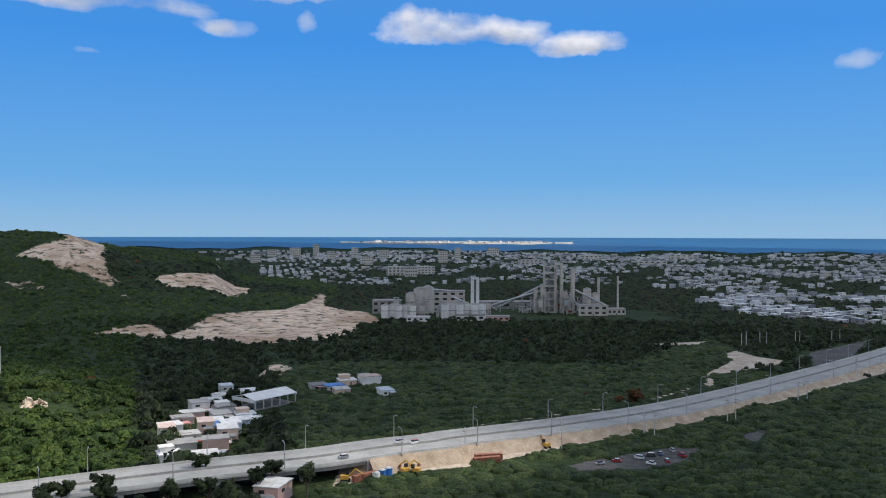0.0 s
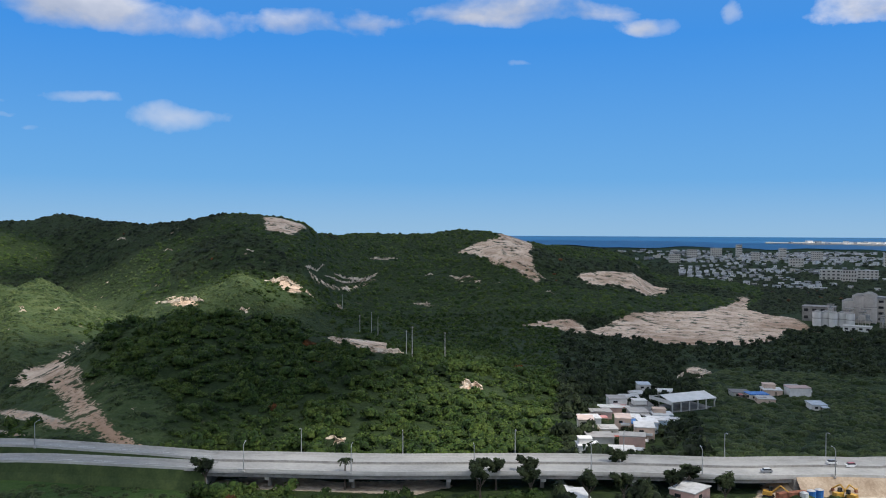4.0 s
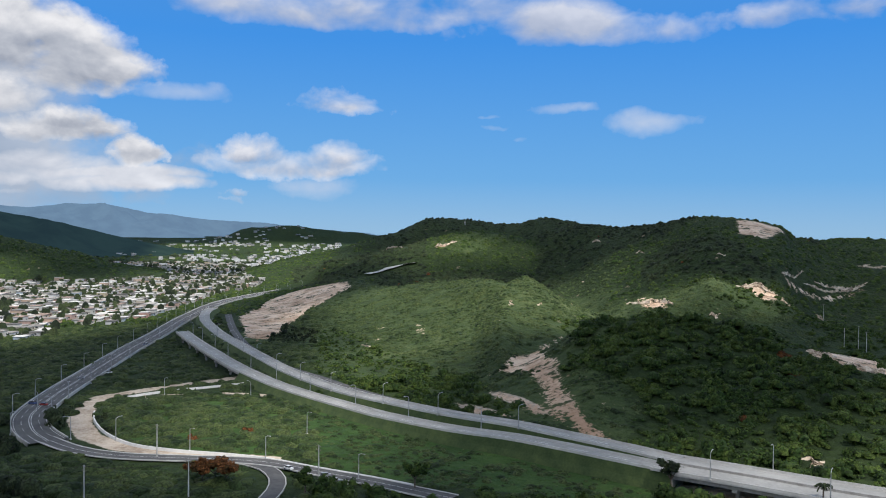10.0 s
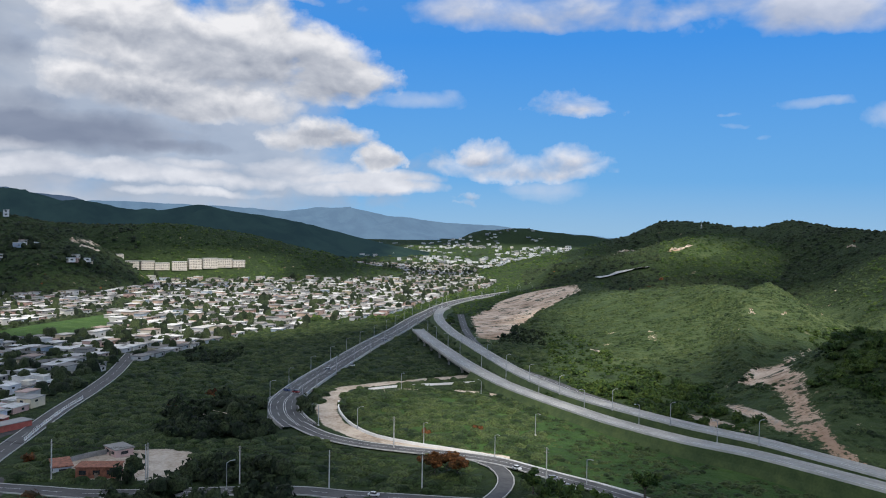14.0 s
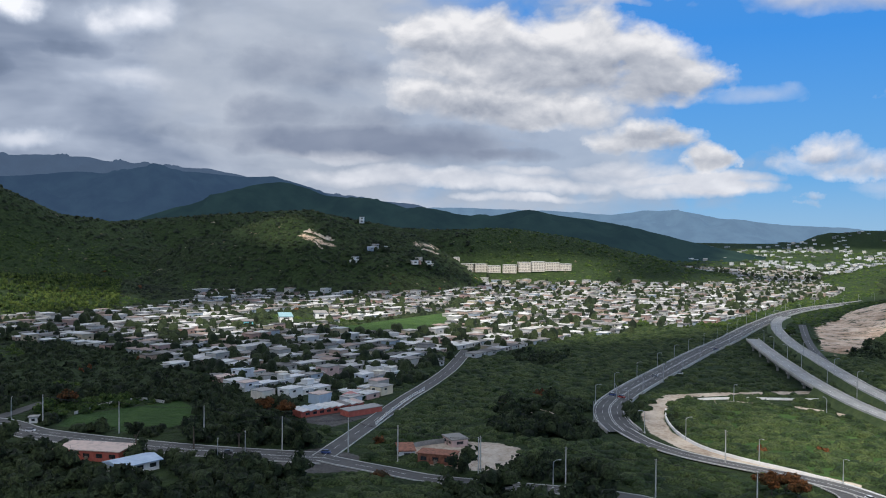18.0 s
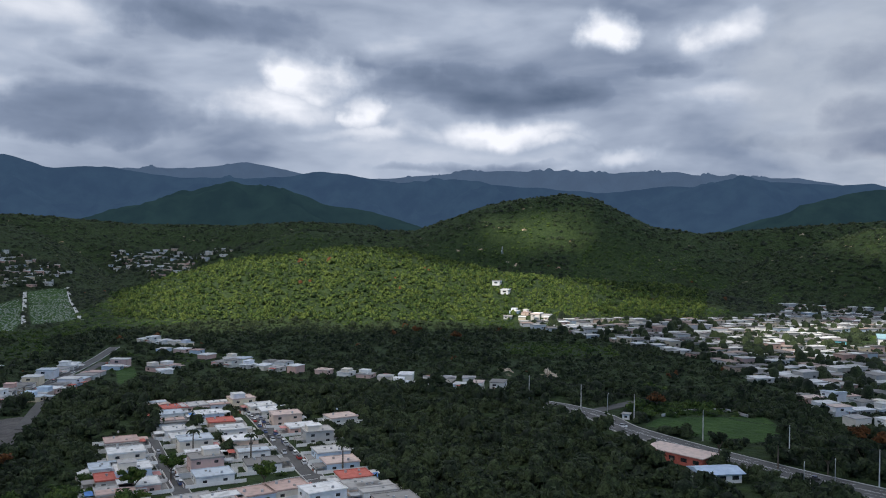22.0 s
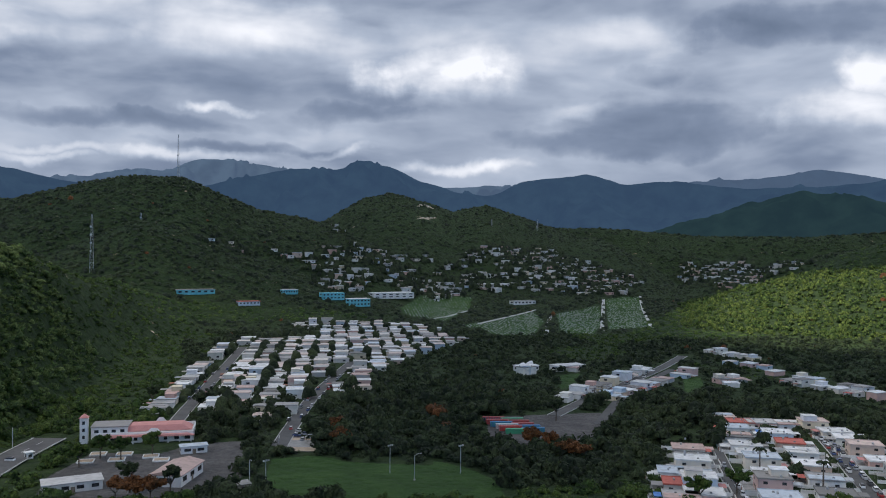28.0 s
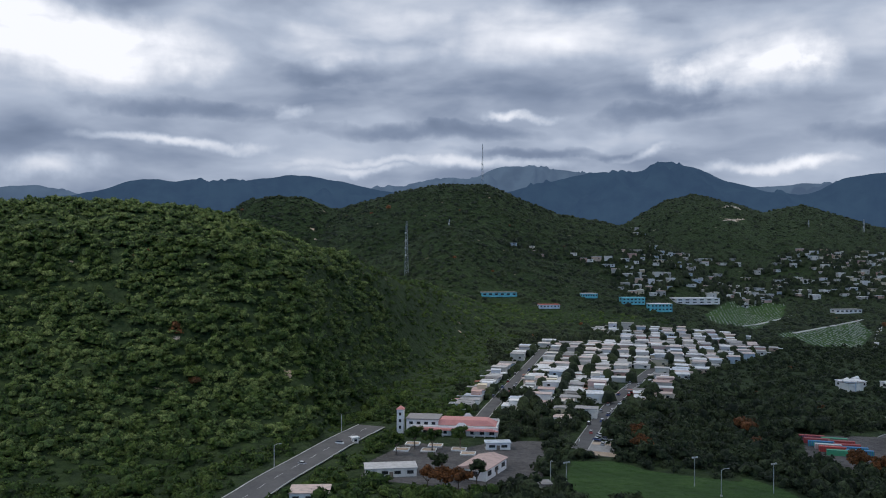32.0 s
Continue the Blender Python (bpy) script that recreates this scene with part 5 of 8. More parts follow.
LEDGES_VALLEY = [(-475, -422, -474, -406, 6), (-494, -394, -476, -366, 9), (-1370, -404, -1372, -351, 9), (-1351, -383, -1332, -359, 7), (-1420, -211, -1456, -184, 6), (-2483, -4103, -2565, -4052, 6), (-178, -1904, -221, -1935, 7), (-168, -1788, -216, -1835, 7), (-1371, -400, -1370, -358, 7), (-472, -12, -464, 12, 0.6), (-522, 101, -502, 100, 2)]
M_LIMESTONE = mat_noise("limestone", [(0.36, (0.05, 0.065, 0.03)), (0.43, (0.3, 0.22, 0.16)), (0.51, (0.6, 0.49, 0.38)), (0.66, (0.78, 0.68, 0.56))], 7, 0.95, bump=1.5, fine=1.2)
lrng = np.random.RandomState(61)
for x0, y0, x1, y1, tall in LEDGES_QUARRY + LEDGES_HILL + LEDGES_SLOPE + LEDGES_VALLEY:
    a, b = np.array([x0, y0], float), np.array([x1, y1], float)
    run = max(float(np.linalg.norm(b - a)), 6.0)
    tall = tall * min(0.62, 0.2 + run / 110)
    n = max(9, int(run / 2.2))
    u = np.linspace(0, 1, n)
    along = (b - a) / max(float(np.linalg.norm(b - a)), 1e-3)
    inward = (a + b) / np.linalg.norm(a + b)
    line = a + (b - a) * u[:, None] + along * lrng.uniform(-1, 1, n)[:, None] + inward * (lrng.uniform(-2, 2, n) + 3 * np.sin(u * 7 + x0))[:, None]
    swell = np.clip(np.sin(np.pi * np.clip(u, 0.03, 0.97)) * 2.2, 0.1, 1) * lrng.uniform(0.25, 1.15, n) * tall
    rows = []
    for out, up in ((-0.5, -0.15), (-0.38, 0.3), (-0.1, 0.42), (0.02, 0.85), (0.35, 1.0), (1.1, 0.5), (1.6, -0.3)):
        spot = line + inward * ((out * tall + lrng.uniform(-0.6, 0.6, n)))[:, None]
        rows.append(np.column_stack([spot, height(line[:, 0], line[:, 1]) + up * swell + lrng.uniform(-0.25, 0.25, n)]))
    v = np.stack(rows, 1)
    idx = np.arange(n * 7).reshape(n, 7)
    f = np.stack([idx[:-1, :-1], idx[1:, :-1], idx[1:, 1:], idx[:-1, 1:]], -1).reshape(-1, 4)
    tagged(new("rock_ledge", mesh_from("rock_ledge", v.reshape(-1, 3), f, M_LIMESTONE)), "weathered pale limestone ledge breaking out of the scrub", "rock", "limestone ledges")
    for p in line[::2]:
        take_disc(p[0], p[1], 5.0)

# ---- houses ----
rng = random.Random(4)


def thing(name, x, y, turn, label, category, group="", z=None):
    ob = new(name)
    ob.empty_display_size = 1.0
    ob.matrix_basis = pose(x, y, ground_z(x, y) if z is None else z, 0, 0, turn)
    return tagged(ob, label, category, group)


def house_kit(w, d, h, kind, red=False):
    """Meshes of one flat-roofed concrete house: name, mesh, parent's name, place."""
    kit = []
    kit.append(("wall", boxes("wall", M_WALL, ((w, d, h), (0, 0, -0.5)))))
    roof = [((w + 0.7, d + 0.7, 0.28), (0, 0, h - 0.5))]
    if kind != "plain":
        for s in (-1, 1):
            roof.append(((w + 0.7, 0.25, 0.3), (0, s * (d / 2 + 0.2), h - 0.22)))
            roof.append(((0.25, d + 0.2, 0.3), (s * (w / 2 + 0.2), 0, h - 0.22)))
    kit.append(("roof", boxes("roof", M_TILE_RED if red else M_ROOF, *roof)))
    rows = [1.0] if h < 5 else [1.0, 3.8]
    for z in rows:
        for sx in (-1, 1):
            for k in (-0.28, 0.26):
                kit.append(("window", boxes("window", M_GLASS, ((0.1, 1.7, 1.15), (sx * (w / 2 + 0.02), k * d, z)))))
        kit.append(("window", boxes("window", M_GLASS, ((1.8, 0.1, 1.15), (-0.22 * w, -d / 2 - 0.02, z)))))
        kit.append(("window", boxes("window", M_GLASS, ((1.5, 0.1, 1.15), (0.24 * w, d / 2 + 0.02, z)))))
    kit.append(("door", boxes("door", M_WOOD, ((1.0, 0.12, 2.1), (0.1 * w, -d / 2 - 0.03, -0.5 + 0.5)))))
    if kind == "carport":
        kit.append(("carport_roof", boxes("carport_roof", M_ROOF, ((w * 0.55, 5.0, 0.2), (w * 0.2, -d / 2 - 2.4, 2.5)))))
        for s in (-0.03, 0.42):
            kit.append(("post", boxes("post", M_CONCRETE, ((0.25, 0.25, 3.0), (w * s, -d / 2 - 4.6, -0.5)))))
    if kind == "upper":
        kit.append(("upper_room", boxes("upper_room", M_WALL, ((w * 0.55, d * 0.5, 2.6), (-w * 0.15, d * 0.18, h - 0.25)))))
        kit.append(("upper_roof", boxes("upper_roof", M_ROOF, ((w * 0.6, d * 0.54, 0.22), (-w * 0.15, d * 0.18, h + 2.35)))))
    if kind == "step":
        kit.append(("roof_step", boxes("roof_step", M_ROOF, ((w * 0.5, d * 0.98, 0.35), (w * 0.2, 0, h - 0.2)))))
    kit.append(("water_tank", tube("water_tank", M_STEEL, 0.55, 0.5, h - 0.25, h + 0.75, (w * 0.25, d * 0.2), 10)))
    kit.append(("roof_hatch", boxes("roof_hatch", M_CONCRETE_DARK, ((0.9, 0.9, 0.5), (-w * 0.2, -d * 0.15, h - 0.24)))))
    return kit


KITS = [
    (house_kit(11.5, 14.5, 3.8, "carport"), "white flat-roofed concrete house with a carport"),
    (house_kit(11.8, 15.0, 3.8, "parapet"), "low concrete house with a parapet round its flat roof"),
    (house_kit(11.0, 13.5, 6.4, "upper"), "two-storey concrete house with a room on the roof"),
    (house_kit(12.0, 14.0, 3.8, "step"), "flat-roofed concrete house with a stepped roof slab"),
    (house_kit(11.0, 15.0, 6.4, "parapet"), "two-storey painted house with a flat roof"),
    (house_kit(11.5, 13.0, 3.7, "carport", True), "concrete house with a red roof and a carport"),
]
SMALL = [
    ([("wall", boxes("wall", M_WALL, ((9.5, 12, 3.4), (0, 0, -0.4)))), ("roof", boxes("roof", M_ROOF, ((10.3, 12.8, 0.3), (0, 0, 3.0)), ((4.6, 5.0, 0.25), (2.2, -8.6, 2.5)))), ("window", boxes("window", M_GLASS, ((0.1, 2.0, 1.2), (4.78, 1.5, 0.9)))), ("window", boxes("window", M_GLASS, ((2.0, 0.1, 1.2), (-2, -6.04, 0.9)))), ("door", boxes("door", M_WOOD, ((1.0, 0.12, 2.1), (1, -6.05, 0))))], "low flat-roofed house in the estate"),
    ([("wall", boxes("wall", M_WALL, ((10, 10.5, 3.3), (0, 0, -0.4)))), ("roof", boxes("roof", M_ROOF, ((10.8, 11.2, 0.25), (0, 0, 2.9)), ((5, 6, 0.35), (-2, 1, 3.15)))), ("window", boxes("window", M_GLASS, ((0.1, 2.4, 1.2), (5.03, -1.5, 0.9)))), ("window", boxes("window", M_GLASS, ((0.1, 2.0, 1.2), (-5.03, 1.5, 0.9)))), ("door", boxes("door", M_WOOD, ((1.0, 0.12, 2.1), (1.5, -5.3, 0))))], "squat concrete house with a stepped white roof"),
    ([("wall", boxes("wall", M_WALL, ((9, 12, 6.0), (0, 0, -0.4)))), ("roof", boxes("roof", M_ROOF, ((9.7, 12.7, 0.3), (0, 0, 5.6)))), ("window", boxes("window", M_GLASS, ((0.1, 2.4, 1.2), (4.53, -1.5, 3.4)))), ("window", boxes("window", M_GLASS, ((2.2, 0.1, 1.2), (-1.5, -6.03, 3.4)))), ("balcony", boxes("balcony", M_WHITE, ((5, 1.6, 0.25), (1, -6.8, 2.6)), ((5, 0.12, 0.9), (1, -7.6, 2.85))))], "two-storey house with a small balcony"),
]


TOWN_TREES = []
UPPER = boxes("upper_room", M_WALL, ((6.2, 6.4, 5.4), (-1.2, 1.6, 0.0)), ((6.8, 7.0, 0.25), (-1.2, 1.6, 5.4)), ((2.4, 0.14, 0.9), (-1.2, -1.75, 3.6)))
AWNINGS = [boxes("awning", mat, ((5.6, 4.0, 0.14), (0.6, -7.6, 2.6)), ((0.14, 0.14, 2.7), (3.2, -9.4, 0)), ((0.14, 0.14, 2.7), (-2.0, -9.4, 0))) for mat in (M_TILE_RED, M_PINK, M_STEEL, M_RUST)]


def place_house(kits, pick, x, y, turn, group, z=None, span=12.0):
    kit, label = kits[pick % len(kits)]
    ob = thing("house", x, y, turn, label, "house", group, z)
    for name, me in kit:
        part(name, me, ob)
    if kits is SMALL:
        k = rng.random()
        ob.matrix_basis = ob.matrix_basis @ Matrix.Diagonal((rng.uniform(0.82, 1.12), rng.uniform(0.85, 1.1), rng.uniform(0.9, 1.15), 1))
        if k < 0.3:
            part("upper_room", UPPER, ob)
        elif k < 0.55:
            part("awning", AWNINGS[int(k * 1000) % 4], ob, "sheet awning over the yard")
    take_disc(x, y, span)
    return ob


def heading(a, b):
    return math.degrees(math.atan2(b[1] - a[1], b[0] - a[0]))


# the estate below, each house by its place: rows along its two streets
ROWS_A = [
    ([(-212, -427), (-204, -407), (-199, -389), (-195, -373), (-190, -356), (-185, -339), (-178, -324), (-172, -307)], "street_estate_back"),
    ([(-229, -413), (-224, -392), (-219, -373), (-211, -351), (-204, -329), (-196, -308)], "street_estate"),
    ([(-260, -398), (-252, -374), (-248, -354), (-242, -332), (-230, -305), (-222, -288), (-213, -267), (-208, -247), (-205, -232), (-207, -254)], "street_estate"),
    ([(-168, -385), (-163, -369), (-157, -355), (-152, -340), (-148, -328), (-144, -314), (-145, -345), (-140, -329), (-133, -310)], "street_estate_back"),
    ([(-149, -281), (-158, -275), (-170, -274), (-184, -272), (-187, -253)], "street_cross"),
    ([(-247, -433), (-257, -427), (-261, -413), (-233, -438), (-222, -440), (-218, -455), (-277, -359)], "street_cross"),
]


def yards(home, k):
    """What stands round an estate house: patio, garden walls, a lean-to, a tank stand."""
    part("patio", boxes("patio", M_CONCRETE_DARK, ((12.6, 5.5, 0.12), (0, -9.6, 0.02)), ((1.6, 15, 0.12), (6.8, 0, 0.02))), home)
    part("garden_wall", boxes("garden_wall", M_WHITE, ((12.8, 0.18, 1.3), (0, -12.4, 0)), ((0.18, 24, 1.5), (-7.4, 0, 0)), ((0.18, 24, 1.5), (7.4, 0, 0))), home)
    part("gate", boxes("gate", M_RUST, ((3.0, 0.1, 1.4), (2.4, -12.52, 0.0))), home)
    if k % 3 != 1:
        part("lean_to", boxes("lean_to", (M_STEEL, M_RUST, M_ROOF)[k % 3], ((5.2, 4.2, 0.14), (-2.6, 9.4, 2.5)), ((0.15, 0.15, 2.5), (-5, 11.3, 0)), ((0.15, 0.15, 2.5), (-0.2, 11.3, 0))), home)
    if k % 4 == 0:
        part("awning", boxes("awning", (M_TILE_RED, M_PINK, M_BLUE)[k % 3], ((6.0, 3.0, 0.15), (-2.0, -9.0, 2.6))), home, "coloured sheet awning")
    part("air_unit", boxes("air_unit", M_STEEL, ((1.1, 0.7, 0.8), (2.5 - k % 4, -3.0 + k % 5, 3.6 if k % 5 not in (4, 6) else 6.2))), home)


LINES = {"street_estate": [(-253, -409), (-205, -284)], "street_estate_back": [(-177, -369), (-155, -301)], "street_cross": [(-159, -293), (-199, -284)]}
k = 0
for pts, street in ROWS_A:
    turn = heading(*LINES[street]) + (90 if street != "street_cross" else 0)
    for x, y in pts:
        home = place_house(KITS, (1, 3, 0, 1, 4, 3, 2, 1, 0, 5, 3)[k % 11], x, y, turn - 90 + rng.choice((0, 180)), "estate houses by the wood")
        yards(home, k)
        k += 1


def row_of_houses(a, b, kits, group, gap=12.5, z0=0.0, turn=None, skip=0.06):
    """Houses in a row from a to b, one lot after another."""
    a, b = Vector(a), Vector(b)
    n = max(1, int((b - a).length / gap))
    head = heading(a, b) if turn is None else turn
    for i in range(n):
        if rng.random() < skip:
            continue
        q = a.lerp(b, (i + 0.5) / n)
        place_house(kits, rng.choice((0, 0, 1, 1, 2)) if len(kits) == 3 else rng.randrange(len(kits)), q.x + rng.uniform(-1.5, 1.5), q.y + rng.uniform(-1.5, 1.5), head + rng.choice((0, 180)) + rng.uniform(-2, 2), group)


TERRACES = [(116, -500), (114, -593), (103, -687), (102, -796), (75, -906), (24.8, -1031), (-86, -1043), (-127, -855), (-89, -757), (-58, -693), (-27.9, -649), (-15.3, -510), (3.3, -501), (12.7, -543), (29.5, -471), (44, -483), (52, -508), (73, -507), (82, -494)]
b0, b1 = Vector([(88, -669)][0]), Vector([(88, -501)][0])
bx = (b1 - b0).normalized()
by = Vector((-bx.y, bx.x))
terrace_rest = []
for j in range(-26, 27):
    for i in range(-26, 27):
        q = b0 + bx * (i * 12.4 + rng.uniform(-1.8, 1.8)) + by * (j * 15.2 + rng.uniform(-1.6, 1.6))
        spot = np.array([q.x]), np.array([q.y])
        inside_rows = dist_polygon(*spot, TERRACES)[0] > 0 and not is_taken(*spot)[0]
        if inside_rows and fbm(*spot, 70, 2, 91)[0] > 0.24:
            TOWN_TREES.extend([(q.x + rng.uniform(-6, 6), q.y + rng.uniform(-6, 6)) for _ in range(4)])
        elif inside_rows and rng.random() < 0.93:
            turn = heading(b0, b1) + rng.choice((0, 180)) + rng.uniform(-3, 3)
            if q.length < 640:
                place_house(SMALL, rng.choice((0, 1, 1, 2)), q.x, q.y, turn, "terraces under the wooded hill", span=7.0)
            else:
                terrace_rest.append((q.x, q.y, turn, rng.uniform(8.2, 12.0), rng.uniform(9.0, 14.2), rng.choice((3.1, 3.3, 3.9, 6.0))))
                take_disc(q.x, q.y, 7.0)
            for _ in range(rng.choice((0, 1, 1, 2))):
                TOWN_TREES.append((q.x + by.x * 7.5 + bx.x * rng.uniform(-6, 6), q.y + by.y * 7.5 + bx.y * rng.uniform(-6, 6)))
ROWS_C = [[(-141, -517), (-246, -645)], [(-170, -522), (-273, -622)], [(-346, -754), (-365, -691)], [(-269, -571), (-291, -564)], [(-333, -634), (-367, -539)], [(-327, -584), (-354, -505)], [(-361, -500), (-382, -455)], [(-376, -448), (-424, -393)], [(-371, -424), (-415, -360)], [(-328, -680), (-352, -640)], [(-729, -643), (-767, -596)], [(-139, -641), (-149, -626)], [(-173, -660), (-192, -642)], [(-136, -635), (-151, -634)], [(-273, -580), (-301, -588)], [(-759, -656), (-777, -606)]]
for a, b in ROWS_C:
    row_of_houses(a, b, SMALL, "houses along the strip", 12.5)
# village beside the new highway
SHED = [(-103, 484)][0]
HAMLET = [[(-144, 433), (-150, 476), (-141, 519), (-119, 519), (-105, 454), (-96, 403), (-103, 382), (-104, 352), (-119, 358)], [(-80, 519), (-80, 571), (-56, 583), (-29.5, 556), (-29.3, 520), (-55, 502)]]
for hamlet in HAMLET:
    lo, hi = np.array(hamlet).min(0), np.array(hamlet).max(0)
    for gx in np.arange(lo[0], hi[0], 15.0):
        for gy in np.arange(lo[1], hi[1], 16.5):
            q = np.array([gx + rng.uniform(-2, 2)]), np.array([gy + rng.uniform(-2, 2)])
            if dist_polygon(*q, hamlet)[0] > 0 and not is_taken(*q)[0] and math.hypot(q[0][0] - SHED[0], q[1][0] - SHED[1]) > 24 and (hamlet is HAMLET[0] or rng.random() < 0.4):
                place_house(SMALL, rng.choice((0, 1, 1, 2)), float(q[0][0]), float(q[1][0]), rng.choice((25, 115)) + rng.uniform(-8, 8), "village houses by the highway", span=9.0)
for a, b in ([(-66, 314), (-59, 312)], [(-109, 289), (-94, 298)]):
    row_of_houses(a, b, SMALL, "village houses by the highway", 12.0)

# the large estate: streets of low houses, the nearest as things, the rest as one town
ESTATE = [(-713, -623), (-696, -499), (-658, -363), (-561, -246), (-482, -181), (-459, -131), (-480, -103), (-532, -85), (-586, -70), (-639, -50), (-703, -23.7), (-793, 28.0), (-866, 114), (-1006, 224)] + [(-1265, 365), (-1412, 480), (-1723, 664), (-2024, 780), (-2426, 628), (-2261, 394), (-2240, 65)] + [(-1741, -209), (-1577, -352), (-1392, -462), (-1178, -517), (-938, -510), (-815, -569)]
HOLES = [[(-798, -212), (-1025, -116), (-1209, -81), (-1238, -140), (-1017, -135), (-884, -228)], [(-936, -353), (-1085, -280), (-884, -228), (-781, -288)], [(-862, 77), (-982, 123), (-900, 118), (-828, 79)]]
e0, e1 = Vector([(-851, -90)][0]), Vector([(-1688, 355)][0])
ux = (e1 - e0).normalized()
uy = Vector((-ux.y, ux.x))
cand = []
for j in range(-60, 61):
    for i in range(-110, 111):
        q = e0 + ux * (i * 13.6 + rng.uniform(-2, 2)) + uy * (j * 18.0 + (6.0 if j % 2 else 0) + rng.uniform(-2, 2))
        cand.append((q.x, q.y, j))
cand = np.array(cand)
inside = dist_polygon(cand[:, 0], cand[:, 1], ESTATE) > 0
for hole in HOLES:
    inside &= dist_polygon(cand[:, 0], cand[:, 1], hole) < 3
inside &= ~is_taken(cand[:, 0], cand[:, 1]) & (height(cand[:, 0], cand[:, 1]) < 7)
cand = cand[inside]
cand = cand[np.argsort(np.hypot(cand[:, 0], cand[:, 1]))]
estate_turn = math.degrees(math.atan2(ux.y, ux.x))
town = []
for n, (x, y, j) in enumerate(cand):
    if rng.random() < (0.3 if math.hypot(x, y) < 900 else 0.1):
        TOWN_TREES.extend([(x - 4, y - 3), (x + 4, y + 2), (x, y + 5)])
        continue
    turn = estate_turn + 90 + (180 if j % 2 else 0) + rng.uniform(-3, 3)
    if n < 45:
        place_house(SMALL, rng.choice((0, 0, 1, 1, 0, 2)), x, y, turn, "large estate of low houses")
    else:
        town.append((x, y, turn, rng.uniform(9, 12.6), rng.uniform(9.5, 15), 3.2 if rng.random() < 0.88 else 6.0))
        take_disc(x, y, 8)
    for _ in range(rng.choice((0, 1, 1, 2))):
        TOWN_TREES.append((x + ux.x * 7 + uy.x * rng.uniform(-8, 8), y + ux.y * 7 + uy.y * rng.uniform(-8, 8)))


def town_mesh(name, label, houses, wall=None, roof=None):
    """Many small houses too far to pick apart: walls, roofs and dark windows in one thing."""
    if not houses:
        return
    hx = np.array(houses)
    z = height(hx[:, 0], hx[:, 1])
    walls, roofs, glass = [], [], []
    for (x, y, turn, w, d, h), gz in zip(houses, z):
        t = radians(turn)
        walls.append(box_arrays((w, d, h + 1.0), (x, y, gz - 1.0), 1.0, t))
        roofs.append(box_arrays((w + 0.8, d + 0.8, 0.35), (x, y, gz + h), 1.0, t))
        c, s = math.cos(t), math.sin(t)
        for px, py, sx, sy in ((0.24 * w, -d / 2 - 0.05, 2.2, 0.1), (-0.24 * w, d / 2 + 0.05, 2.2, 0.1), (w / 2 + 0.05, 0.2 * d, 0.1, 2.0), (-w / 2 - 0.05, -0.2 * d, 0.1, 2.0)):
            glass.append(box_arrays((sx, sy, 1.4), (x + c * px - s * py, y + s * px + c * py, gz + h * 0.35), 1.0, t))
        if (x * 7 + y) % 3 < 1.2:
            roofs.append(box_arrays((w * 0.5, 4.5, 0.25), (x - s * -(d / 2 + 2.2), y + c * -(d / 2 + 2.2), gz + 2.5), 1.0, t))
    ob = tagged(new(name), label, "town", kind="stuff")
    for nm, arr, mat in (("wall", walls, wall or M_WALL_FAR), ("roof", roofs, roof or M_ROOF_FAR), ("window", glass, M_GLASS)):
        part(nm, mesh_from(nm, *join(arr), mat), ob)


town_mesh("terraces_far", "packed white and pastel houses under the wooded hill", terrace_rest, M_WALL_HILL, mat_palette("terrace_roofs", [(0.7, 0.69, 0.68), (0.5, 0.47, 0.45), (0.74, 0.73, 0.72), (0.62, 0.5, 0.45), (0.3, 0.285, 0.27), (0.66, 0.6, 0.54), (0.56, 0.6, 0.66), (0.62, 0.5, 0.44), (0.42, 0.4, 0.38), (0.72, 0.71, 0.7), (0.22, 0.21, 0.2)], 0.7, True, 0.45, 3.0))
town_mesh("estate_far", "rows of small white and cream houses packed along streets", town)


def scatter_town(polygon, gap, turn, keep, seed, low=3.2, size=(8, 12)):
    """Houses on a loose grid inside a polygon."""
    r = random.Random(seed)
    p = np.array(polygon)
    c, s = math.cos(radians(turn)), math.sin(radians(turn))
    rot = p @ np.array([[c, -s], [s, c]])
    gx, gy = np.meshgrid(np.arange(rot[:, 0].min(), rot[:, 0].max(), gap), np.arange(rot[:, 1].min(), rot[:, 1].max(), gap * 1.35))
    q = np.stack([gx.ravel(), gy.ravel()], -1) @ np.array([[c, s], [-s, c]])
    q = q[dist_polygon(q[:, 0], q[:, 1], polygon) > 0]
    dens = 1.3 * fbm(q[:, 0], q[:, 1], gap * 7, 2, seed)
    out = []
    for (x, y), k in zip(q, dens):
        if r.random() < keep + k * 0.8:
            out.append((x + r.uniform(-3, 3), y + r.uniform(-3, 3), turn + r.choice((0, 90)) + r.uniform(-12, 12), r.uniform(*size), r.uniform(*size), low if r.random() < 0.75 else low * 2))
            take_disc(x, y, 6)
    return out


village = scatter_town([(82, -1283), (-2, -1378), (-108, -1576), (-288, -1619), (-461, -1669), (-424, -1496), (-495, -1482), (-505, -1363), (-379, -1370), (-287, -1392), (-208, -1376), (-86, -1239), (29, -1182)], 15.5, 20, 0.56, 7, 3.2, (8, 15))
village += scatter_town([(-300, -1624), (-470, -1700), (-451, -1589), (-305, -1533)], 13.0, 50, 0.5, 8)
village += scatter_town([(202, -1209), (168, -1303), (125, -1296), (66, -1296), (81, -1269), (157, -1216)], 15.0, 10, 0.5, 9)
village += scatter_town([(-803, -1897), (-957, -1865), (-811, -1379), (-618, -1075), (-650, -1352), (-763, -1801)], 13.5, 35, 0.7, 10, 3.2, (8, 14))
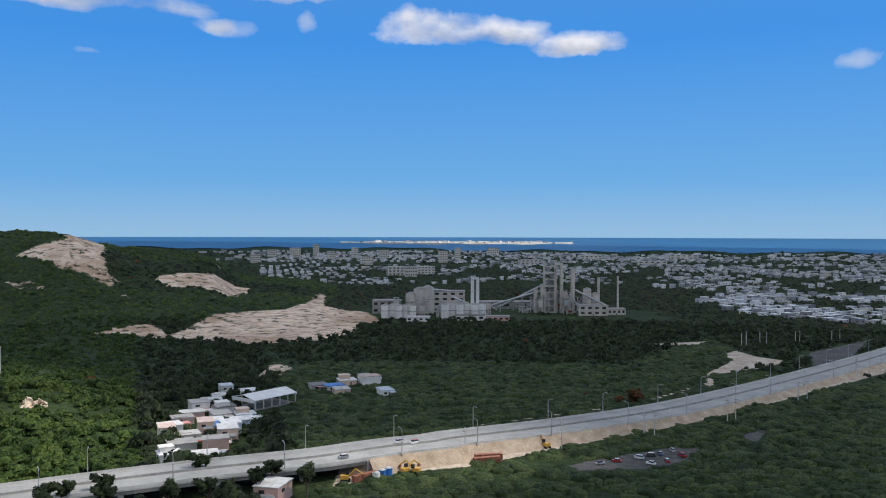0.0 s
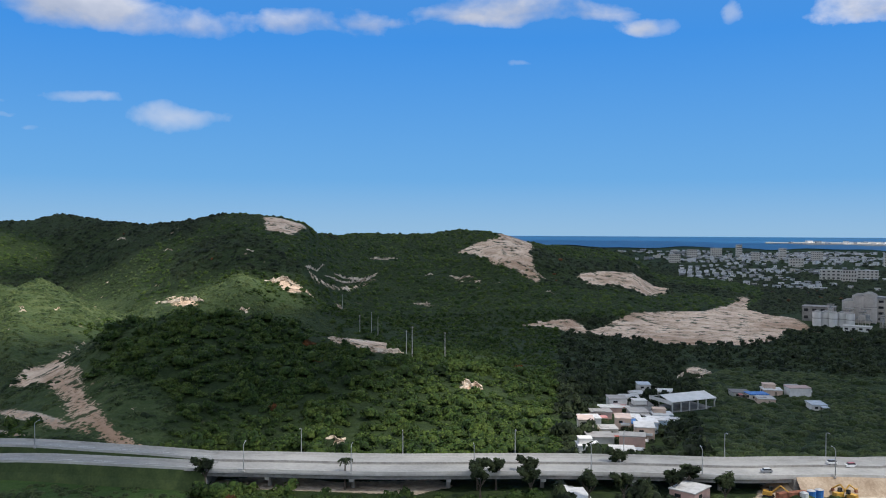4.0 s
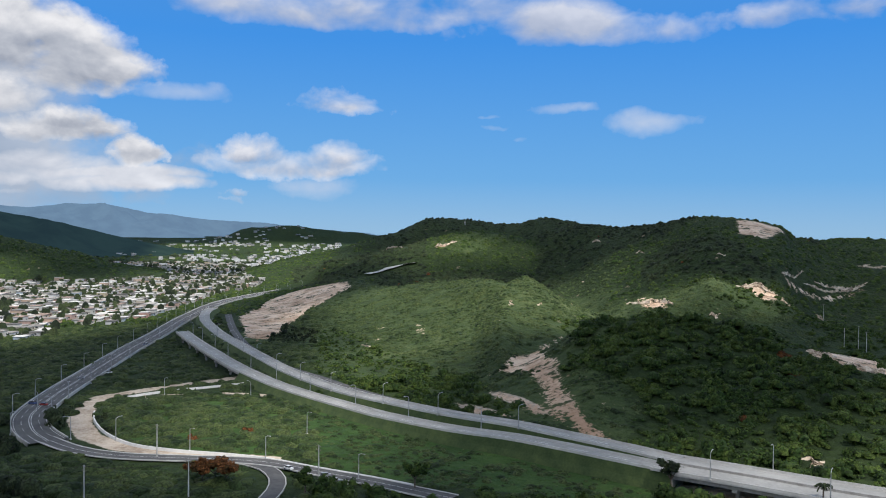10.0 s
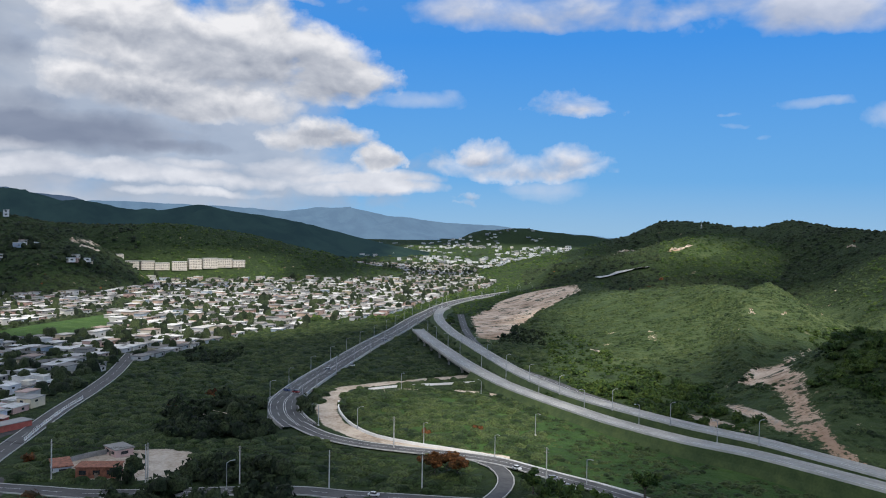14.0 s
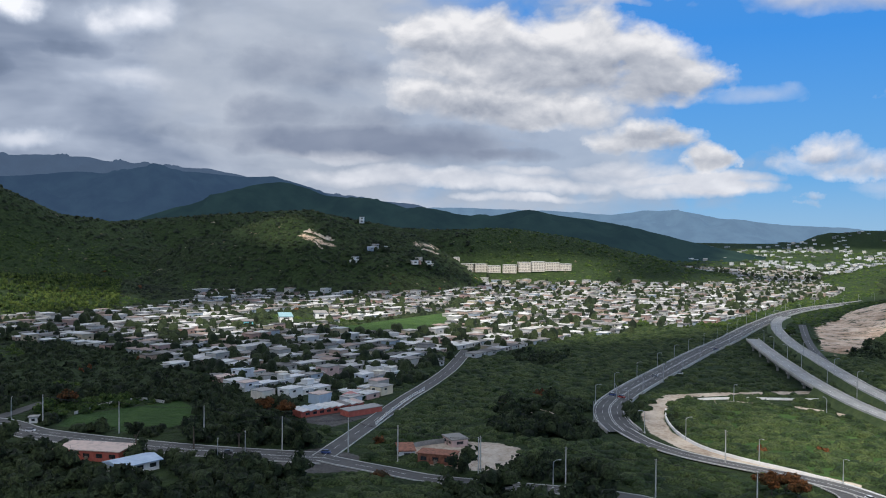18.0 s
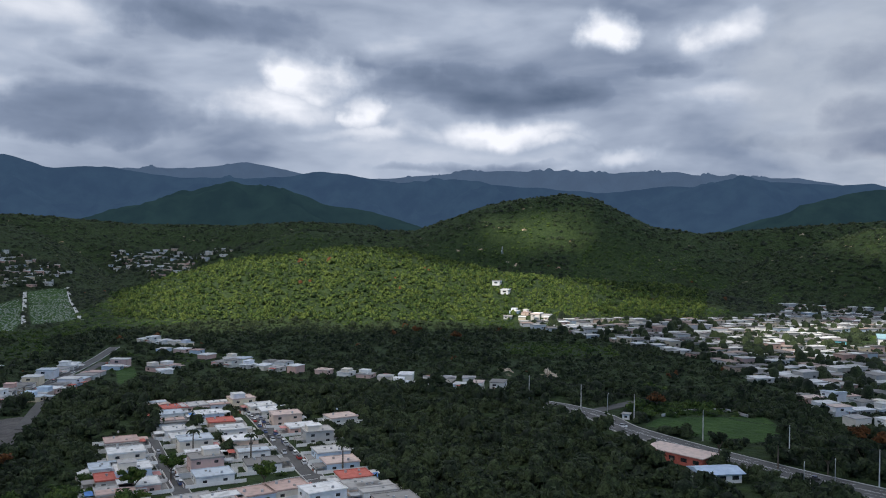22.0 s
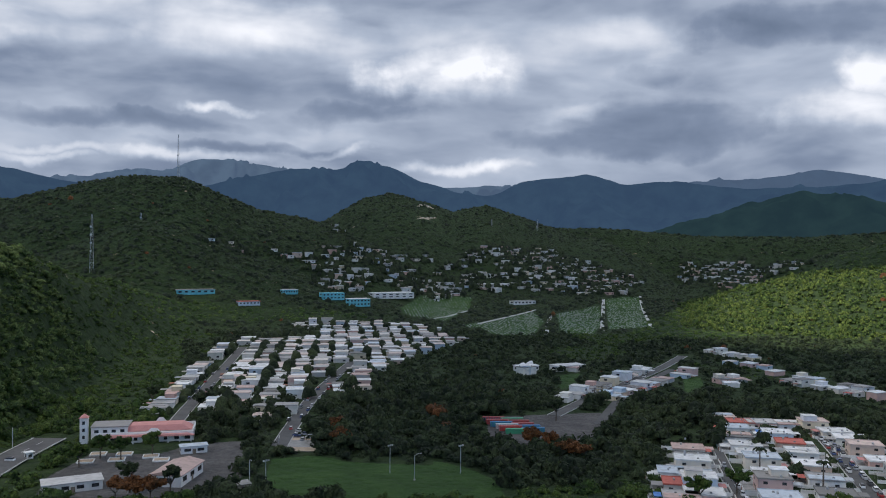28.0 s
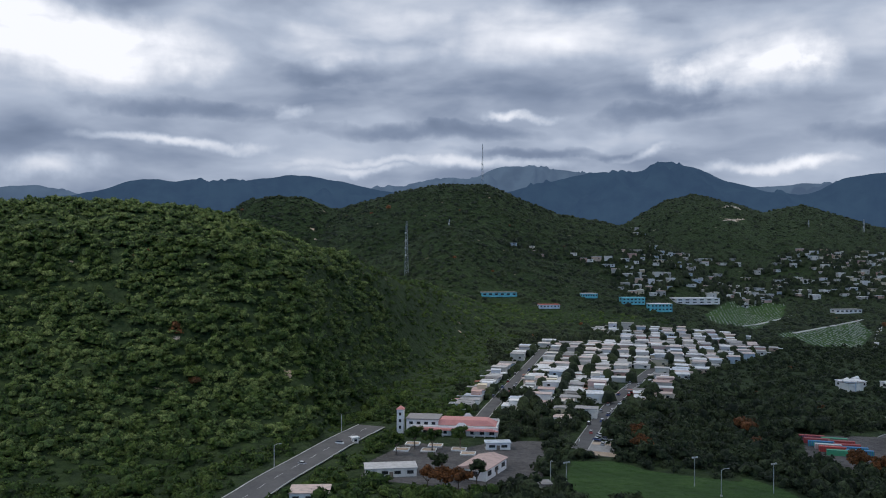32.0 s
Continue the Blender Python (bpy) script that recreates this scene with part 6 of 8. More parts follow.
village += scatter_town([(-396, -1694), (-504, -1624), (-597, -1553), (-459, -1411), (-350, -1496)], 15.0, 20, 0.5, 16, 3.2, (8, 14))
village += scatter_town([(17, -1476), (-26, -1780), (-48, -1715), (-2, -1442)], 16.0, 35, 0.22, 11)
village += scatter_town([(-22, -1456), (-184, -1682), (-191, -1641), (-40, -1407)], 18.0, 35, 0.14, 12)
village += scatter_town([(-1387, -302), (-1405, -265), (-1378, -265), (-1364, -295)], 12.0, 0, 0.9, 13) + scatter_town([(-1329, -321), (-1330, -297), (-1316, -298), (-1315, -316)], 11.0, 0, 0.9, 14) + scatter_town([(-1339, -220), (-1401, -183), (-1365, -182), (-1327, -215)], 12.0, 0, 0.8, 15)
for vx, vy, *_ in village:
    for _ in range(8):
        TOWN_TREES.append((vx + rng.uniform(-16, 16), vy + rng.uniform(-16, 16)))
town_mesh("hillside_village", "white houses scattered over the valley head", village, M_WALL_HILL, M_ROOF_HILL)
# plain of towns towards the sea and up the valley
C1 = [(-math.sin(radians(a)) * r, math.cos(radians(a)) * r) for a, r in ((-30, 1350), (-18, 1500), (-8, 1700), (2, 1600), (9, 1500), (12, 1800), (13, 3300), (0, 3300), (-30, 3000))]
city = scatter_town(C1, 18.0, 12, 0.32, 21, 3.6, (6, 11))
C2 = [(-math.sin(radians(a)) * r, math.cos(radians(a)) * r) for a, r in ((-31, 1000), (-20, 1080), (-17, 1250), (-19, 1450), (-31, 1500))]
city += scatter_town(C2, 15.0, 30, 0.55, 22)
C3 = [(-math.sin(radians(a)) * r, math.cos(radians(a)) * r) for a, r in ((15, 2600), (17, 3300), (-30, 3330), (-30, 3000))]
city += scatter_town(C3, 30.0, 0, 0.42, 23, 4.5, (8, 22))
port = [(x, y, 10 * k, 16 + k % 3 * 8, 14, 7 + k % 4 * 2) for k in range(26) for x, y in [(-math.sin(radians(-7.5 + k * 0.52)) * (4090 + k % 3 * 40), math.cos(radians(-7.5 + k * 0.52)) * (4090 + k % 3 * 40))]]
town_mesh("city", "wide town of white houses and blocks on the coastal plain", city, M_CITY, M_CITY)
town_mesh("port_sheds", "pale sheds and tanks of a port on the spit", port, M_CITY, M_CITY)
C4 = [(-math.sin(radians(a)) * r, math.cos(radians(a)) * r) for a, r in ((63.5, 2300), (70, 1750), (80, 1800), (83, 2600), (80, 3900), (66, 3900))]
valley_town = scatter_town(C4, 30.0, 70, 0.2, 24, 4.0, (9, 16))
for belt, gap, keep, seed in (
    (((67.5, 3690), (69.0, 3700), (71.3, 3720), (71.3, 3900), (69.0, 3900), (67.5, 3900)), 22.0, 0.5, 25),
    (((66.2, 2450), (72.4, 2400), (72.6, 2640), (66.4, 2700)), 24.0, 0.5, 26),
    (((73.2, 2480), (77.2, 2440), (77.4, 2620), (73.2, 2680)), 24.0, 0.45, 27),
    (((70.8, 3500), (74.5, 3480), (74.5, 3800), (71.2, 3850)), 26.0, 0.35, 28),
):
    valley_town += scatter_town([(-math.sin(radians(a)) * r, math.cos(radians(a)) * r) for a, r in belt], gap, 70 + seed, keep * 0.7, seed, 3.6, (7, 17))
loose = random.Random(29)
valley_town = [(x + loose.uniform(-16, 16), y + loose.uniform(-16, 16), turn, w, d, h) for x, y, turn, w, d, h in valley_town]
town_mesh("valley_town", "pale town in the far valley", valley_town, M_CITY, M_CITY)

# ---- lamps, poles and wires ----
def lamp_kit(arm=2.6, tall=10.5, double=False):
    ob = tagged(new("street_lamp"), "tall galvanised street lamp with a curved arm", "lamp", "street lamps")
    part("pole", tube("pole", M_STEEL, 0.22, 0.14, -0.3, tall, (0, 0), 8), ob)
    part("base", boxes("base", M_CONCRETE, ((0.8, 0.8, 0.7), (0, 0, -0.2))), ob)
    for s in ((-1, 1) if double else (1,)):
        part("arm", beams("arm", M_STEEL, ((0, 0, tall - 0.2), (s * arm * 0.5, 0, tall + 0.55), 0.16), ((s * arm * 0.5, 0, tall + 0.55), (s * arm, 0, tall + 0.65), 0.14)), ob)
        part("lamp_head", boxes("lamp_head", M_STEEL, ((1.0, 0.4, 0.22), (s * (arm + 0.3), 0, tall + 0.5), 0.8)), ob, "grey lamp head")
    return ob


LAMP = lamp_kit()
lamp_used = False


def lamp_at(x, y, turn, z=None):
    global lamp_used
    m = pose(x, y, ground_z(x, y) if z is None else z, 0, 0, turn)
    if lamp_used:
        return copy_thing(LAMP, m)
    lamp_used = True
    LAMP.matrix_basis = m
    return LAMP


def lamps_along(path, off, step, z, first=2):
    p = np.asarray(path)
    d = np.concatenate([[0], np.cumsum(np.hypot(*np.diff(p, axis=0).T))])
    t = np.gradient(p, axis=0)
    for s in np.arange(first * step / 4, d[-1], step):
        i = int(np.searchsorted(d, s))
        i = min(i, len(p) - 1)
        n = np.array([-t[i][1], t[i][0]]) / np.linalg.norm(t[i])
        q = p[i] + n * off
        face = math.degrees(math.atan2(-n[1] * off, -n[0] * off))
        lamp_at(q[0], q[1], face, float(np.broadcast_to(z, len(p))[i]))


lamps_along(deck_path, -13.4, 44, deck_z)
lamps_along(deck_path, 13.4, 44, deck_z, 3)
lamps_along(far_path[6:], 5.6, 46, far_z[6:])
lamps_along(near_path[6:], -5.6, 46, near_z[6:], 3)
lamps_along(main_path, -10.0, 48, 0.3)
lamps_along(main_path, 10.0, 52, 0.3, 3)
for x, y in [(-413, 68), (-376, 93), (-347, 118), (-302, 141), (-383, 151), (-496, 42), (-327, 3.9), (-509, 111), (-474, 152)] + [(-337, -136), (-356, -131), (-404, -275)] + [(152, -419), (158, -348)] + [(35, -350), (-33, -352)]:
    lamp_at(x, y, rng.choice((20, 110, 200)))


def utility_pole(x, y, tall, turn, arms=2):
    ob = thing("utility_pole", x, y, turn, "slim pale concrete utility pole with crossarms", "pole", "utility poles")
    part("shaft", tube("shaft", M_POLE, 0.3, 0.19, -0.4, tall, (0, 0), 8), ob)
    for k in range(arms):
        part("crossarm", beams("crossarm", M_WOOD, ((-1.2, 0, tall - 0.6 - k * 1.4), (1.2, 0, tall - 0.6 - k * 1.4), 0.16)), ob)
        for s in (-1.05, 0, 1.05):
            part("insulator", tube("insulator", M_CONCRETE_DARK, 0.09, 0.06, tall - 0.55 - k * 1.4, tall - 0.25 - k * 1.4, (s, 0), 6), ob)
    return ob


AVENUE_POLES = [(-399, -329), (-399, -290), (-394, -251), (-384, -205), (-382, -161), (-365, -117), (-367, -87), (-353, -62), (-341, -26.3)]
POLES = [(p, 15.5) for p in AVENUE_POLES] + [(p, 15.0) for p in [(-359, -63), (-345, -25.8), (-333, 8.9), (-320, 42), (-309, 76), (-372, 78), (-307, 126)]] + [(p, 13.0) for p in [(10.1, 374), (55, 385), (98, 406), (103, 406), (149, 437), (154, 439), (208, 489), (215, 493), (287, 580), (301, 590), (349, 751), (362, 763)]] + [(p, 13.0) for p in [(261, 731), (268, 739), (280, 739), (286, 739), (313, 743), (317, 743)]]
for (x, y), tall in POLES:
    utility_pole(x, y, tall, 25)
for (x, y) in [(-267, 453), (-264, 455), (-424, 636), (-416, 643), (-409, 643), (-543, 779), (-256, 484)]:
    utility_pole(x, y, 20.0 if (x + y) % 2 else 17.0, 60, 1)


def wires(name, points, tall, label):
    """Three wires that sag from pole to pole."""
    ob = tagged(new(name), label, "cable")
    for off in (-1.05, 0.0, 1.05):
        cu = bpy.data.curves.new("wire", "CURVE")
        cu.dimensions, cu.bevel_depth = "3D", 0.035
        for (x0, y0), (x1, y1) in zip(points[:-1], points[1:]):
            sp = cu.splines.new("POLY")
            sp.points.add(8)
            for k in range(9):
                u = k / 8
                sp.points[k].co = (x0 + (x1 - x0) * u + off * 0.9, y0 + (y1 - y0) * u + off * 0.45, tall - 0.3 - 1.6 * 4 * u * (1 - u), 1)
        cu.materials.append(M_TYRE)
        part("wire", cu, ob)


wires("power_line", AVENUE_POLES, 15.5, "dark power line sagging along the avenue poles")
wires("power_line", [(-333, 8.9), (-320, 42), (-309, 76)], 15.0, "thin power line over the local road")


def lattice_mast(x, y, tall, wide, label, dishes=0):
    ob = thing("radio_mast", x, y, 15, label, "mast", "radio masts")
    legs = [(-wide, -wide), (wide, -wide), (wide, wide), (-wide, wide)]
    for a, b in legs:
        part("leg", beams("leg", M_STEEL, ((a, b, -1), (a * 0.25, b * 0.25, tall), 0.32)), ob)
    steps = int(tall / 6)
    for k in range(steps):
        z0, z1 = tall * k / steps, tall * (k + 1) / steps
        s0, s1 = 1 - 0.75 * z0 / tall, 1 - 0.75 * z1 / tall
        bars = []
        for i in range(4):
            a, b = legs[i], legs[(i + 1) % 4]
            bars.append(((a[0] * s0, a[1] * s0, z0), (b[0] * s1, b[1] * s1, z1), 0.16))
            bars.append(((a[0] * s1, a[1] * s1, z1), (b[0] * s1, b[1] * s1, z1), 0.14))
        part("bracing", beams("bracing", M_STEEL, *bars), ob)
    for k in range(dishes):
        part("antenna", boxes("antenna", M_WHITE, ((2.2, 0.5, 2.4), (wide * 0.5, -wide * 0.6, tall * (0.35 + 0.14 * k)))), ob, "white antenna panel")
    return ob


for (x, y), tall, wide, dishes in (([(304, -1092)][0], 72, 2.6, 4), ([(267, -1456)][0], 72, 1.6, 2), ([(273, -1217)][0], 12, 1.2, 1), ([(-793, -1226)][0], 26, 1.6, 1), ([(-828, -1231)][0], 18, 1.2, 0), ([(-444, -1839)][0], 26, 1.3, 1), ([(-1109, -979)][0], 14, 1.5, 1), ([(-1426, 895)][0], 14, 1.0, 1), ([(-328, -1774)][0], 14, 1.2, 0)):
    lattice_mast(x, y, tall, wide, "steel lattice radio mast on the hill", dishes)


# ---- vehicles ----
def car_kit(van=False):
    ob = tagged(new("car"), "painted saloon car with dark windows" if not van else "light van with dark glass", "car", "parked and passing cars")
    h = 0.95 if not van else 1.15
    part("body", boxes("body", M_CAR, ((4.3, 1.75, h - 0.3), (0, 0, 0.3), 0.97)), ob)
    cabin = part("cabin", boxes("cabin", M_GLASS, ((2.5 if not van else 3.3, 1.6, 0.6), (-0.2, 0, h), 0.8)), ob, "dark glazed cabin")
    part("car_roof", boxes("car_roof", M_CAR, ((1.9 if not van else 2.6, 1.3, 0.06), (-0.2, 0, h + 0.58))), cabin)
    for sx in (-1.35, 1.35):
        for sy in (-0.8, 0.8):
            v, side, cap = tube_arrays(0.32, 0.32, -0.1, 0.1, (0, 0), 10)
            wheel = tube("wheel", M_TYRE, 0.32, 0.32, -0.1, 0.1, (0, 0), 10)
            part("wheel", wheel, ob, m=pose(sx, sy, 0.32, 90, 0, 0))
    return ob


CARS = [car_kit(), car_kit(True)]
car_first = [True, True]


def car_at(x, y, turn, z=0.36, kind=0):
    m = pose(x, y, z, 0, 0, turn)
    if car_first[kind]:
        car_first[kind] = False
        CARS[kind].matrix_basis = m
        return CARS[kind]
    return copy_thing(CARS[kind], m)


for pts, z in (([(-508, 46), (-514, 41), (-599, 94), (-730, 144), (-585, 75)], 1.08), ([(-327, 121), (-302, 131), (-297, 132), (-310, 130)], 0.98), ([(-307, 57)], 0.36), ([(-362, -96), (-356, -139), (-379, -248)], 0.36), ([(148, -356), (145, -397)], 0.4)):
    for x, y in pts:
        car_at(x, y, heading((x, y), (0, 0)) + rng.uniform(-30, 30) + 70, z, rng.randrange(2))
for a, b, n in (*[(*[(-252, -403), (-211, -296)], 13), (*[(-251, -411), (-215, -318)], 9)], (*[(-175, -362), (-158, -305)], 6), (*[(84, -676), (84, -506)], 10), (*[(92, -682), (92, -510)], 8), (*[(-4.4, -636), (22.3, -464)], 12), (*[(1.5, -647), (26.9, -470)], 10), (*[(-148, -505), (-236, -617)], 8)):
    for k in range(n):
        if rng.random() < 0.8:
            u = (k + rng.uniform(0.2, 0.8)) / n
            car_at(a[0] + (b[0] - a[0]) * u, a[1] + (b[1] - a[1]) * u, heading(a, b) + rng.choice((0, 180)) + rng.uniform(-4, 4), 0.36, rng.randrange(2))
for x, y in [(23.9, -454), (20.1, -438), (19.1, -447), (15.9, -440), (13.3, -433), (16.8, -428)] + [(68, 360), (76, 364), (87, 369), (93, 373), (98, 376), (105, 381), (107, 373), (98, 364), (90, 360)]:
    car_at(x, y, rng.uniform(0, 180), 0.05, rng.randrange(2))
for x, y in [(-41, 345)] + [(-19.6, 373), (-12.6, 372)]:
    car_at(x, y, heading(DECK[5], DECK[8]), float(deck_z[nearest(deck_path, (x, y))]) + 0.1, 1)


# ---- single buildings ----
def block(name, label, category, x, y, turn, w, d, h, wall, roof, floors=1, bays=4, eave=0.5, pitch=0.0, z=None, group=""):
    """A building with its own walls, roof, windows on all sides and a door."""
    ob = thing(name, x, y, turn, label, category, group, z)
    part("wall", boxes("wall", wall, ((w, d, h + 1), (0, 0, -1))), ob)
    if pitch:
        v = np.array([(-w / 2 - eave, -d / 2 - eave, h), (w / 2 + eave, -d / 2 - eave, h), (w / 2 + eave, d / 2 + eave, h), (-w / 2 - eave, d / 2 + eave, h), (-w / 2 - eave, 0, h + pitch), (w / 2 + eave, 0, h + pitch), (-w / 2 - eave, -d / 2 - eave, h - 0.3), (w / 2 + eave, -d / 2 - eave, h - 0.3), (w / 2 + eave, d / 2 + eave, h - 0.3), (-w / 2 - eave, d / 2 + eave, h - 0.3)])
        f = [(0, 1, 5, 4), (2, 3, 4, 5), (3, 0, 4), (1, 2, 5), (6, 7, 1, 0), (7, 8, 2, 1), (8, 9, 3, 2), (9, 6, 0, 3), (9, 8, 7, 6)]
        me = bpy.data.meshes.new("roof")
        me.from_pydata(v.tolist(), [], f)
        me.materials.append(roof)
        part("roof", me, ob)
    else:
        part("roof", boxes("roof", roof, ((w + 2 * eave, d + 2 * eave, 0.4), (0, 0, h))), ob)
    fh = h / floors
    for fl in range(floors):
        for k in range(bays):
            px = (k + 0.5) / bays * w - w / 2
            for s in (-1, 1):
                part("window", boxes("window", M_GLASS, ((w / bays * 0.5, 0.12, fh * 0.4), (px, s * (d / 2 + 0.02), fl * fh + fh * 0.35))), ob)
        for s in (-1, 1):
            part("window", boxes("window", M_GLASS, ((0.12, d * 0.4, fh * 0.4), (s * (w / 2 + 0.02), 0, fl * fh + fh * 0.35))), ob)
    part("door", boxes("door", M_WOOD, ((1.6, 0.2, 2.2), (0, -d / 2 - 0.06, 0))), ob)
    take_disc(x, y, max(w, d) * 0.6)
    return ob


# hall with a salmon roof and a bell tower
hx, hy = [(96, -432)][0]
hall_turn = heading(*[(116, -422), (76, -426)])
hall = thing("parish_hall", hx, hy, hall_turn, "white hall with salmon roof, arched porch and slim tower", "hall")
part("wall", boxes("wall", M_WHITE, ((46, 15, 5.2), (2, 6, -0.3))), hall)
part("main_roof", boxes("main_roof", M_PINK, ((34, 13, 2.6), (7, 6.5, 5.2), 0.72)), hall, "salmon hipped roof")
part("porch_roof", boxes("porch_roof", M_PINK, ((47, 3.6, 0.9), (2, -2.6, 3.2), 0.86)), hall, "salmon tiled porch roof")
part("upper_block", boxes("upper_block", M_WHITE, ((17, 14, 8.0), (-15, 7, -0.2))), hall)
part("flat_roof", boxes("flat_roof", M_ROOF, ((18, 15, 0.4), (-15, 7, 7.8))), hall)
part("parapet", boxes("parapet", M_WHITE, ((36, 0.5, 1.4), (7, 13.5, 5.2)), ((0.5, 14, 1.0), (25, 6, 5.2))), hall)
part("gable", boxes("gable", M_WHITE, ((8, 0.6, 2.4), (6, -0.6, 4.4), 0.35)), hall)
part("gable", boxes("gable", M_WHITE, ((7, 0.6, 3.0), (8, 13.4, 6.2), 0.3)), hall)
tower = part("tower", boxes("tower", M_WHITE, ((3.6, 3.6, 13.0), (-27, 2, -0.3))), hall, "slim white tower")
part("tower_roof", boxes("tower_roof", M_PINK, ((4.4, 4.4, 1.8), (-27, 2, 12.7), 0.1)), tower, "small salmon tower roof")
for z in (2.5, 6.0, 9.5):
    part("opening", boxes("opening", M_GLASS, ((1.2, 0.2, 1.6), (-27, 0.15, z))), tower)
for k in range(9):
    part("porch_post", boxes("porch_post", M_WHITE, ((0.5, 0.5, 3.5), (-20 + k * 5.5, -4.0, -0.2))), hall)
    part("window", boxes("window", M_GLASS, ((2.6, 0.15, 1.7), (-18 + k * 5.0, -1.54, 1.0))), hall)
for k in range(4):
    part("window", boxes("window", M_GLASS, ((2.0, 0.15, 1.4), (-21 + k * 4, -0.03, 5.2))), hall)
part("doorway", boxes("doorway", M_GLASS, ((2.4, 0.3, 3.0), (6, -0.8, 0))), hall)
take_disc(hx, hy, 27)

bx_, by_ = [(66, -363)][0]
block("storehouse", "white storehouse with a shallow pitched roof", "shed", bx_, by_, hall_turn + 72, 24, 13, 5.0, M_WHITE, M_ROOF, 1, 3, 0.6, 1.6)
block("annex", "small white annex with a canopy", "shed", *[(67, -409)][0], hall_turn + 10, 12, 6, 3.2, M_WHITE, M_ROOF, 1, 2)
block("guard_house", "single-storey grey building with a stepped roof", "building", *[(105, -352)][0], hall_turn + 15, 22, 10, 3.6, M_WALL, M_ROOF, 1, 4)
block("kiosk", "small grey changing room by the field", "hut", *[(39, -343)][0], 20, 9, 6, 3, M_WALL, M_CONCRETE_DARK, 1, 2)
block("bus_stop", "small white kiosk beside the road", "kiosk", *[(139, -403)][0], 40, 3.0, 2.4, 2.8, M_WHITE, M_WHITE, 1, 1)
block("shop", "white flat-roofed shop by the road", "shop", *[(125, -309)][0], hall_turn + 10, 15, 11, 4, M_WHITE, M_ROOF, 1, 3)
# planters in the forecourt
for x, y in [(112, -395), (110, -408), (99, -397), (98, -407), (85, -402), (79, -395)]:
    planter = thing("planter", x, y, hall_turn, "raised bed with a white rim and a small tree", "planter", "forecourt planters")
    part("rim", boxes("rim", M_WHITE, ((7, 0.4, 0.6), (0, -3, 0)), ((7, 0.4, 0.6), (0, 3, 0)), ((0.4, 6, 0.6), (-3.4, 0, 0)), ((0.4, 6, 0.6), (3.4, 0, 0))), planter)
    part("soil", boxes("soil", M_EARTH, ((6.4, 5.6, 0.4), (0, 0, 0))), planter)

# playing court
cx_, cy_ = [(17.9, -421)][0]
court = thing("ball_court", cx_, cy_, heading(*[(26.6, -406), (8.7, -404)]), "worn concrete ball court with two hoops", "court")
part("slab", boxes("slab", M_CONCRETE_DARK, ((22, 14, 0.15), (0, 0, 0.05))), court)
for s in (-1, 1):
    hoop = part("hoop_post", beams("hoop_post", M_STEEL, ((s * 10.4, 0, 0), (s * 10.4, 0, 3.0), 0.2)), court)
    part("backboard", boxes("backboard", M_WHITE, ((0.1, 1.8, 1.1), (s * 10.1, 0, 2.8))), hoop)
    part("court_line", boxes("court_line", M_PAINT, ((0.12, 10, 0.02), (s * 9.5, 0, 0.21))), court)

# school with saw-tooth roofs
sx_, sy_ = [(-447, -117)][0]
st = heading(*[(-439, -131), (-468, -104)])
school = thing("school", sx_, sy_, st, "low red-walled school under a row of white slab roofs", "school")
part("wall", boxes("wall", M_TILE_RED, ((40, 9, 3.6), (0, 0, -0.2)), ((22, 8, 3.4), (12, -14, -0.2))), school, "dark red painted wall")
for k in range(9):
    me = boxes("roof_slab", M_ROOF, ((3.9, 12, 0.3), (0, 0, 0)))
    part("roof_slab", me, school, m=pose(-17.6 + k * 4.4, 0, 3.7, 0, -12, 0))
part("flat_roof", boxes("flat_roof", M_ROOF, ((23, 9, 0.3), (12, -14, 3.2))), school)
for k in range(8):
    part("window", boxes("window", M_GLASS, ((2.4, 0.1, 1.3), (-16 + k * 4.4, -4.55, 1.2))), school)
take_disc(sx_, sy_, 24)
gz_ = [(-482, -113)][0]
gazebo = thing("gazebo", *gz_, 0, "small round shelter with a red roof", "shelter")
part("roof", tube("roof", M_PINK, 5.0, 0.4, 3.0, 5.0, (0, 0), 10), gazebo)
for k in range(6):
    part("post", beams("post", M_WHITE, ((4 * math.cos(k), 4 * math.sin(k), 0), (4 * math.cos(k), 4 * math.sin(k), 3.1), 0.25)), gazebo)
# white fence along the entry street
fence_path = smooth_path([(-415, -88), (-443, -86), (-482, -82), (-511, -77)], 3.0)
fence = tagged(new("fence"), "white picket fence on a low wall beside the street", "fence")
fence_path = fence_path + np.array([-4.0, 3.0])
part("low_wall", sweep("low_wall", M_WHITE, fence_path, 0.0, [(-0.15, 0), (-0.15, 0.9), (0.15, 0.9), (0.15, 0)], True), fence)
part("rail", sweep("rail", M_WHITE, fence_path, 1.9, [(-0.06, 0), (-0.06, 0.12), (0.06, 0.12), (0.06, 0)], True), fence)
for x, y in fence_path:
    part("post", boxes("post", M_WHITE, ((0.4, 0.4, 2.2), (0, 0, 0))), fence, m=pose(x, y, 0))

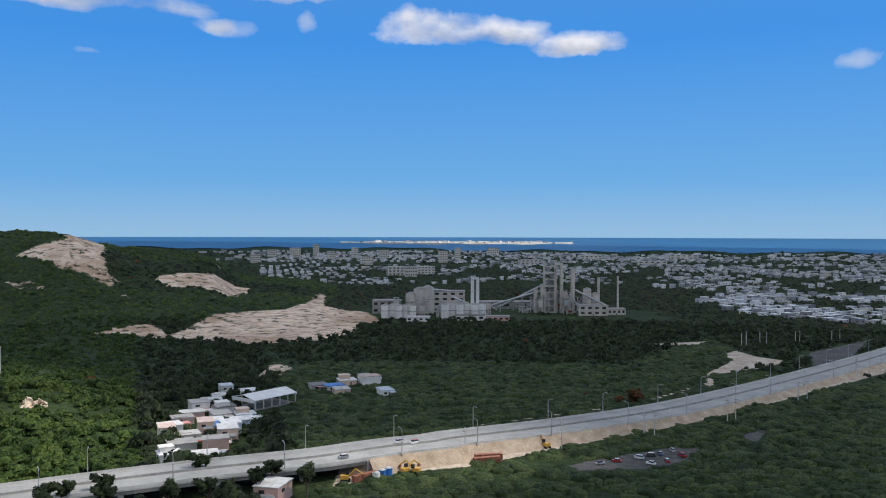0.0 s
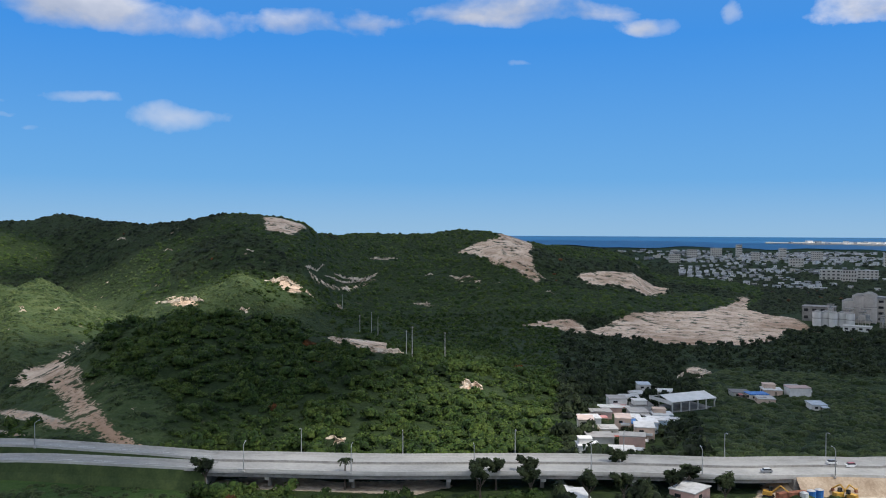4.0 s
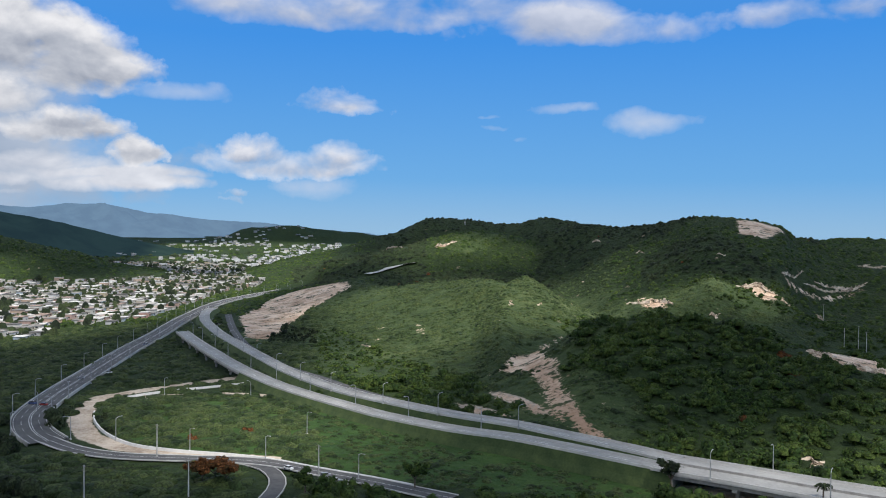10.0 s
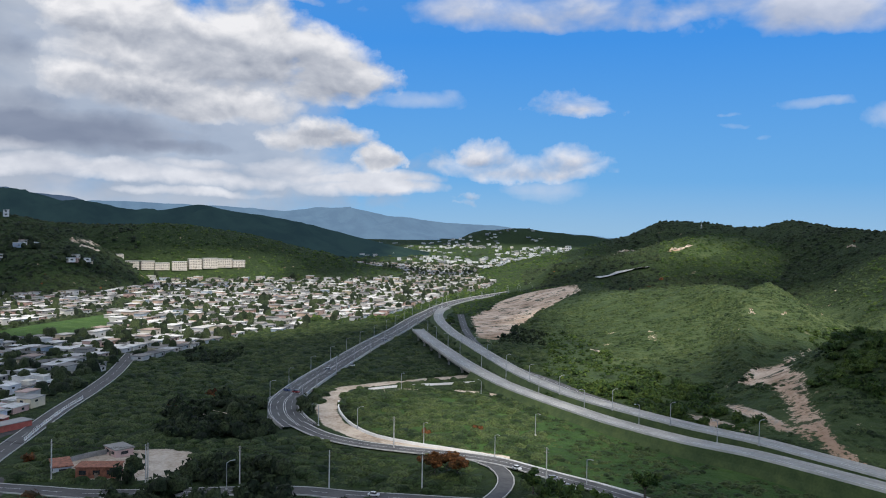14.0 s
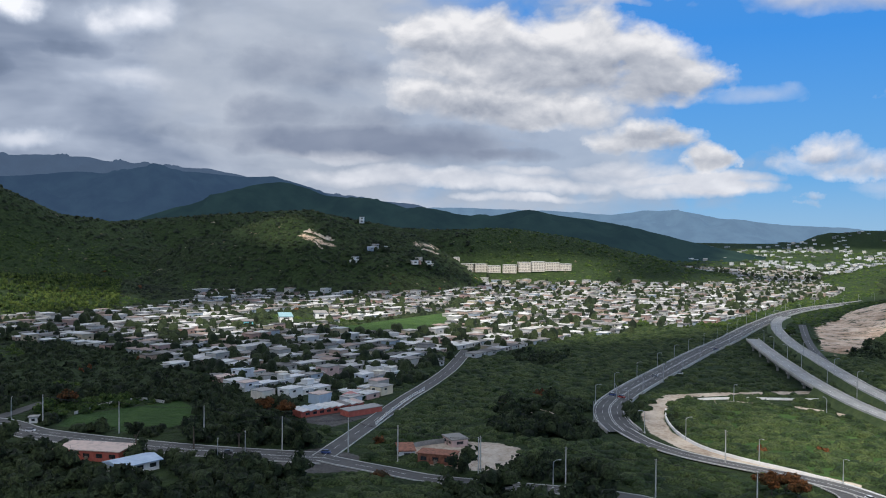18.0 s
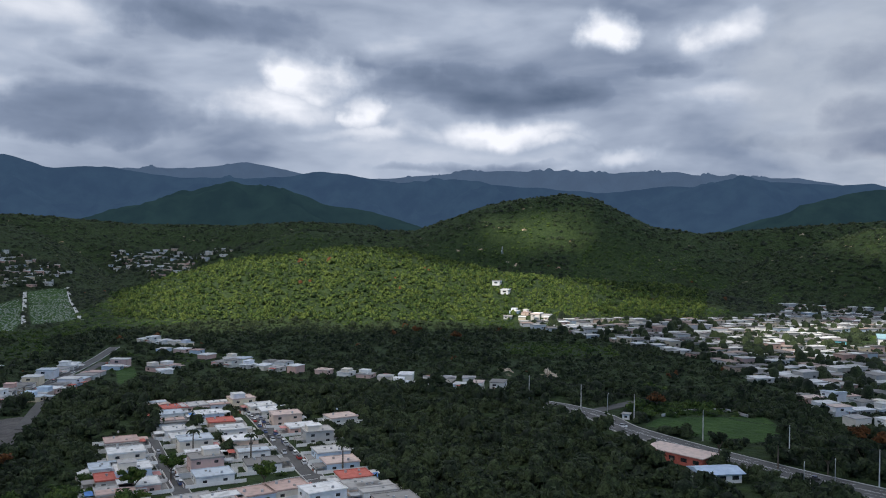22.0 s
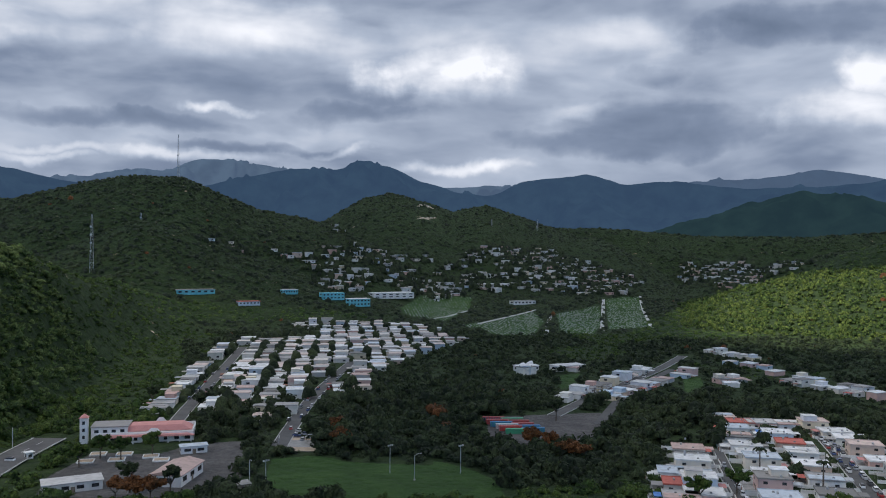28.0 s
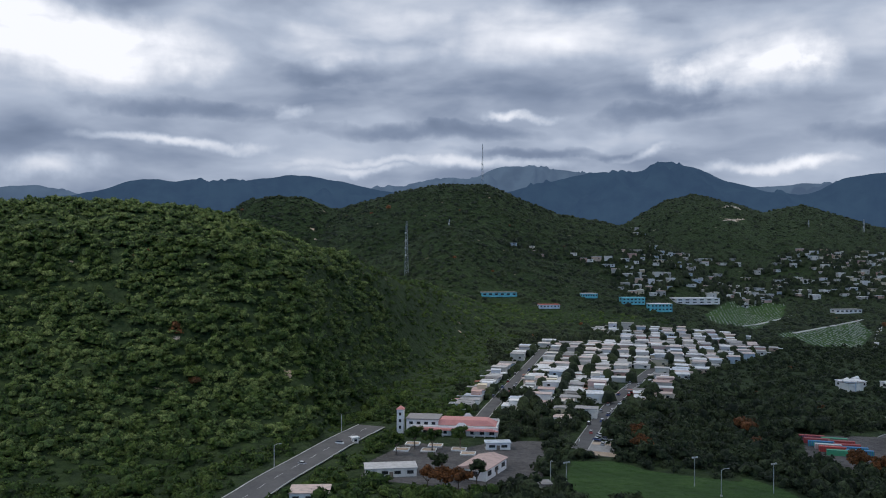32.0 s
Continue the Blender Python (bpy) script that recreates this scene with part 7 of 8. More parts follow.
# filling station with a blue sheet roof and its white neighbour
block("workshop", "white workshop with a pale blue sheet roof", "workshop", *[(-326, -168)][0], heading(*[(-323, -175), (-336, -166)]), 17, 12, 4.2, M_WHITE, mat_noise("sheet_pale_blue", [(0.35, (0.32, 0.42, 0.56)), (0.65, (0.45, 0.55, 0.68))], 3, 0.45), 1, 3, 1.2, 1.4)
block("store", "low store with white roof and a red front", "store", *[(-343, -194)][0], heading(*[(-343, -209), (-342, -183)]), 30, 14, 4.4, M_TILE_RED, M_ROOF, 1, 5)
block("hut", "small white hut at the side street", "hut", *[(-399, -259)][0], 20, 4, 4, 3, M_WHITE, M_ROOF, 1, 1)
# dirt-lot sheds
block("red_shed", "long rusty red shed in the dirt yard", "shed", *[(-357, -45)][0], heading(*[(-358, -51), (-356, -39)]), 16, 8, 4.2, M_RUST, M_RUST, 1, 3)
block("yard_house", "small white house at the dirt yard", "house", *[(-389, -41)][0], 30, 11, 8, 3.2, M_WALL, M_ROOF, 1, 2)
block("yard_store", "low grey store in the dirt yard", "shed", *[(-368, -61)][0], 15, 14, 7, 3, M_WALL, M_RUST, 1, 2)
yard_wall = tagged(new("yard_wall", sweep("yard_wall", M_CONCRETE_DARK, smooth_path([(-371, -65), (-381, -58), (-390, -46), (-388, -35)], 6), 0, [(-0.15, -0.2), (-0.15, 2.2), (0.15, 2.2), (0.15, -0.2)], True)), "grey block wall round the yard", "wall")

# shed of the highway village
shed_at = [(-103, 484)][0]
shed_turn = heading(*[(-119, 491), (-98, 475)])
shed = thing("open_hall", *shed_at, shed_turn + 90, "open-sided hall under a white pitched sheet roof", "hall")
v = np.array([(-16, -10, 6), (16, -10, 6), (16, 10, 6), (-16, 10, 6), (-16, 0, 8.4), (16, 0, 8.4)], float)
me = bpy.data.meshes.new("roof")
me.from_pydata(np.vstack([v, v - [0, 0, 0.35]]).tolist(), [], [(0, 1, 5, 4), (2, 3, 4, 5), (7, 6, 10, 11), (9, 8, 11, 10), (0, 6, 7, 1), (2, 8, 9, 3), (0, 4, 10, 6), (4, 3, 9, 10), (1, 7, 11, 5), (5, 11, 8, 2)])
me.materials.append(M_WHITE)
part("roof", me, shed)
part("gable_wall", boxes("gable_wall", M_WHITE, ((0.3, 19, 2.0), (-15.7, 0, 4.4)), ((0.3, 19, 2.0), (15.7, 0, 4.4))), shed)
for k in range(6):
    for s in (-1, 1):
        part("column", boxes("column", M_CONCRETE, ((0.6, 0.6, 6.2), (-15 + k * 6, s * 9.4, -0.2))), shed)
part("floor_slab", boxes("floor_slab", M_CONCRETE_DARK, ((31, 19, 0.3), (0, 0, 0))), shed)
take_disc(*shed_at, 19)
for x, y in [(-115, 420), (-69, 530)]:
    block("blue_house", "small house covered with a bright blue tarpaulin", "house", x, y, 30, 11, 9, 3.2, M_WALL, M_BLUE, 1, 2)

# school buildings in aqua, and a warehouse, up the valley
for (x, y), w, d, h, wall, roof, label in (([(7, -1111)][0], 30, 14, 8, M_AQUA, M_AQUA, "aqua-painted two-storey building in trees"), ([(-27, -1099)][0], 28, 16, 9, M_AQUA, M_WHITE, "aqua building with a white roof"), ([(174, -1066)][0], 46, 12, 5, M_AQUA, M_ROOF, "long aqua school block on the slope"), ([(62, -1108)][0], 20, 12, 5, M_AQUA, M_ROOF, "small aqua block among trees"), ([(-77, -1209)][0], 62, 24, 7, M_WHITE, M_ROOF, "long white warehouse with flat roof"), ([(108, -1050)][0], 26, 12, 4, M_WALL, M_TILE_RED, "low house with an orange-red roof"), ([(-290, -1296)][0], 40, 14, 5, M_WHITE, M_ROOF, "white chapel hall at the graveyard"), ([(-149, -651)][0], 18, 9, 4, M_WHITE, M_WHITE, "white shed among the trees"), ([(-183, -652)][0], 26, 12, 4, M_WALL, M_ROOF, "long low house in a clearing"), ([(-883, -280)][0], 46, 14, 7, M_WALL, mat_noise("sheet_teal", [(0.4, (0.2, 0.36, 0.4)), (0.6, (0.3, 0.46, 0.5))], 3, 0.5), "teal-roofed school hall in the estate"), ([(-931, -254)][0], 30, 14, 6, M_WHITE, M_ROOF, "white hall among the estate houses"), ([(-828, -303)][0], 20, 12, 6, M_AQUA, M_ROOF, "green-walled house in the estate")):
    block("public_building", label, "building", x, y, 20, w, d, h, wall, roof, 2 if h > 6 else 1, 6)

# hillside apartment blocks
for n, (az_b, dist_b, floors_b) in enumerate(((96.3, 1600, 4), (95.35, 1597, 5), (94.4, 1600, 5), (93.5, 1594, 4), (92.4, 1588, 5), (91.45, 1590, 6), (90.5, 1592, 6), (89.55, 1598, 5), (88.7, 1604, 4))):
    a = radians(az_b)
    block("apartment_block", "cream apartment block with rows of balconies on the slope", "apartments", -math.sin(a) * dist_b, math.cos(a) * dist_b, az_b + (8, -4, 12)[n % 3], (25, 26, 23)[n % 3], 14, floors_b * 2.9, M_CREAM, M_CONCRETE, floors_b, 8, 0.5, group="apartments on the slope")
for x, y in [(-814, -712), (-831, -742), (-1377, -284), (-1325, -303), (-1338, -211), (-1361, -193)]:
    block("hill_house", "white house alone on the green slope", "house", x, y, 30, 16, 10, 5, M_WHITE, M_ROOF, 1, 3)
x, y = [(-1691, -375)][0]
block("hill_chapel", "tall white house on the ridge", "house", x, y, 10, 10, 10, 12, M_WHITE, M_ROOF, 2, 2)

# containers in the yard
ct = heading(*[(-87, -457), (-100, -431)])
for k, (x, y) in enumerate([(-88, -465), (-89, -458), (-90, -452), (-92, -446), (-93, -441), (-95, -434), (-98, -461), (-100, -455), (-101, -448), (-103, -442), (-104, -436)]):
    box = thing("container", x, y, ct + 60, "corrugated steel shipping container, weathered paint", "container", "containers in the yard")
    part("body", boxes("body", M_CONT, ((12.2, 2.44, 2.6), (0, 0, 0.1))), box)
    for s in (-1, 1):
        part("corrugation", boxes("corrugation", M_CONT, *[((0.25, 0.08, 2.3), (-5.7 + i * 0.95, s * 1.25, 0.25)) for i in range(13)]), box)
    part("door", boxes("door", M_CONT, ((0.08, 2.2, 2.4), (6.13, 0, 0.2))), box)
    take_disc(x, y, 9)
# two white gas tanks on cradles in a clearing
for x, y in ((-147, -660), (-156, -670)):
    tank = thing("gas_tank", x, y, 62, "white horizontal gas tank on concrete cradles", "tank", "gas tanks")
    shell = tube("shell", M_WHITE, 1.7, 1.7, -6.5, 6.5, (0, 0), 18)
    part("shell", shell, tank, m=pose(0, 0, 2.6, 0, 90, 0))
    for end in (-1, 1):
        part("end_cap", tube("end_cap", M_WHITE, 1.68, 0.5, 0, 1.0, (0, 0), 18), tank, m=pose(end * 6.5, 0, 2.6, 0, end * 90, 0))
        part("cradle", boxes("cradle", M_CONCRETE, ((0.8, 3.0, 1.4), (end * 4, 0, -0.2))), tank)
    take_disc(x, y, 11)
for (x, y), turn in (([(19.3, 362)][0], 20), ([(20.2, 367)][0], 10), ([(-31, 337)][0], 40)):
    box = thing("site_container", x, y, turn, "rust-red container on the building site", "container", "site containers")
    part("body", boxes("body", M_RUST, ((12.2, 2.44, 2.6), (0, 0, 0.1))), box)
    part("door", boxes("door", M_RUST, ((0.1, 2.2, 2.3), (6.13, 0, 0.2))), box)


# ---- building site ----
def excavator(x, y, turn):
    ob = thing("excavator", x, y, turn, "dusty yellow excavator on crawler tracks", "excavator", "site machines")
    for s in (-1, 1):
        part("track", boxes("track", M_TYRE, ((4.2, 0.7, 0.9), (0, s * 1.2, 0), 0.85)), ob)
    body = part("body", boxes("body", M_MACHINE, ((3.4, 2.6, 1.4), (-0.4, 0, 1.0), 0.92)), ob)
    part("cab", boxes("cab", M_GLASS, ((1.4, 1.1, 1.5), (0.8, 0.7, 2.4), 0.9)), body)
    part("boom", beams("boom", M_MACHINE, ((1.2, -0.2, 2.0), (4.2, -0.2, 5.0), 0.5), ((4.2, -0.2, 5.0), (7.0, -0.2, 3.0), 0.4)), ob)
    part("bucket", boxes("bucket", M_RUST, ((1.1, 1.2, 1.0), (7.0, -0.2, 2.0), 0.7)), ob)


for k, (x, y) in enumerate([(-39, 335), (-15.4, 346), (-10.4, 356)] + [(48, 388), (-11.3, 346)]):
    excavator(x, y, 40 * k)
for k, (x, y) in enumerate([(-24.6, 341), (-22.2, 344), (-26.8, 337)]):
    tank = thing("site_tank", x, y, 0, "blue site tank standing on the dirt", "tank", "site tanks")
    part("shell", tube("shell", M_BLUE if k < 2 else M_WHITE, 1.6, 1.6, 0, 3.0), tank)
    part("lid", tube("lid", M_STEEL, 1.65, 0.5, 3.0, 3.5), tank)
for k, (x, y) in enumerate([(-34, 351), (-24.9, 356), (-15.4, 360)] + [(-31, 355), (-24.7, 357)]):
    heap = thing("earth_heap", x, y, 30 * k, "loose heap of pale tan earth", "heap", "earth heaps")
    part("mound", tube("mound", M_EARTH, 9, 1.2, -0.3, 4.0, (0, 0), 14), heap)

# ---- cement works on the plain ----
works = [(10.6, 959)][0]
view = heading((0, 0), works) - 90
side = Vector((math.cos(radians(view)), math.sin(radians(view))))
deep = Vector((-side.y, side.x))


def plant_at(u, v):
    """A place in the works, u metres sideways and v metres deeper."""
    q = Vector(works) + side * u + deep * v
    return q.x, q.y


def silo(u, v, r, h, mat, label, name="silo"):
    x, y = plant_at(u, v)
    ob = thing(name, x, y, view, label, "silo", "silos of the cement works")
    part("drum", tube("drum", mat, r, r, -1, h, (0, 0), 16), ob)
    part("cap", tube("cap", M_CONCRETE_DARK, r + 0.3, r * 0.3, h, h + r * 0.35, (0, 0), 16), ob)
    part("ring", tube("ring", M_CONCRETE_DARK, r + 0.25, r + 0.25, h * 0.55, h * 0.55 + 0.6, (0, 0), 16), ob)
    take_disc(x, y, r + 4)


def hallblock(u, v, w, d, h, mat, label, roof=None):
    x, y = plant_at(u, v)
    block("plant_hall", label, "factory", x, y, view, w, d, h, mat, roof or M_CONCRETE_DARK, max(1, int(h / 6)), 4, group="halls of the cement works")


for u in (24, 30):
    x, y = plant_at(u, 30)
    stack = thing("chimney", x, y, view, "tall white twin chimney with grey rings", "chimney", "chimneys of the works")
    part("shaft", tube("shaft", M_WHITE, 2.3, 1.9, -1, 47, (0, 0), 14), stack)
    for z in (16, 31, 44):
        part("platform", tube("platform", M_STEEL, 3.0, 3.0, z, z + 0.5, (0, 0), 14), stack)
for k in range(6):
    silo(-8 + k * 8.5, 8 + (k % 2) * 6, 4.6, 17, M_WHITE, "white storage silo with a conical cap")
for k in range(5):
    silo(-78 + k * 8, 12 + (k % 2) * 5, 4.4, 15, M_WHITE, "white storage silo in a tight row")
for u, h in ((-40, 30), (-30, 32), (-50, 24)):
    silo(u, 75, 7.5, h, M_SILO, "grey concrete silo with a conical cap")
hallblock(20, -4, 34, 16, 6, M_WHITE, "white packing hall below the silos", M_ROOF)
hallblock(-38, -16, 26, 14, 5, M_WHITE, "low white store at the works", M_ROOF)
hallblock(-4, 100, 40, 24, 26, M_SILO, "tall grey mill building of the works")
hallblock(52, -6, 26, 16, 5, M_WALL, "low workshop with a grey roof")
hallblock(80, 150, 90, 22, 9, M_CONCRETE_DARK, "long grey hall for clinker storage")
hallblock(-80, 70, 34, 24, 16, M_CONCRETE_DARK, "dark grey kiln house with flat roof")
hallblock(170, 60, 34, 20, 12, M_SILO, "grey cooler building with flat roof")
hallblock(200, 70, 22, 18, 7, M_SILO, "pale grey hall where sacks are filled")
for u, h, r in ((136, 62, 2.2), (128, 50, 1.6), (150, 56, 2.6), (182, 44, 1.6), (168, 30, 5.0), (178, 24, 5.5), (104, 30, 2.2), (112, 34, 2.2), (206, 46, 1.3)):
    silo(u, 85, r, h, M_SILO, "slender grey process tower of the works", "process_tower")
tx, ty = plant_at(122, 90)
tower_ob = thing("preheater_tower", tx, ty, view, "open concrete preheater tower with stacked floors", "tower")
for k in range(8):
    part("floor_slab", boxes("floor_slab", M_SILO, ((16 - k * 0.7, 16, 0.8), (0, 0, k * 8.2))), tower_ob)
    for a in (-1, 1):
        for b in (-1, 1):
            part("column", boxes("column", M_SILO, ((1.2, 1.2, 8.2), (a * 7, b * 7, k * 8.2 - 0.5))), tower_ob)
    part("cyclone", tube("cyclone", M_STEEL, 1.0, 3.2, k * 8.2 + 0.8, k * 8.2 + 7.4, ((-2.5, 2.5)[k % 2], 0), 12), tower_ob)
for u0, v0, z0, u1, v1, z1 in ((40, 90, 6, 120, 90, 30), (60, 120, 4, 132, 92, 44), (0, 60, 22, 30, 20, 12), (150, 70, 30, 190, 62, 10), (-30, 75, 30, -4, 100, 26)):
    a, b = plant_at(u0, v0), plant_at(u1, v1)
    conv = tagged(new("conveyor"), "inclined covered conveyor bridge on trestles", "conveyor", "conveyors of the works")
    part("gallery", beams("gallery", M_STEEL, ((*a, z0), (*b, z1), 1.8)), conv)
    for w in (0.25, 0.6, 0.9):
        q = [a[i] + (b[i] - a[i]) * w for i in (0, 1)]
        part("trestle", beams("trestle", M_STEEL, ((q[0], q[1], -0.5), (q[0], q[1], z0 + (z1 - z0) * w - 1.4), 1.0)), conv)
for p in range(8):
    take_disc(*plant_at(-90 + p * 45, 30), 34)
    take_disc(*plant_at(-90 + p * 45, 90), 34)

# pipes, ducts, bunkers and steel frames packed round the towers and silos
prng = random.Random(77)
for k in range(46):
    u, v = (prng.gauss(132, 26), prng.uniform(60, 130)) if k < 28 else (prng.uniform(-70, 45), prng.uniform(22, 66))
    tall_h = prng.uniform(8, 40) * max(0.35, 1 - abs(u - 130) / 60) if k < 28 else prng.uniform(7, 22)
    x, y = plant_at(u, v)
    unit = thing("ore_bunker", x, y, view + prng.choice((0, 0, 30)), "dusty ore bunker on a steel frame with ducts", "bunker", "bunkers of the cement works")
    w = prng.uniform(3, 7)
    for sx in (-1, 1):
        for sy in (-1, 1):
            part("column", boxes("column", M_SILO, ((0.6, 0.6, tall_h), (sx * w / 2, sy * w / 2, -0.5))), unit)
    part("bunker", boxes("bunker", (M_SILO, M_RUST, M_CONCRETE, M_STEEL)[k % 4], ((w * 1.1, w * 1.1, tall_h * 0.35), (0, 0, tall_h * prng.uniform(0.3, 0.6)))), unit)
    part("platform", boxes("platform", M_CONCRETE_DARK, ((w * 1.5, w * 1.3, 0.5), (0, 0, tall_h - 0.6))), unit)
    part("duct", beams("duct", M_STEEL, ((0, 0, tall_h * 0.9), (prng.uniform(-14, 14), prng.uniform(-5, 5), prng.uniform(2, tall_h * 0.6)), 1.1)), unit)

# ---- far tower blocks of the city ----
for n, (bearing, dist, w, h) in enumerate(((0.0, 2500, 26, 34), (-1.0, 2620, 16, 40), (4.0, 2700, 30, 30), (6.0, 2800, 20, 34), (7.6, 2650, 22, 28), (10.0, 2900, 34, 30), (11.5, 2850, 30, 26), (8.6, 2950, 18, 40), (5.2, 2400, 34, 22), (3.1, 1900, 46, 20), (2.2, 1860, 26, 22), (1.2, 1950, 40, 18), (-3.4, 3000, 40, 26), (-6.0, 2400, 60, 14), (-10.0, 2700, 70, 14), (-14.0, 2400, 80, 12), (-16.0, 2800, 90, 14), (12.6, 2500, 30, 24))):
    a = radians(bearing)
    block("tower_block", "pale high-rise block in the town", "high-rise", -math.sin(a) * dist, math.cos(a) * dist, bearing + 12, w, 18, h, M_CITY, M_ROOF, max(2, int(h / 6)), 5, 0.2, group="tower blocks of the town")
a = radians(66.5)
block("water_tower", "white tower block in the far valley", "high-rise", -math.sin(a) * 2400, math.cos(a) * 2400, 60, 16, 16, 52, M_WHITE, M_WHITE, 8, 3)

# ---- graveyard: rows of pale stones ----
grng = random.Random(9)
for poly in GRASS[2:5] + GRASS[9:10]:
    p = np.array(poly)
    stones = []
    gx, gy = np.meshgrid(np.arange(p[:, 0].min(), p[:, 0].max(), 4.6), np.arange(p[:, 1].min(), p[:, 1].max(), 3.2))
    q = np.stack([gx.ravel(), gy.ravel()], -1)
    q = q[dist_polygon(q[:, 0], q[:, 1], poly) > 1.5]
    stone_z = height(q[:, 0], q[:, 1])
    for k, (x, y) in enumerate(q):
        if grng.random() < 0.45:
            stones.append(box_arrays((1.3, 0.7, grng.uniform(0.3, 0.8)), (x + grng.uniform(-0.3, 0.3), y + grng.uniform(-0.3, 0.3), stone_z[k] - 0.1)))
    if stones:
        tagged(new("grave_stones", mesh_from("grave_stones", *join(stones), M_CONCRETE)), "rows of low pale grave slabs on grass", "graves", kind="stuff")
def lane_z(path):
    return np.array([ground_z(px, py) + 0.3 for px, py in path])


for a, b in (((-307, -947), (-433, -1331)), ((-373, -962), (-516, -1387)), ((-231, -911), (-308, -1189)), ((-121, -1077), (-212, -1275)), ((-175, -1033), (-301, -1248))):
    tagged(new("road_grave_lane", sweep("lane", M_CONCRETE, smooth_path([a, b], 8), lane_z(smooth_path([a, b], 8)), [(-2.5, -0.2), (-2.5, 0), (2.5, 0), (2.5, -0.2)])), "pale lane through the graveyard", "lane", kind="structure")

# field boundary wall and goals
wall_path = smooth_path([(-419, -249), (-447, -243), (-460, -231), (-454, -215)], 5)
tagged(new("field_wall", sweep("field_wall", M_CONCRETE, wall_path, 0, [(-0.2, -0.2), (-0.2, 1.6), (0.2, 1.6), (0.2, -0.2)], True)), "pale wall round the playing field", "wall")
for x, y in [(27.9, -343), (-23.4, -364), (-54, -361)]:
    mast = thing("field_light", x, y, 40, "floodlight mast beside the playing field", "floodlight", "field floodlights")
    part("shaft", tube("shaft", M_STEEL, 0.22, 0.14, -0.3, 12.0, (0, 0), 8), mast)
    part("lamp_bar", beams("lamp_bar", M_STEEL, ((-1.4, 0, 11.8), (1.4, 0, 11.8), 0.16)), mast)
    for s in (-1.1, 0, 1.1):
        part("floodlamp", boxes("floodlamp", M_STEEL, ((0.7, 0.5, 0.6), (s, 0.2, 11.8))), mast)

# tan hard court at the edge of the playing field
court = [(25.4, -408), (9.2, -405), (8.2, -432), (23.7, -435)]
cv = [(x, y, z) for z in (-0.3, 0.12) for x, y in court]
court_mesh = bpy.data.meshes.new("court_slab")
court_mesh.from_pydata(cv, [], [(4, 5, 6, 7), (0, 1, 5, 4), (1, 2, 6, 5), (2, 3, 7, 6), (3, 0, 4, 7)])
court_mesh.materials.append(M_EARTH)
tagged(new("sports_court", court_mesh), "worn tan hard court beside the playing field", "court")

# low white barrier walls along the loop and the slip road
for line in ([(-480, 68), (-456, 65), (-426, 66), (-399, 73), (-379, 88), (-364, 104), (-347, 119), (-323, 133), (-302, 146), (-284, 156)], [(-513, 91), (-520, 114), (-522, 145), (-525, 172)]):
    path = smooth_path(line, 6)
    tagged(new("barrier_wall", sweep("barrier", M_WHITE, path, np.array([ground_z(x, y) for x, y in path]), [(-0.5, -0.3), (-0.3, 1.3), (0.3, 1.3), (0.5, -0.3)])), "low white concrete barrier along the slip road", "barrier")

# ---- plants ----
def tufts(seed, count, size, lobes=4, quad=False):
    """A leafy crown: rough domes of foliage with loose sprays standing out of them; unit width."""
    r = np.random.RandomState(seed)
    spots = [(r.uniform(-0.3, 0.3), r.uniform(-0.3, 0.3), r.uniform(0.2, 0.66), r.uniform(0.13, 0.28)) for _ in range(lobes)]
    if lobes == 1:
        spots = [(0.0, 0.0, 0.38, 0.46)]
    vs, fs = [], []
    for cx, cy, cz, rad in spots:
        base, turn = len(vs), r.uniform(0, 6.28)
        vs.append(np.array([cx, cy, cz + rad * r.uniform(0.75, 1.0)]))
        for ring, (out, up) in enumerate(((0.75, 0.55), (1.0, -0.35))):
            for k in range(5):
                a = turn + (k + 0.5 * ring) * 1.2566
                q = rad * r.uniform(0.62, 1.3)
                vs.append(np.array([cx + math.cos(a) * q * out, cy + math.sin(a) * q * out, cz + rad * up * r.uniform(0.7, 1.3)]))
        for k in range(5):
            i, j, m, n = base + 1 + k, base + 1 + (k + 1) % 5, base + 6 + k, base + 6 + (k + 4) % 5
            fs += [[base, i, j], [i, m, j], [i, n, m]]
    for k in range(count):
        cx, cy, cz, rad = spots[k % lobes]
        d = r.normal(size=3)
        d[2] = abs(d[2]) - 0.3
        d /= np.linalg.norm(d)
        c = np.array([cx, cy, cz]) + d * rad * r.uniform(0.88, 1.3) * np.array([1, 1, 0.95])
        n = d + r.normal(size=3) * 0.45
        n /= np.linalg.norm(n)
        u = np.cross(n, r.normal(size=3))
        u /= np.linalg.norm(u)
        w = np.cross(n, u)
        s = size * r.uniform(0.6, 1.3)
        fs.append([len(vs), len(vs) + 1, len(vs) + 2])
        vs += [c + u * s * 1.2, c - u * s * 0.7 + w * s, c - u * s * 0.7 - w * s]
    return np.array(vs), np.array(fs)


LODS = {
    "near": [tufts(s, 84, 0.075, 5) for s in range(12)],
    "mid": [tufts(s + 10, 16, 0.11, 2) for s in range(10)],
    "far": [tufts(s + 20, 0, 0.2, 1) for s in range(10)],
}


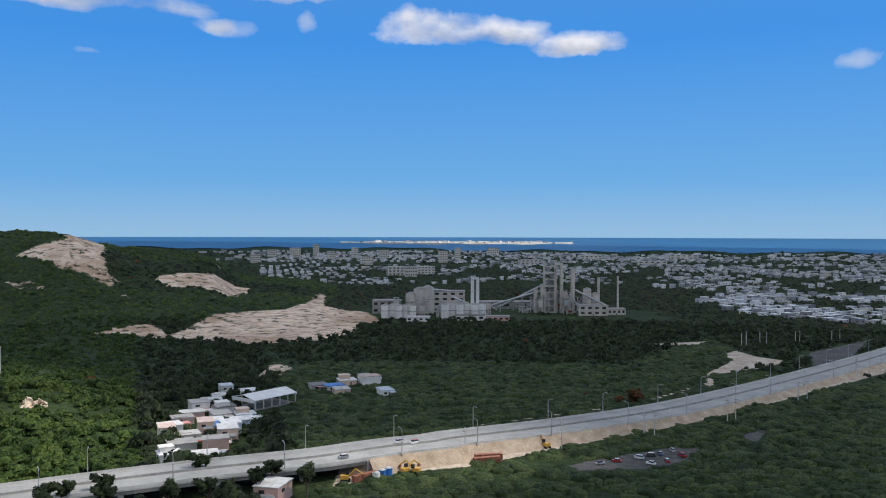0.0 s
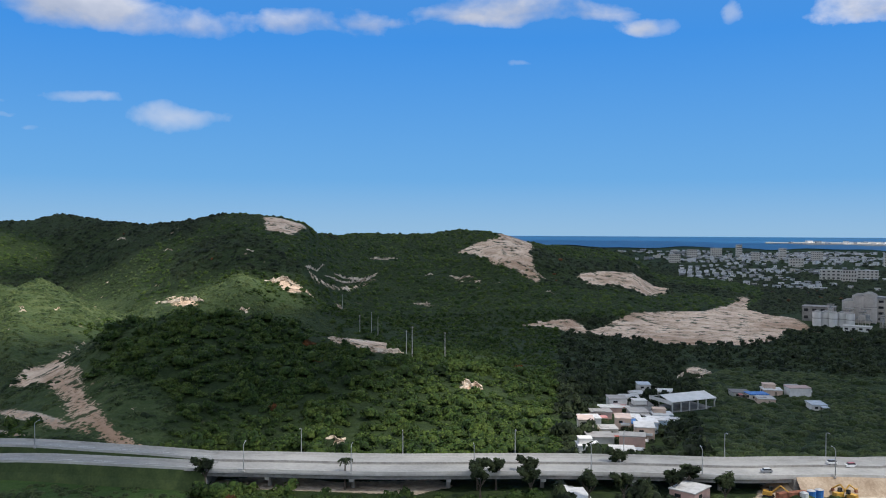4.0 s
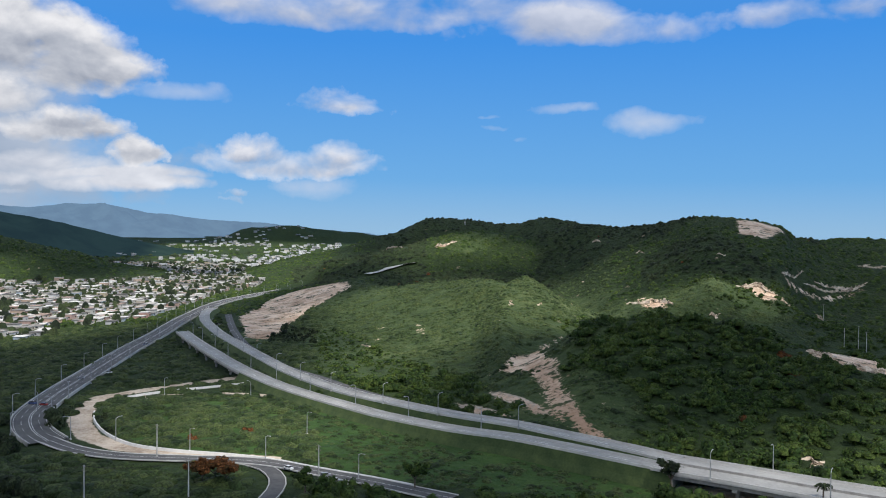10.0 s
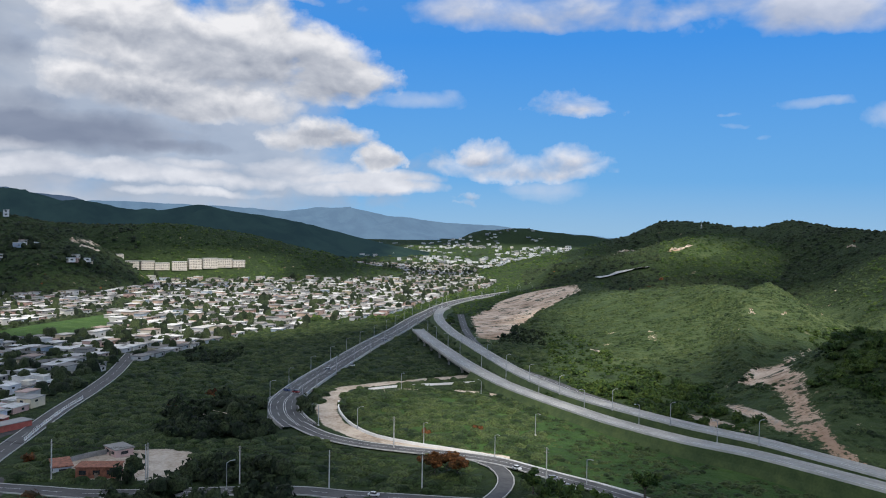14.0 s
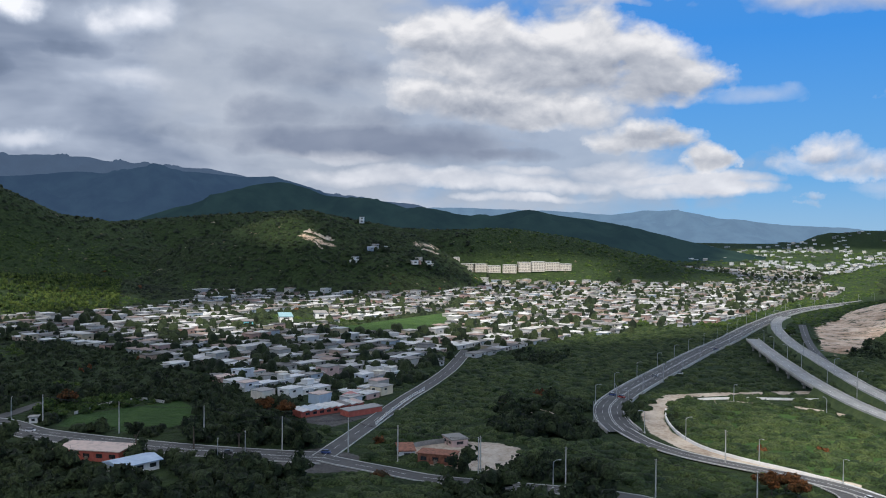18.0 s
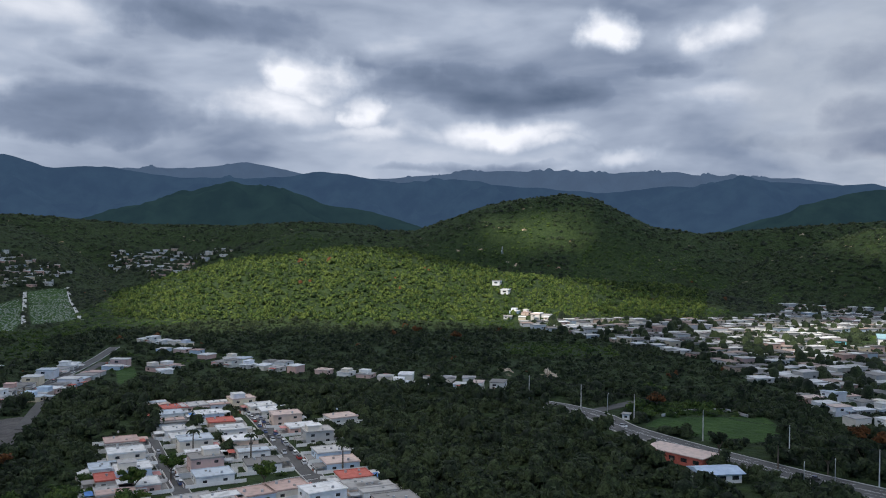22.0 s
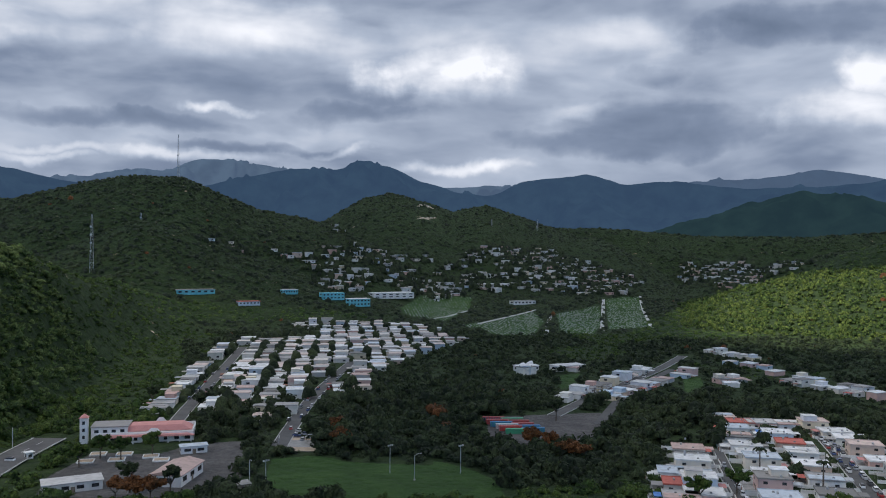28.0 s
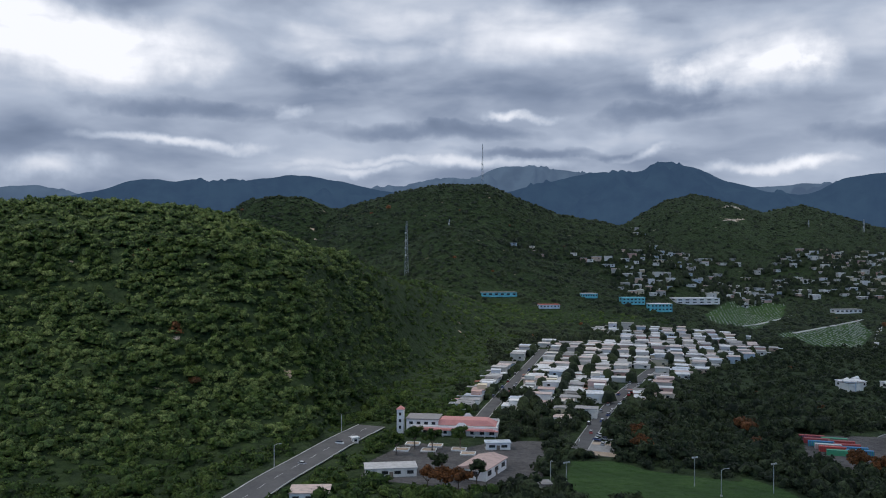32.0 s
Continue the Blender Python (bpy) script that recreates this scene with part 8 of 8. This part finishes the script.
def forest(name, label, mat, x, y, size, lod, tall=1.0, seed=0, sink=0.26):
    """One thing out of many crowns that stand on the ground."""
    if len(x) == 0:
        return
    r = np.random.RandomState(seed)
    z = height(x, y)
    kinds = r.randint(0, len(LODS[lod]), len(x))
    vs, fs, base = [], [], 0
    for k, (v, f) in enumerate(LODS[lod]):
        m = kinds == k
        n = int(m.sum())
        if not n:
            continue
        a = r.uniform(0, 2 * np.pi, n)
        s = size[m]
        c, d = np.cos(a) * s, np.sin(a) * s
        hs = s * tall * r.uniform(0.7, 1.4, n) * 1.15
        vx = v[None, :, 0] * c[:, None] - v[None, :, 1] * d[:, None] + x[m][:, None]
        vy = v[None, :, 0] * d[:, None] + v[None, :, 1] * c[:, None] + y[m][:, None]
        vz = v[None, :, 2] * hs[:, None] + z[m][:, None] - sink * s[:, None]
        vs.append(np.stack([vx, vy, vz], -1).reshape(-1, 3))
        fs.append((f[None] + (np.arange(n) * len(v))[:, None, None] + base).reshape(-1, 3))
        base += n * len(v)
    tagged(new(name, mesh_from(name, np.vstack(vs), np.vstack(fs), mat, True)), label, "trees", kind="stuff")


def spread(r0, r1, gap, seed, a0=-34.0, a1=226.0):
    """Jittered points over a ring, gap metres apart."""
    r = np.random.RandomState(seed)
    area = 0.5 * (r1 ** 2 - r0 ** 2) * radians(a1 - a0)
    n = int(area / gap ** 2)
    rad = np.sqrt(r.uniform(r0 ** 2, r1 ** 2, n))
    az = np.radians(r.uniform(a0, a1, n))
    return -np.sin(az) * rad, np.cos(az) * rad


# the lowest line of sight that clears all nearer ground, for each bearing and distance of the sheet
crest_line = np.maximum.accumulate((GZ + 3.0 - EYE[2]) / RR, axis=1)


def in_sight(x, y):
    """Whether ground is not hidden behind a nearer crest."""
    az, r = polar(x, y)
    i = np.clip(np.searchsorted(az_grid, az), 0, na - 1)
    j = np.clip(np.searchsorted(r_grid, r) - 1, 0, nr - 1)
    return (height(x, y) + 11.0 - EYE[2]) / r > crest_line[i, j]


def near_plain(x, y):
    az, r = polar(x, y)
    return (az < 20) | ((az > 68) & (az < 106))


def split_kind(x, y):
    """What grows where: dark valley wood, dark leaves for shade on far slopes, bright wood on the hills, low scrub."""
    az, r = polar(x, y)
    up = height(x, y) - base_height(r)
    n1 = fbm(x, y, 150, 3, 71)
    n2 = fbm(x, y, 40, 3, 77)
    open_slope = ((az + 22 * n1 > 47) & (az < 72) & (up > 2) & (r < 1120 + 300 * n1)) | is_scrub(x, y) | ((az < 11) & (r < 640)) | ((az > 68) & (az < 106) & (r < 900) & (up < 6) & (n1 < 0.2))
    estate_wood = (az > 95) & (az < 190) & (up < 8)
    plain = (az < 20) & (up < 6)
    # far slopes take darker leaves for cloud shade, sunlit hills keep bright ones
    far_shaded = (az > 95) & (r > 1050) & ~((az + 14 * n1 > 117) & (az + 10 * n1 < 156) & (r + 500 * n1 < 1500))
    dark = far_shaded | ((az > 58) & (az < 95) & (r > 1850) & (n1 > 0.02 + 0.3 * ((az > 64) & (az < 78)))) | ((az > 44) & (az < 64) & (r > 1200) & ~((az > 53) & (az < 60.5) & (r > 1300) & (r < 1480))) | ((az > 62) & (az < 69.5) & (r > 1330) & (r < 1640)) | ((az > 68) & (az < 106) & (r < 900) & (up < 6)) | (estate_wood & (n1 > -0.28)) | plain | ((up > 8) & (n1 < -0.25) & (az < 46) & (r > 900))
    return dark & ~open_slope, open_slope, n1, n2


hx2, hy2 = spread(330, 700, 4.5, 333, 190, 226)
hx2, hy2 = (q[(height(hx2, hy2) > 6) & ~is_taken(hx2, hy2)] for q in (hx2, hy2))
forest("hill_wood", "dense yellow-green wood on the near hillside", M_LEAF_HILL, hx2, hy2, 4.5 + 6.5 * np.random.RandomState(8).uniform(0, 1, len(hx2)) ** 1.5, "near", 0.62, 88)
# the sunlit spur: a close canopy of mid-sized crowns, its leaves coloured as sunlit
px, py = spread(880, 1330, 5.4, 444, 112, 158)


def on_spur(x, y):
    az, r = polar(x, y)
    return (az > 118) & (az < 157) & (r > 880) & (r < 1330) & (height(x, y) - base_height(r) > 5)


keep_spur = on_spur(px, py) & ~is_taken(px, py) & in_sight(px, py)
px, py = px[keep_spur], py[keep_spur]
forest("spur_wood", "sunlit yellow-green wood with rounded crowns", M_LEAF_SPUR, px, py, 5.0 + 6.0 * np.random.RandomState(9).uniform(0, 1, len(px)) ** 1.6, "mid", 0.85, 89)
for ring, (r0, r1, gap, lod, lo, hi, keep) in enumerate(((110, 285, 14.0, "mid", 8.0, 12.0, 1.0), (285, 560, 5.6, "near", 8.0, 12.5, 1.0), (560, 950, 5.6, "mid", 7.0, 9.5, 1.0), (950, 1500, 5.6, "far", 6.0, 7.4, 0.95), (1500, 2300, 8.2, "far", 8.0, 8.6, 0.95), (2300, 3600, 26.0, "far", 12.0, 18.0, 0.8))):
    x, y = spread(r0, r1, gap, 100 + ring)
    free = ~is_taken(x, y)
    az, r = polar(x, y)
    free &= ~((az < 17) & (r > 3330)) & in_sight(x, y)
    x, y = x[free], y[free]
    dark, open_slope, n1, n2 = split_kind(x, y)
    rs = np.random.RandomState(200 + ring)
    pick = rs.uniform(0, 1, len(x))
    size = hi * (0.42 + 0.8 * rs.uniform(0, 1, len(x)) ** 2.2)
    az, r = polar(x, y)
    orange = ((pick < 0.02) & (n2 > 0.33) & (dark | (r0 < 500)) & (ring < 4)) | ((pick < 0.03) & (n2 > 0.2) & (az > 120) & (az < 152) & (r > 850) & (r < 1200))
    low = open_slope & ~orange
    low &= (n2 > -0.42)
    bright = ~dark & ~open_slope & ~orange & (pick < keep) & ~on_spur(x, y)
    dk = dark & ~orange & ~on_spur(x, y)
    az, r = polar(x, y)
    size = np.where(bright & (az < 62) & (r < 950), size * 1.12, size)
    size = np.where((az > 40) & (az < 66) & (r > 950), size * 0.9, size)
    forest("dark_wood", "dark evergreen wood with a broken canopy, coloured as shaded far out", M_LEAF_DARK, x[dk], y[dk], size[dk] * 1.08, lod, (0.9, 0.75, 0.68, 0.6, 0.55, 0.5)[ring], ring)
    forest("green_wood", "bright green dry forest on the slopes", M_LEAF, x[bright], y[bright], size[bright] * (0.9 if ring < 3 else 1.0), lod, (0.7, 0.64, 0.58, 0.55, 0.5, 0.5)[ring], ring + 10)
    sx, sy = (np.concatenate([q[low] + rs.uniform(-3.5, 3.5, int(low.sum())) for _ in range(4 if ring in (1, 2) else 1)]) for q in (x, y))
    forest("scrub", "low green scrub over open slopes", M_LEAF_SCRUB, sx, sy, rs.uniform(1.6, 5.2, len(sx)) * np.where(near_plain(sx, sy), 2.0, 1.0 if ring < 3 else 1.3), "far", 0.5, ring + 20, 0.3)
    if orange.any():
        forest("flame_trees", "orange flowering flame trees among the green", M_LEAF_ORANGE, x[orange], y[orange], size[orange] * 1.1, lod, 0.8, ring + 30)
if TOWN_TREES:
    tt = np.array(TOWN_TREES)
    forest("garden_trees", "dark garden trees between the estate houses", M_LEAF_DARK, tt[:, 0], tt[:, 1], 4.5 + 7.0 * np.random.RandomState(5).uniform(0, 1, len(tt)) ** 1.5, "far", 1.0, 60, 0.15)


# ---- single trees near the roads: trunk, limbs and a leafy crown ----
def tree_kit(name, label, mat, seed, tall, wide, palm=False):
    r = np.random.RandomState(seed)
    ob = tagged(new(name), label, "tree", "single trees")
    fork = tall * (0.42 if not palm else 0.9)
    part("trunk", tube("trunk", M_BARK, 0.035 * tall, 0.02 * tall, -0.5, fork, (0, 0), 8), ob)
    if palm:
        leaves = []
        for k in range(16):
            a, droop = k * 2.4, r.uniform(0.1, 0.9)
            tip = (math.cos(a) * wide * 0.5, math.sin(a) * wide * 0.5, fork + 0.8 - droop * 2.2)
            mid = (math.cos(a) * wide * 0.28, math.sin(a) * wide * 0.28, fork + 1.2 - droop * 0.3)
            leaves += [beam_arrays((0, 0, fork), mid, 0.5), beam_arrays(mid, tip, 0.35)]
        part("crown", mesh_from("crown", *join(leaves), mat), ob)
        return ob
    for k in range(5):
        a = k * 1.3 + r.uniform(0, 0.6)
        part("limb", beams("limb", M_BARK, ((0, 0, fork * 0.85), (math.cos(a) * wide * 0.26, math.sin(a) * wide * 0.26, tall * r.uniform(0.6, 0.78)), 0.022 * tall)), ob)
    pieces = []
    for k in range(9):
        v, f = tufts(seed * 31 + k, 110, 0.1)
        a, d = r.uniform(0, 6.28), wide * r.uniform(0.05, 0.33)
        s = wide * r.uniform(0.38, 0.55)
        pieces.append((v * np.array([s, s, s * 0.85]) + np.array([math.cos(a) * d, math.sin(a) * d, tall * r.uniform(0.42, 0.72)]), f))
    part("crown", mesh_from("crown", *join(pieces), mat, True), ob)
    return ob


TREES = [tree_kit("broadleaf_tree", "dark broadleaf tree with an open uneven crown", M_LEAF_DARK, 3, 13, 10), tree_kit("broadleaf_tree", "green spreading tree with forked limbs", M_LEAF, 5, 11, 11), tree_kit("flame_tree", "spreading flame tree covered in orange blossom", M_LEAF_ORANGE, 7, 8, 12), tree_kit("palm", "tall slim palm with drooping fronds", M_LEAF_DARK, 9, 12, 6, True)]
SPOTS = [
    (0, [(-133, 280), (-116, 288), (-84, 298), (-69, 310), (-66, 320), (-95, 292), (-51, 313)]), (0, [(-139, 290), (-133, 294), (-122, 302), (-95, 330), (-231, 240)]),
    (3, [(-184, 266)] + [(-361, -157)] + [(-184, -346), (-219, -282), (-199, -322)]), (1, [(-293, 115), (-281, 155)] + [(-140, -309), (-160, -319), (-181, -283)] + [(112, -385), (107, -400), (85, -405), (97, -396)]),
    (0, [(-373, -112), (-389, -132), (-367, -138), (-358, -183)] + [(81, -345), (64, -338), (61, -447), (49, -456), (110, -523), (-124, -464)]), (2, [(76, -333), (71, -335), (84, -335), (-2.9, -414), (-96, -406), (-103, -394), (-108, -378), (-1.6, -439)] + [(-96, -401), (-110, -375), (-575, -565), (-576, -625)] + [(-328, 91), (-323, 94), (-328, 86)] + [(-434, -147), (-428, -135), (-437, -263)]),
]
first_tree = [True] * 4
trng = random.Random(12)
for kind, spots in SPOTS:
    for x, y in spots:
        m = pose(x, y, ground_z(x, y), 0, 0, trng.uniform(0, 360))
        if first_tree[kind]:
            first_tree[kind] = False
            TREES[kind].matrix_basis = m
        else:
            copy_thing(TREES[kind], m)

# ---- a broken layer of cloud high over the valley; it shades the ground between its gaps ----
CLOUD_Z = 1500.0
# ground that the sun reaches through the gaps
GAPS = [
    [(-1427, 100), (-1696, 119), (-1674, -235), (-1466, -206)],
    [(-903, 354), (-930, 437), (-1109, 636), (-936, 763), (-654, 715), (-573, 761), (-488, 652), (-577, 537), (-507, 392), (-533, 323), (-442, 239), (-545, 213)],
    [(-1649, 709), (-1233, 778), (-1167, 844), (-1120, 778), (-1153, 652), (-1334, 609)],
    [(-1460, -560), (-1560, -510), (-1430, -430), (-1390, -430)],
    [(-822, -767), (-911, -677), (-994, -524), (-928, -474), (-812, -604), (-759, -708)],
    [(-310, 545), (-206, 482), (-138, 451), (-103, 334), (-110, 280), (-151, 265)],
    [(-535, 80), (-521, 151), (-427, 189), (-346, 176), (-328, 133), (-366, 80), (-440, 60)],
    [(-240, 291), (-194, 236), (-124, 271), (41, 352), (48, 408), (-150, 328)],
    [(-1500, 120), (-1909, 779), (-1484, 653), (-1223, 407), (-857, 186), (-781, 53), (-944, -43), (-1269, -171), (-1101, -242), (-1290, -235), (-1400, -60)],
    [(-831, -459), (-978, -399), (-1111, -287), (-1290, -158), (-1800, 447), (-932, 211), (-788, 57), (-702, -84), (-852, -160), (-748, -305)],
    [(-358, -804), (-461, -1086), (-650, -1126), (-794, -1017), (-898, -898), (-993, -776), (-978, -660), (-805, -523), (-712, -598), (-572, -682)],
    [(-1245, -872), (-1343, -941), (-1245, -1082), (-1147, -997)],
    [(-1808, 730), (-3353, 1564), (-3619, 769), (-2265, 399), (-1844, 460)],
]
ck = np.arange(-4400, 4401, 55.0)
KX, KY = np.meshgrid(ck, ck, indexing="ij")
shift = SUN * (CLOUD_Z / SUN.z)
best = np.full(KX.shape, -400.0)
for p in GAPS:
    best = np.maximum(best, np.clip(dist_polygon(KX - shift.x, KY - shift.y, p), -400, 400))
cid = np.arange(KX.size).reshape(KX.shape)
cq = np.stack([cid[:-1, :-1], cid[1:, :-1], cid[1:, 1:], cid[:-1, 1:]], -1).reshape(-1, 4)
away_r = np.hypot(KX, KY).ravel()
cq = cq[(away_r[cq] < 4350).all(1) & (best.ravel()[cq] < 120).any(1)]
cloud_z = CLOUD_Z + 60 * fbm(KX, KY, 500, 4, 90)
M_CLOUD, _n, _l, _b = nodes_of("cloud_vapour")
_n.remove(_b)
_out = _n["Material Output"]
_tr, _tl, _mx = _n.new("ShaderNodeBsdfTransparent"), _n.new("ShaderNodeBsdfTranslucent"), _n.new("ShaderNodeMixShader")
_th = _n.new("ShaderNodeAttribute")
_th.attribute_name = "thick"
_tn = _n.new("ShaderNodeAttribute")
_tn.attribute_name = "light_part"
_l.new(mixed(_n, _l, _th.outputs["Fac"], mixed(_n, _l, _tn.outputs["Fac"], (0.45, 0.49, 0.55), (0.85, 0.88, 0.93)), (0.07, 0.08, 0.1)), _tl.inputs[0])
_at = _n.new("ShaderNodeAttribute")
_at.attribute_name = "gap"
_edge = maths(_n, _l, "ADD", _at.outputs["Fac"], maths(_n, _l, "MULTIPLY_ADD", noise_node(_n, _l, 260, 6), 190.0, -105.0))
_veil = maths(_n, _l, "MULTIPLY_ADD", _tn.outputs["Fac"], -0.3, 1.0)
_l.new(maths(_n, _l, "MULTIPLY", maths(_n, _l, "MULTIPLY_ADD", _edge, -0.012, 0.5, clamp=True), _veil), _mx.inputs[0])
_l.new(_tr.outputs[0], _mx.inputs[1])
_l.new(_tl.outputs[0], _mx.inputs[2])
_l.new(_mx.outputs[0], _out.inputs["Surface"])
cloud_mesh = mesh_from("cloud_layer", np.stack([KX, KY, cloud_z], -1).reshape(-1, 3), cq, M_CLOUD, True)
cloud_mesh.attributes.new("gap", "FLOAT", "POINT").data.foreach_set("value", best.ravel().astype(np.float32))
THICK = [[(-499, -26), (-759, -40), (-867, -153), (-862, -348), (-693, -400), (-420, -233), (-386, -104)], [(-197, 252), (-321, 459), (-460, 386), (-331, 259), (-230, 222)], [(-1144, -120), (-1398, -73), (-1897, -99), (-1556, -1090), (-1115, -724), (-1061, -517)], [(-520, 300), (-300, 380), (-60, 330), (-180, 200), (-330, 130), (-420, 190)], [(314, -297), (184, -305), (106, -303), (63, -215), (193, -183)], [(-690, -650), (-690, -300), (-421, -78), (-431, 32), (-371, 85), (-281, 65), (-200, -207)], [(-736, -202), (-648, -29.3), (-474, 33), (-377, 31), (-327, -90)], [(78, 999), (625, 1010), (188, 303), (24.0, 302)]]
thick = np.full(KX.shape, -400.0)
for p in THICK:
    thick = np.maximum(thick, np.clip(dist_polygon(KX - shift.x, KY - shift.y, p), -400, 400))
cloud_mesh.attributes.new("thick", "FLOAT", "POINT").data.foreach_set("value", np.clip(thick / 250 + 0.5, 0, 1).ravel().astype(np.float32))
# where the layer is thinner and paler
PALE = [[(420, -200), (120, -300), (60, -520), (60, -1000), (500, -1200), (900, -700)], [(-110, -190), (-320, -230), (-330, -480), (-200, -470)]]
pale = np.maximum(*[np.clip(dist_polygon(KX - shift.x, KY - shift.y, p), -400, 400) for p in PALE])
cloud_mesh.attributes.new("light_part", "FLOAT", "POINT").data.foreach_set("value", np.clip(pale / 300 + 0.4, 0, 1).ravel().astype(np.float32))
tagged(new("cloud_layer", cloud_mesh), "broken grey cloud layer with gaps for the sun", "cloud", kind="structure")
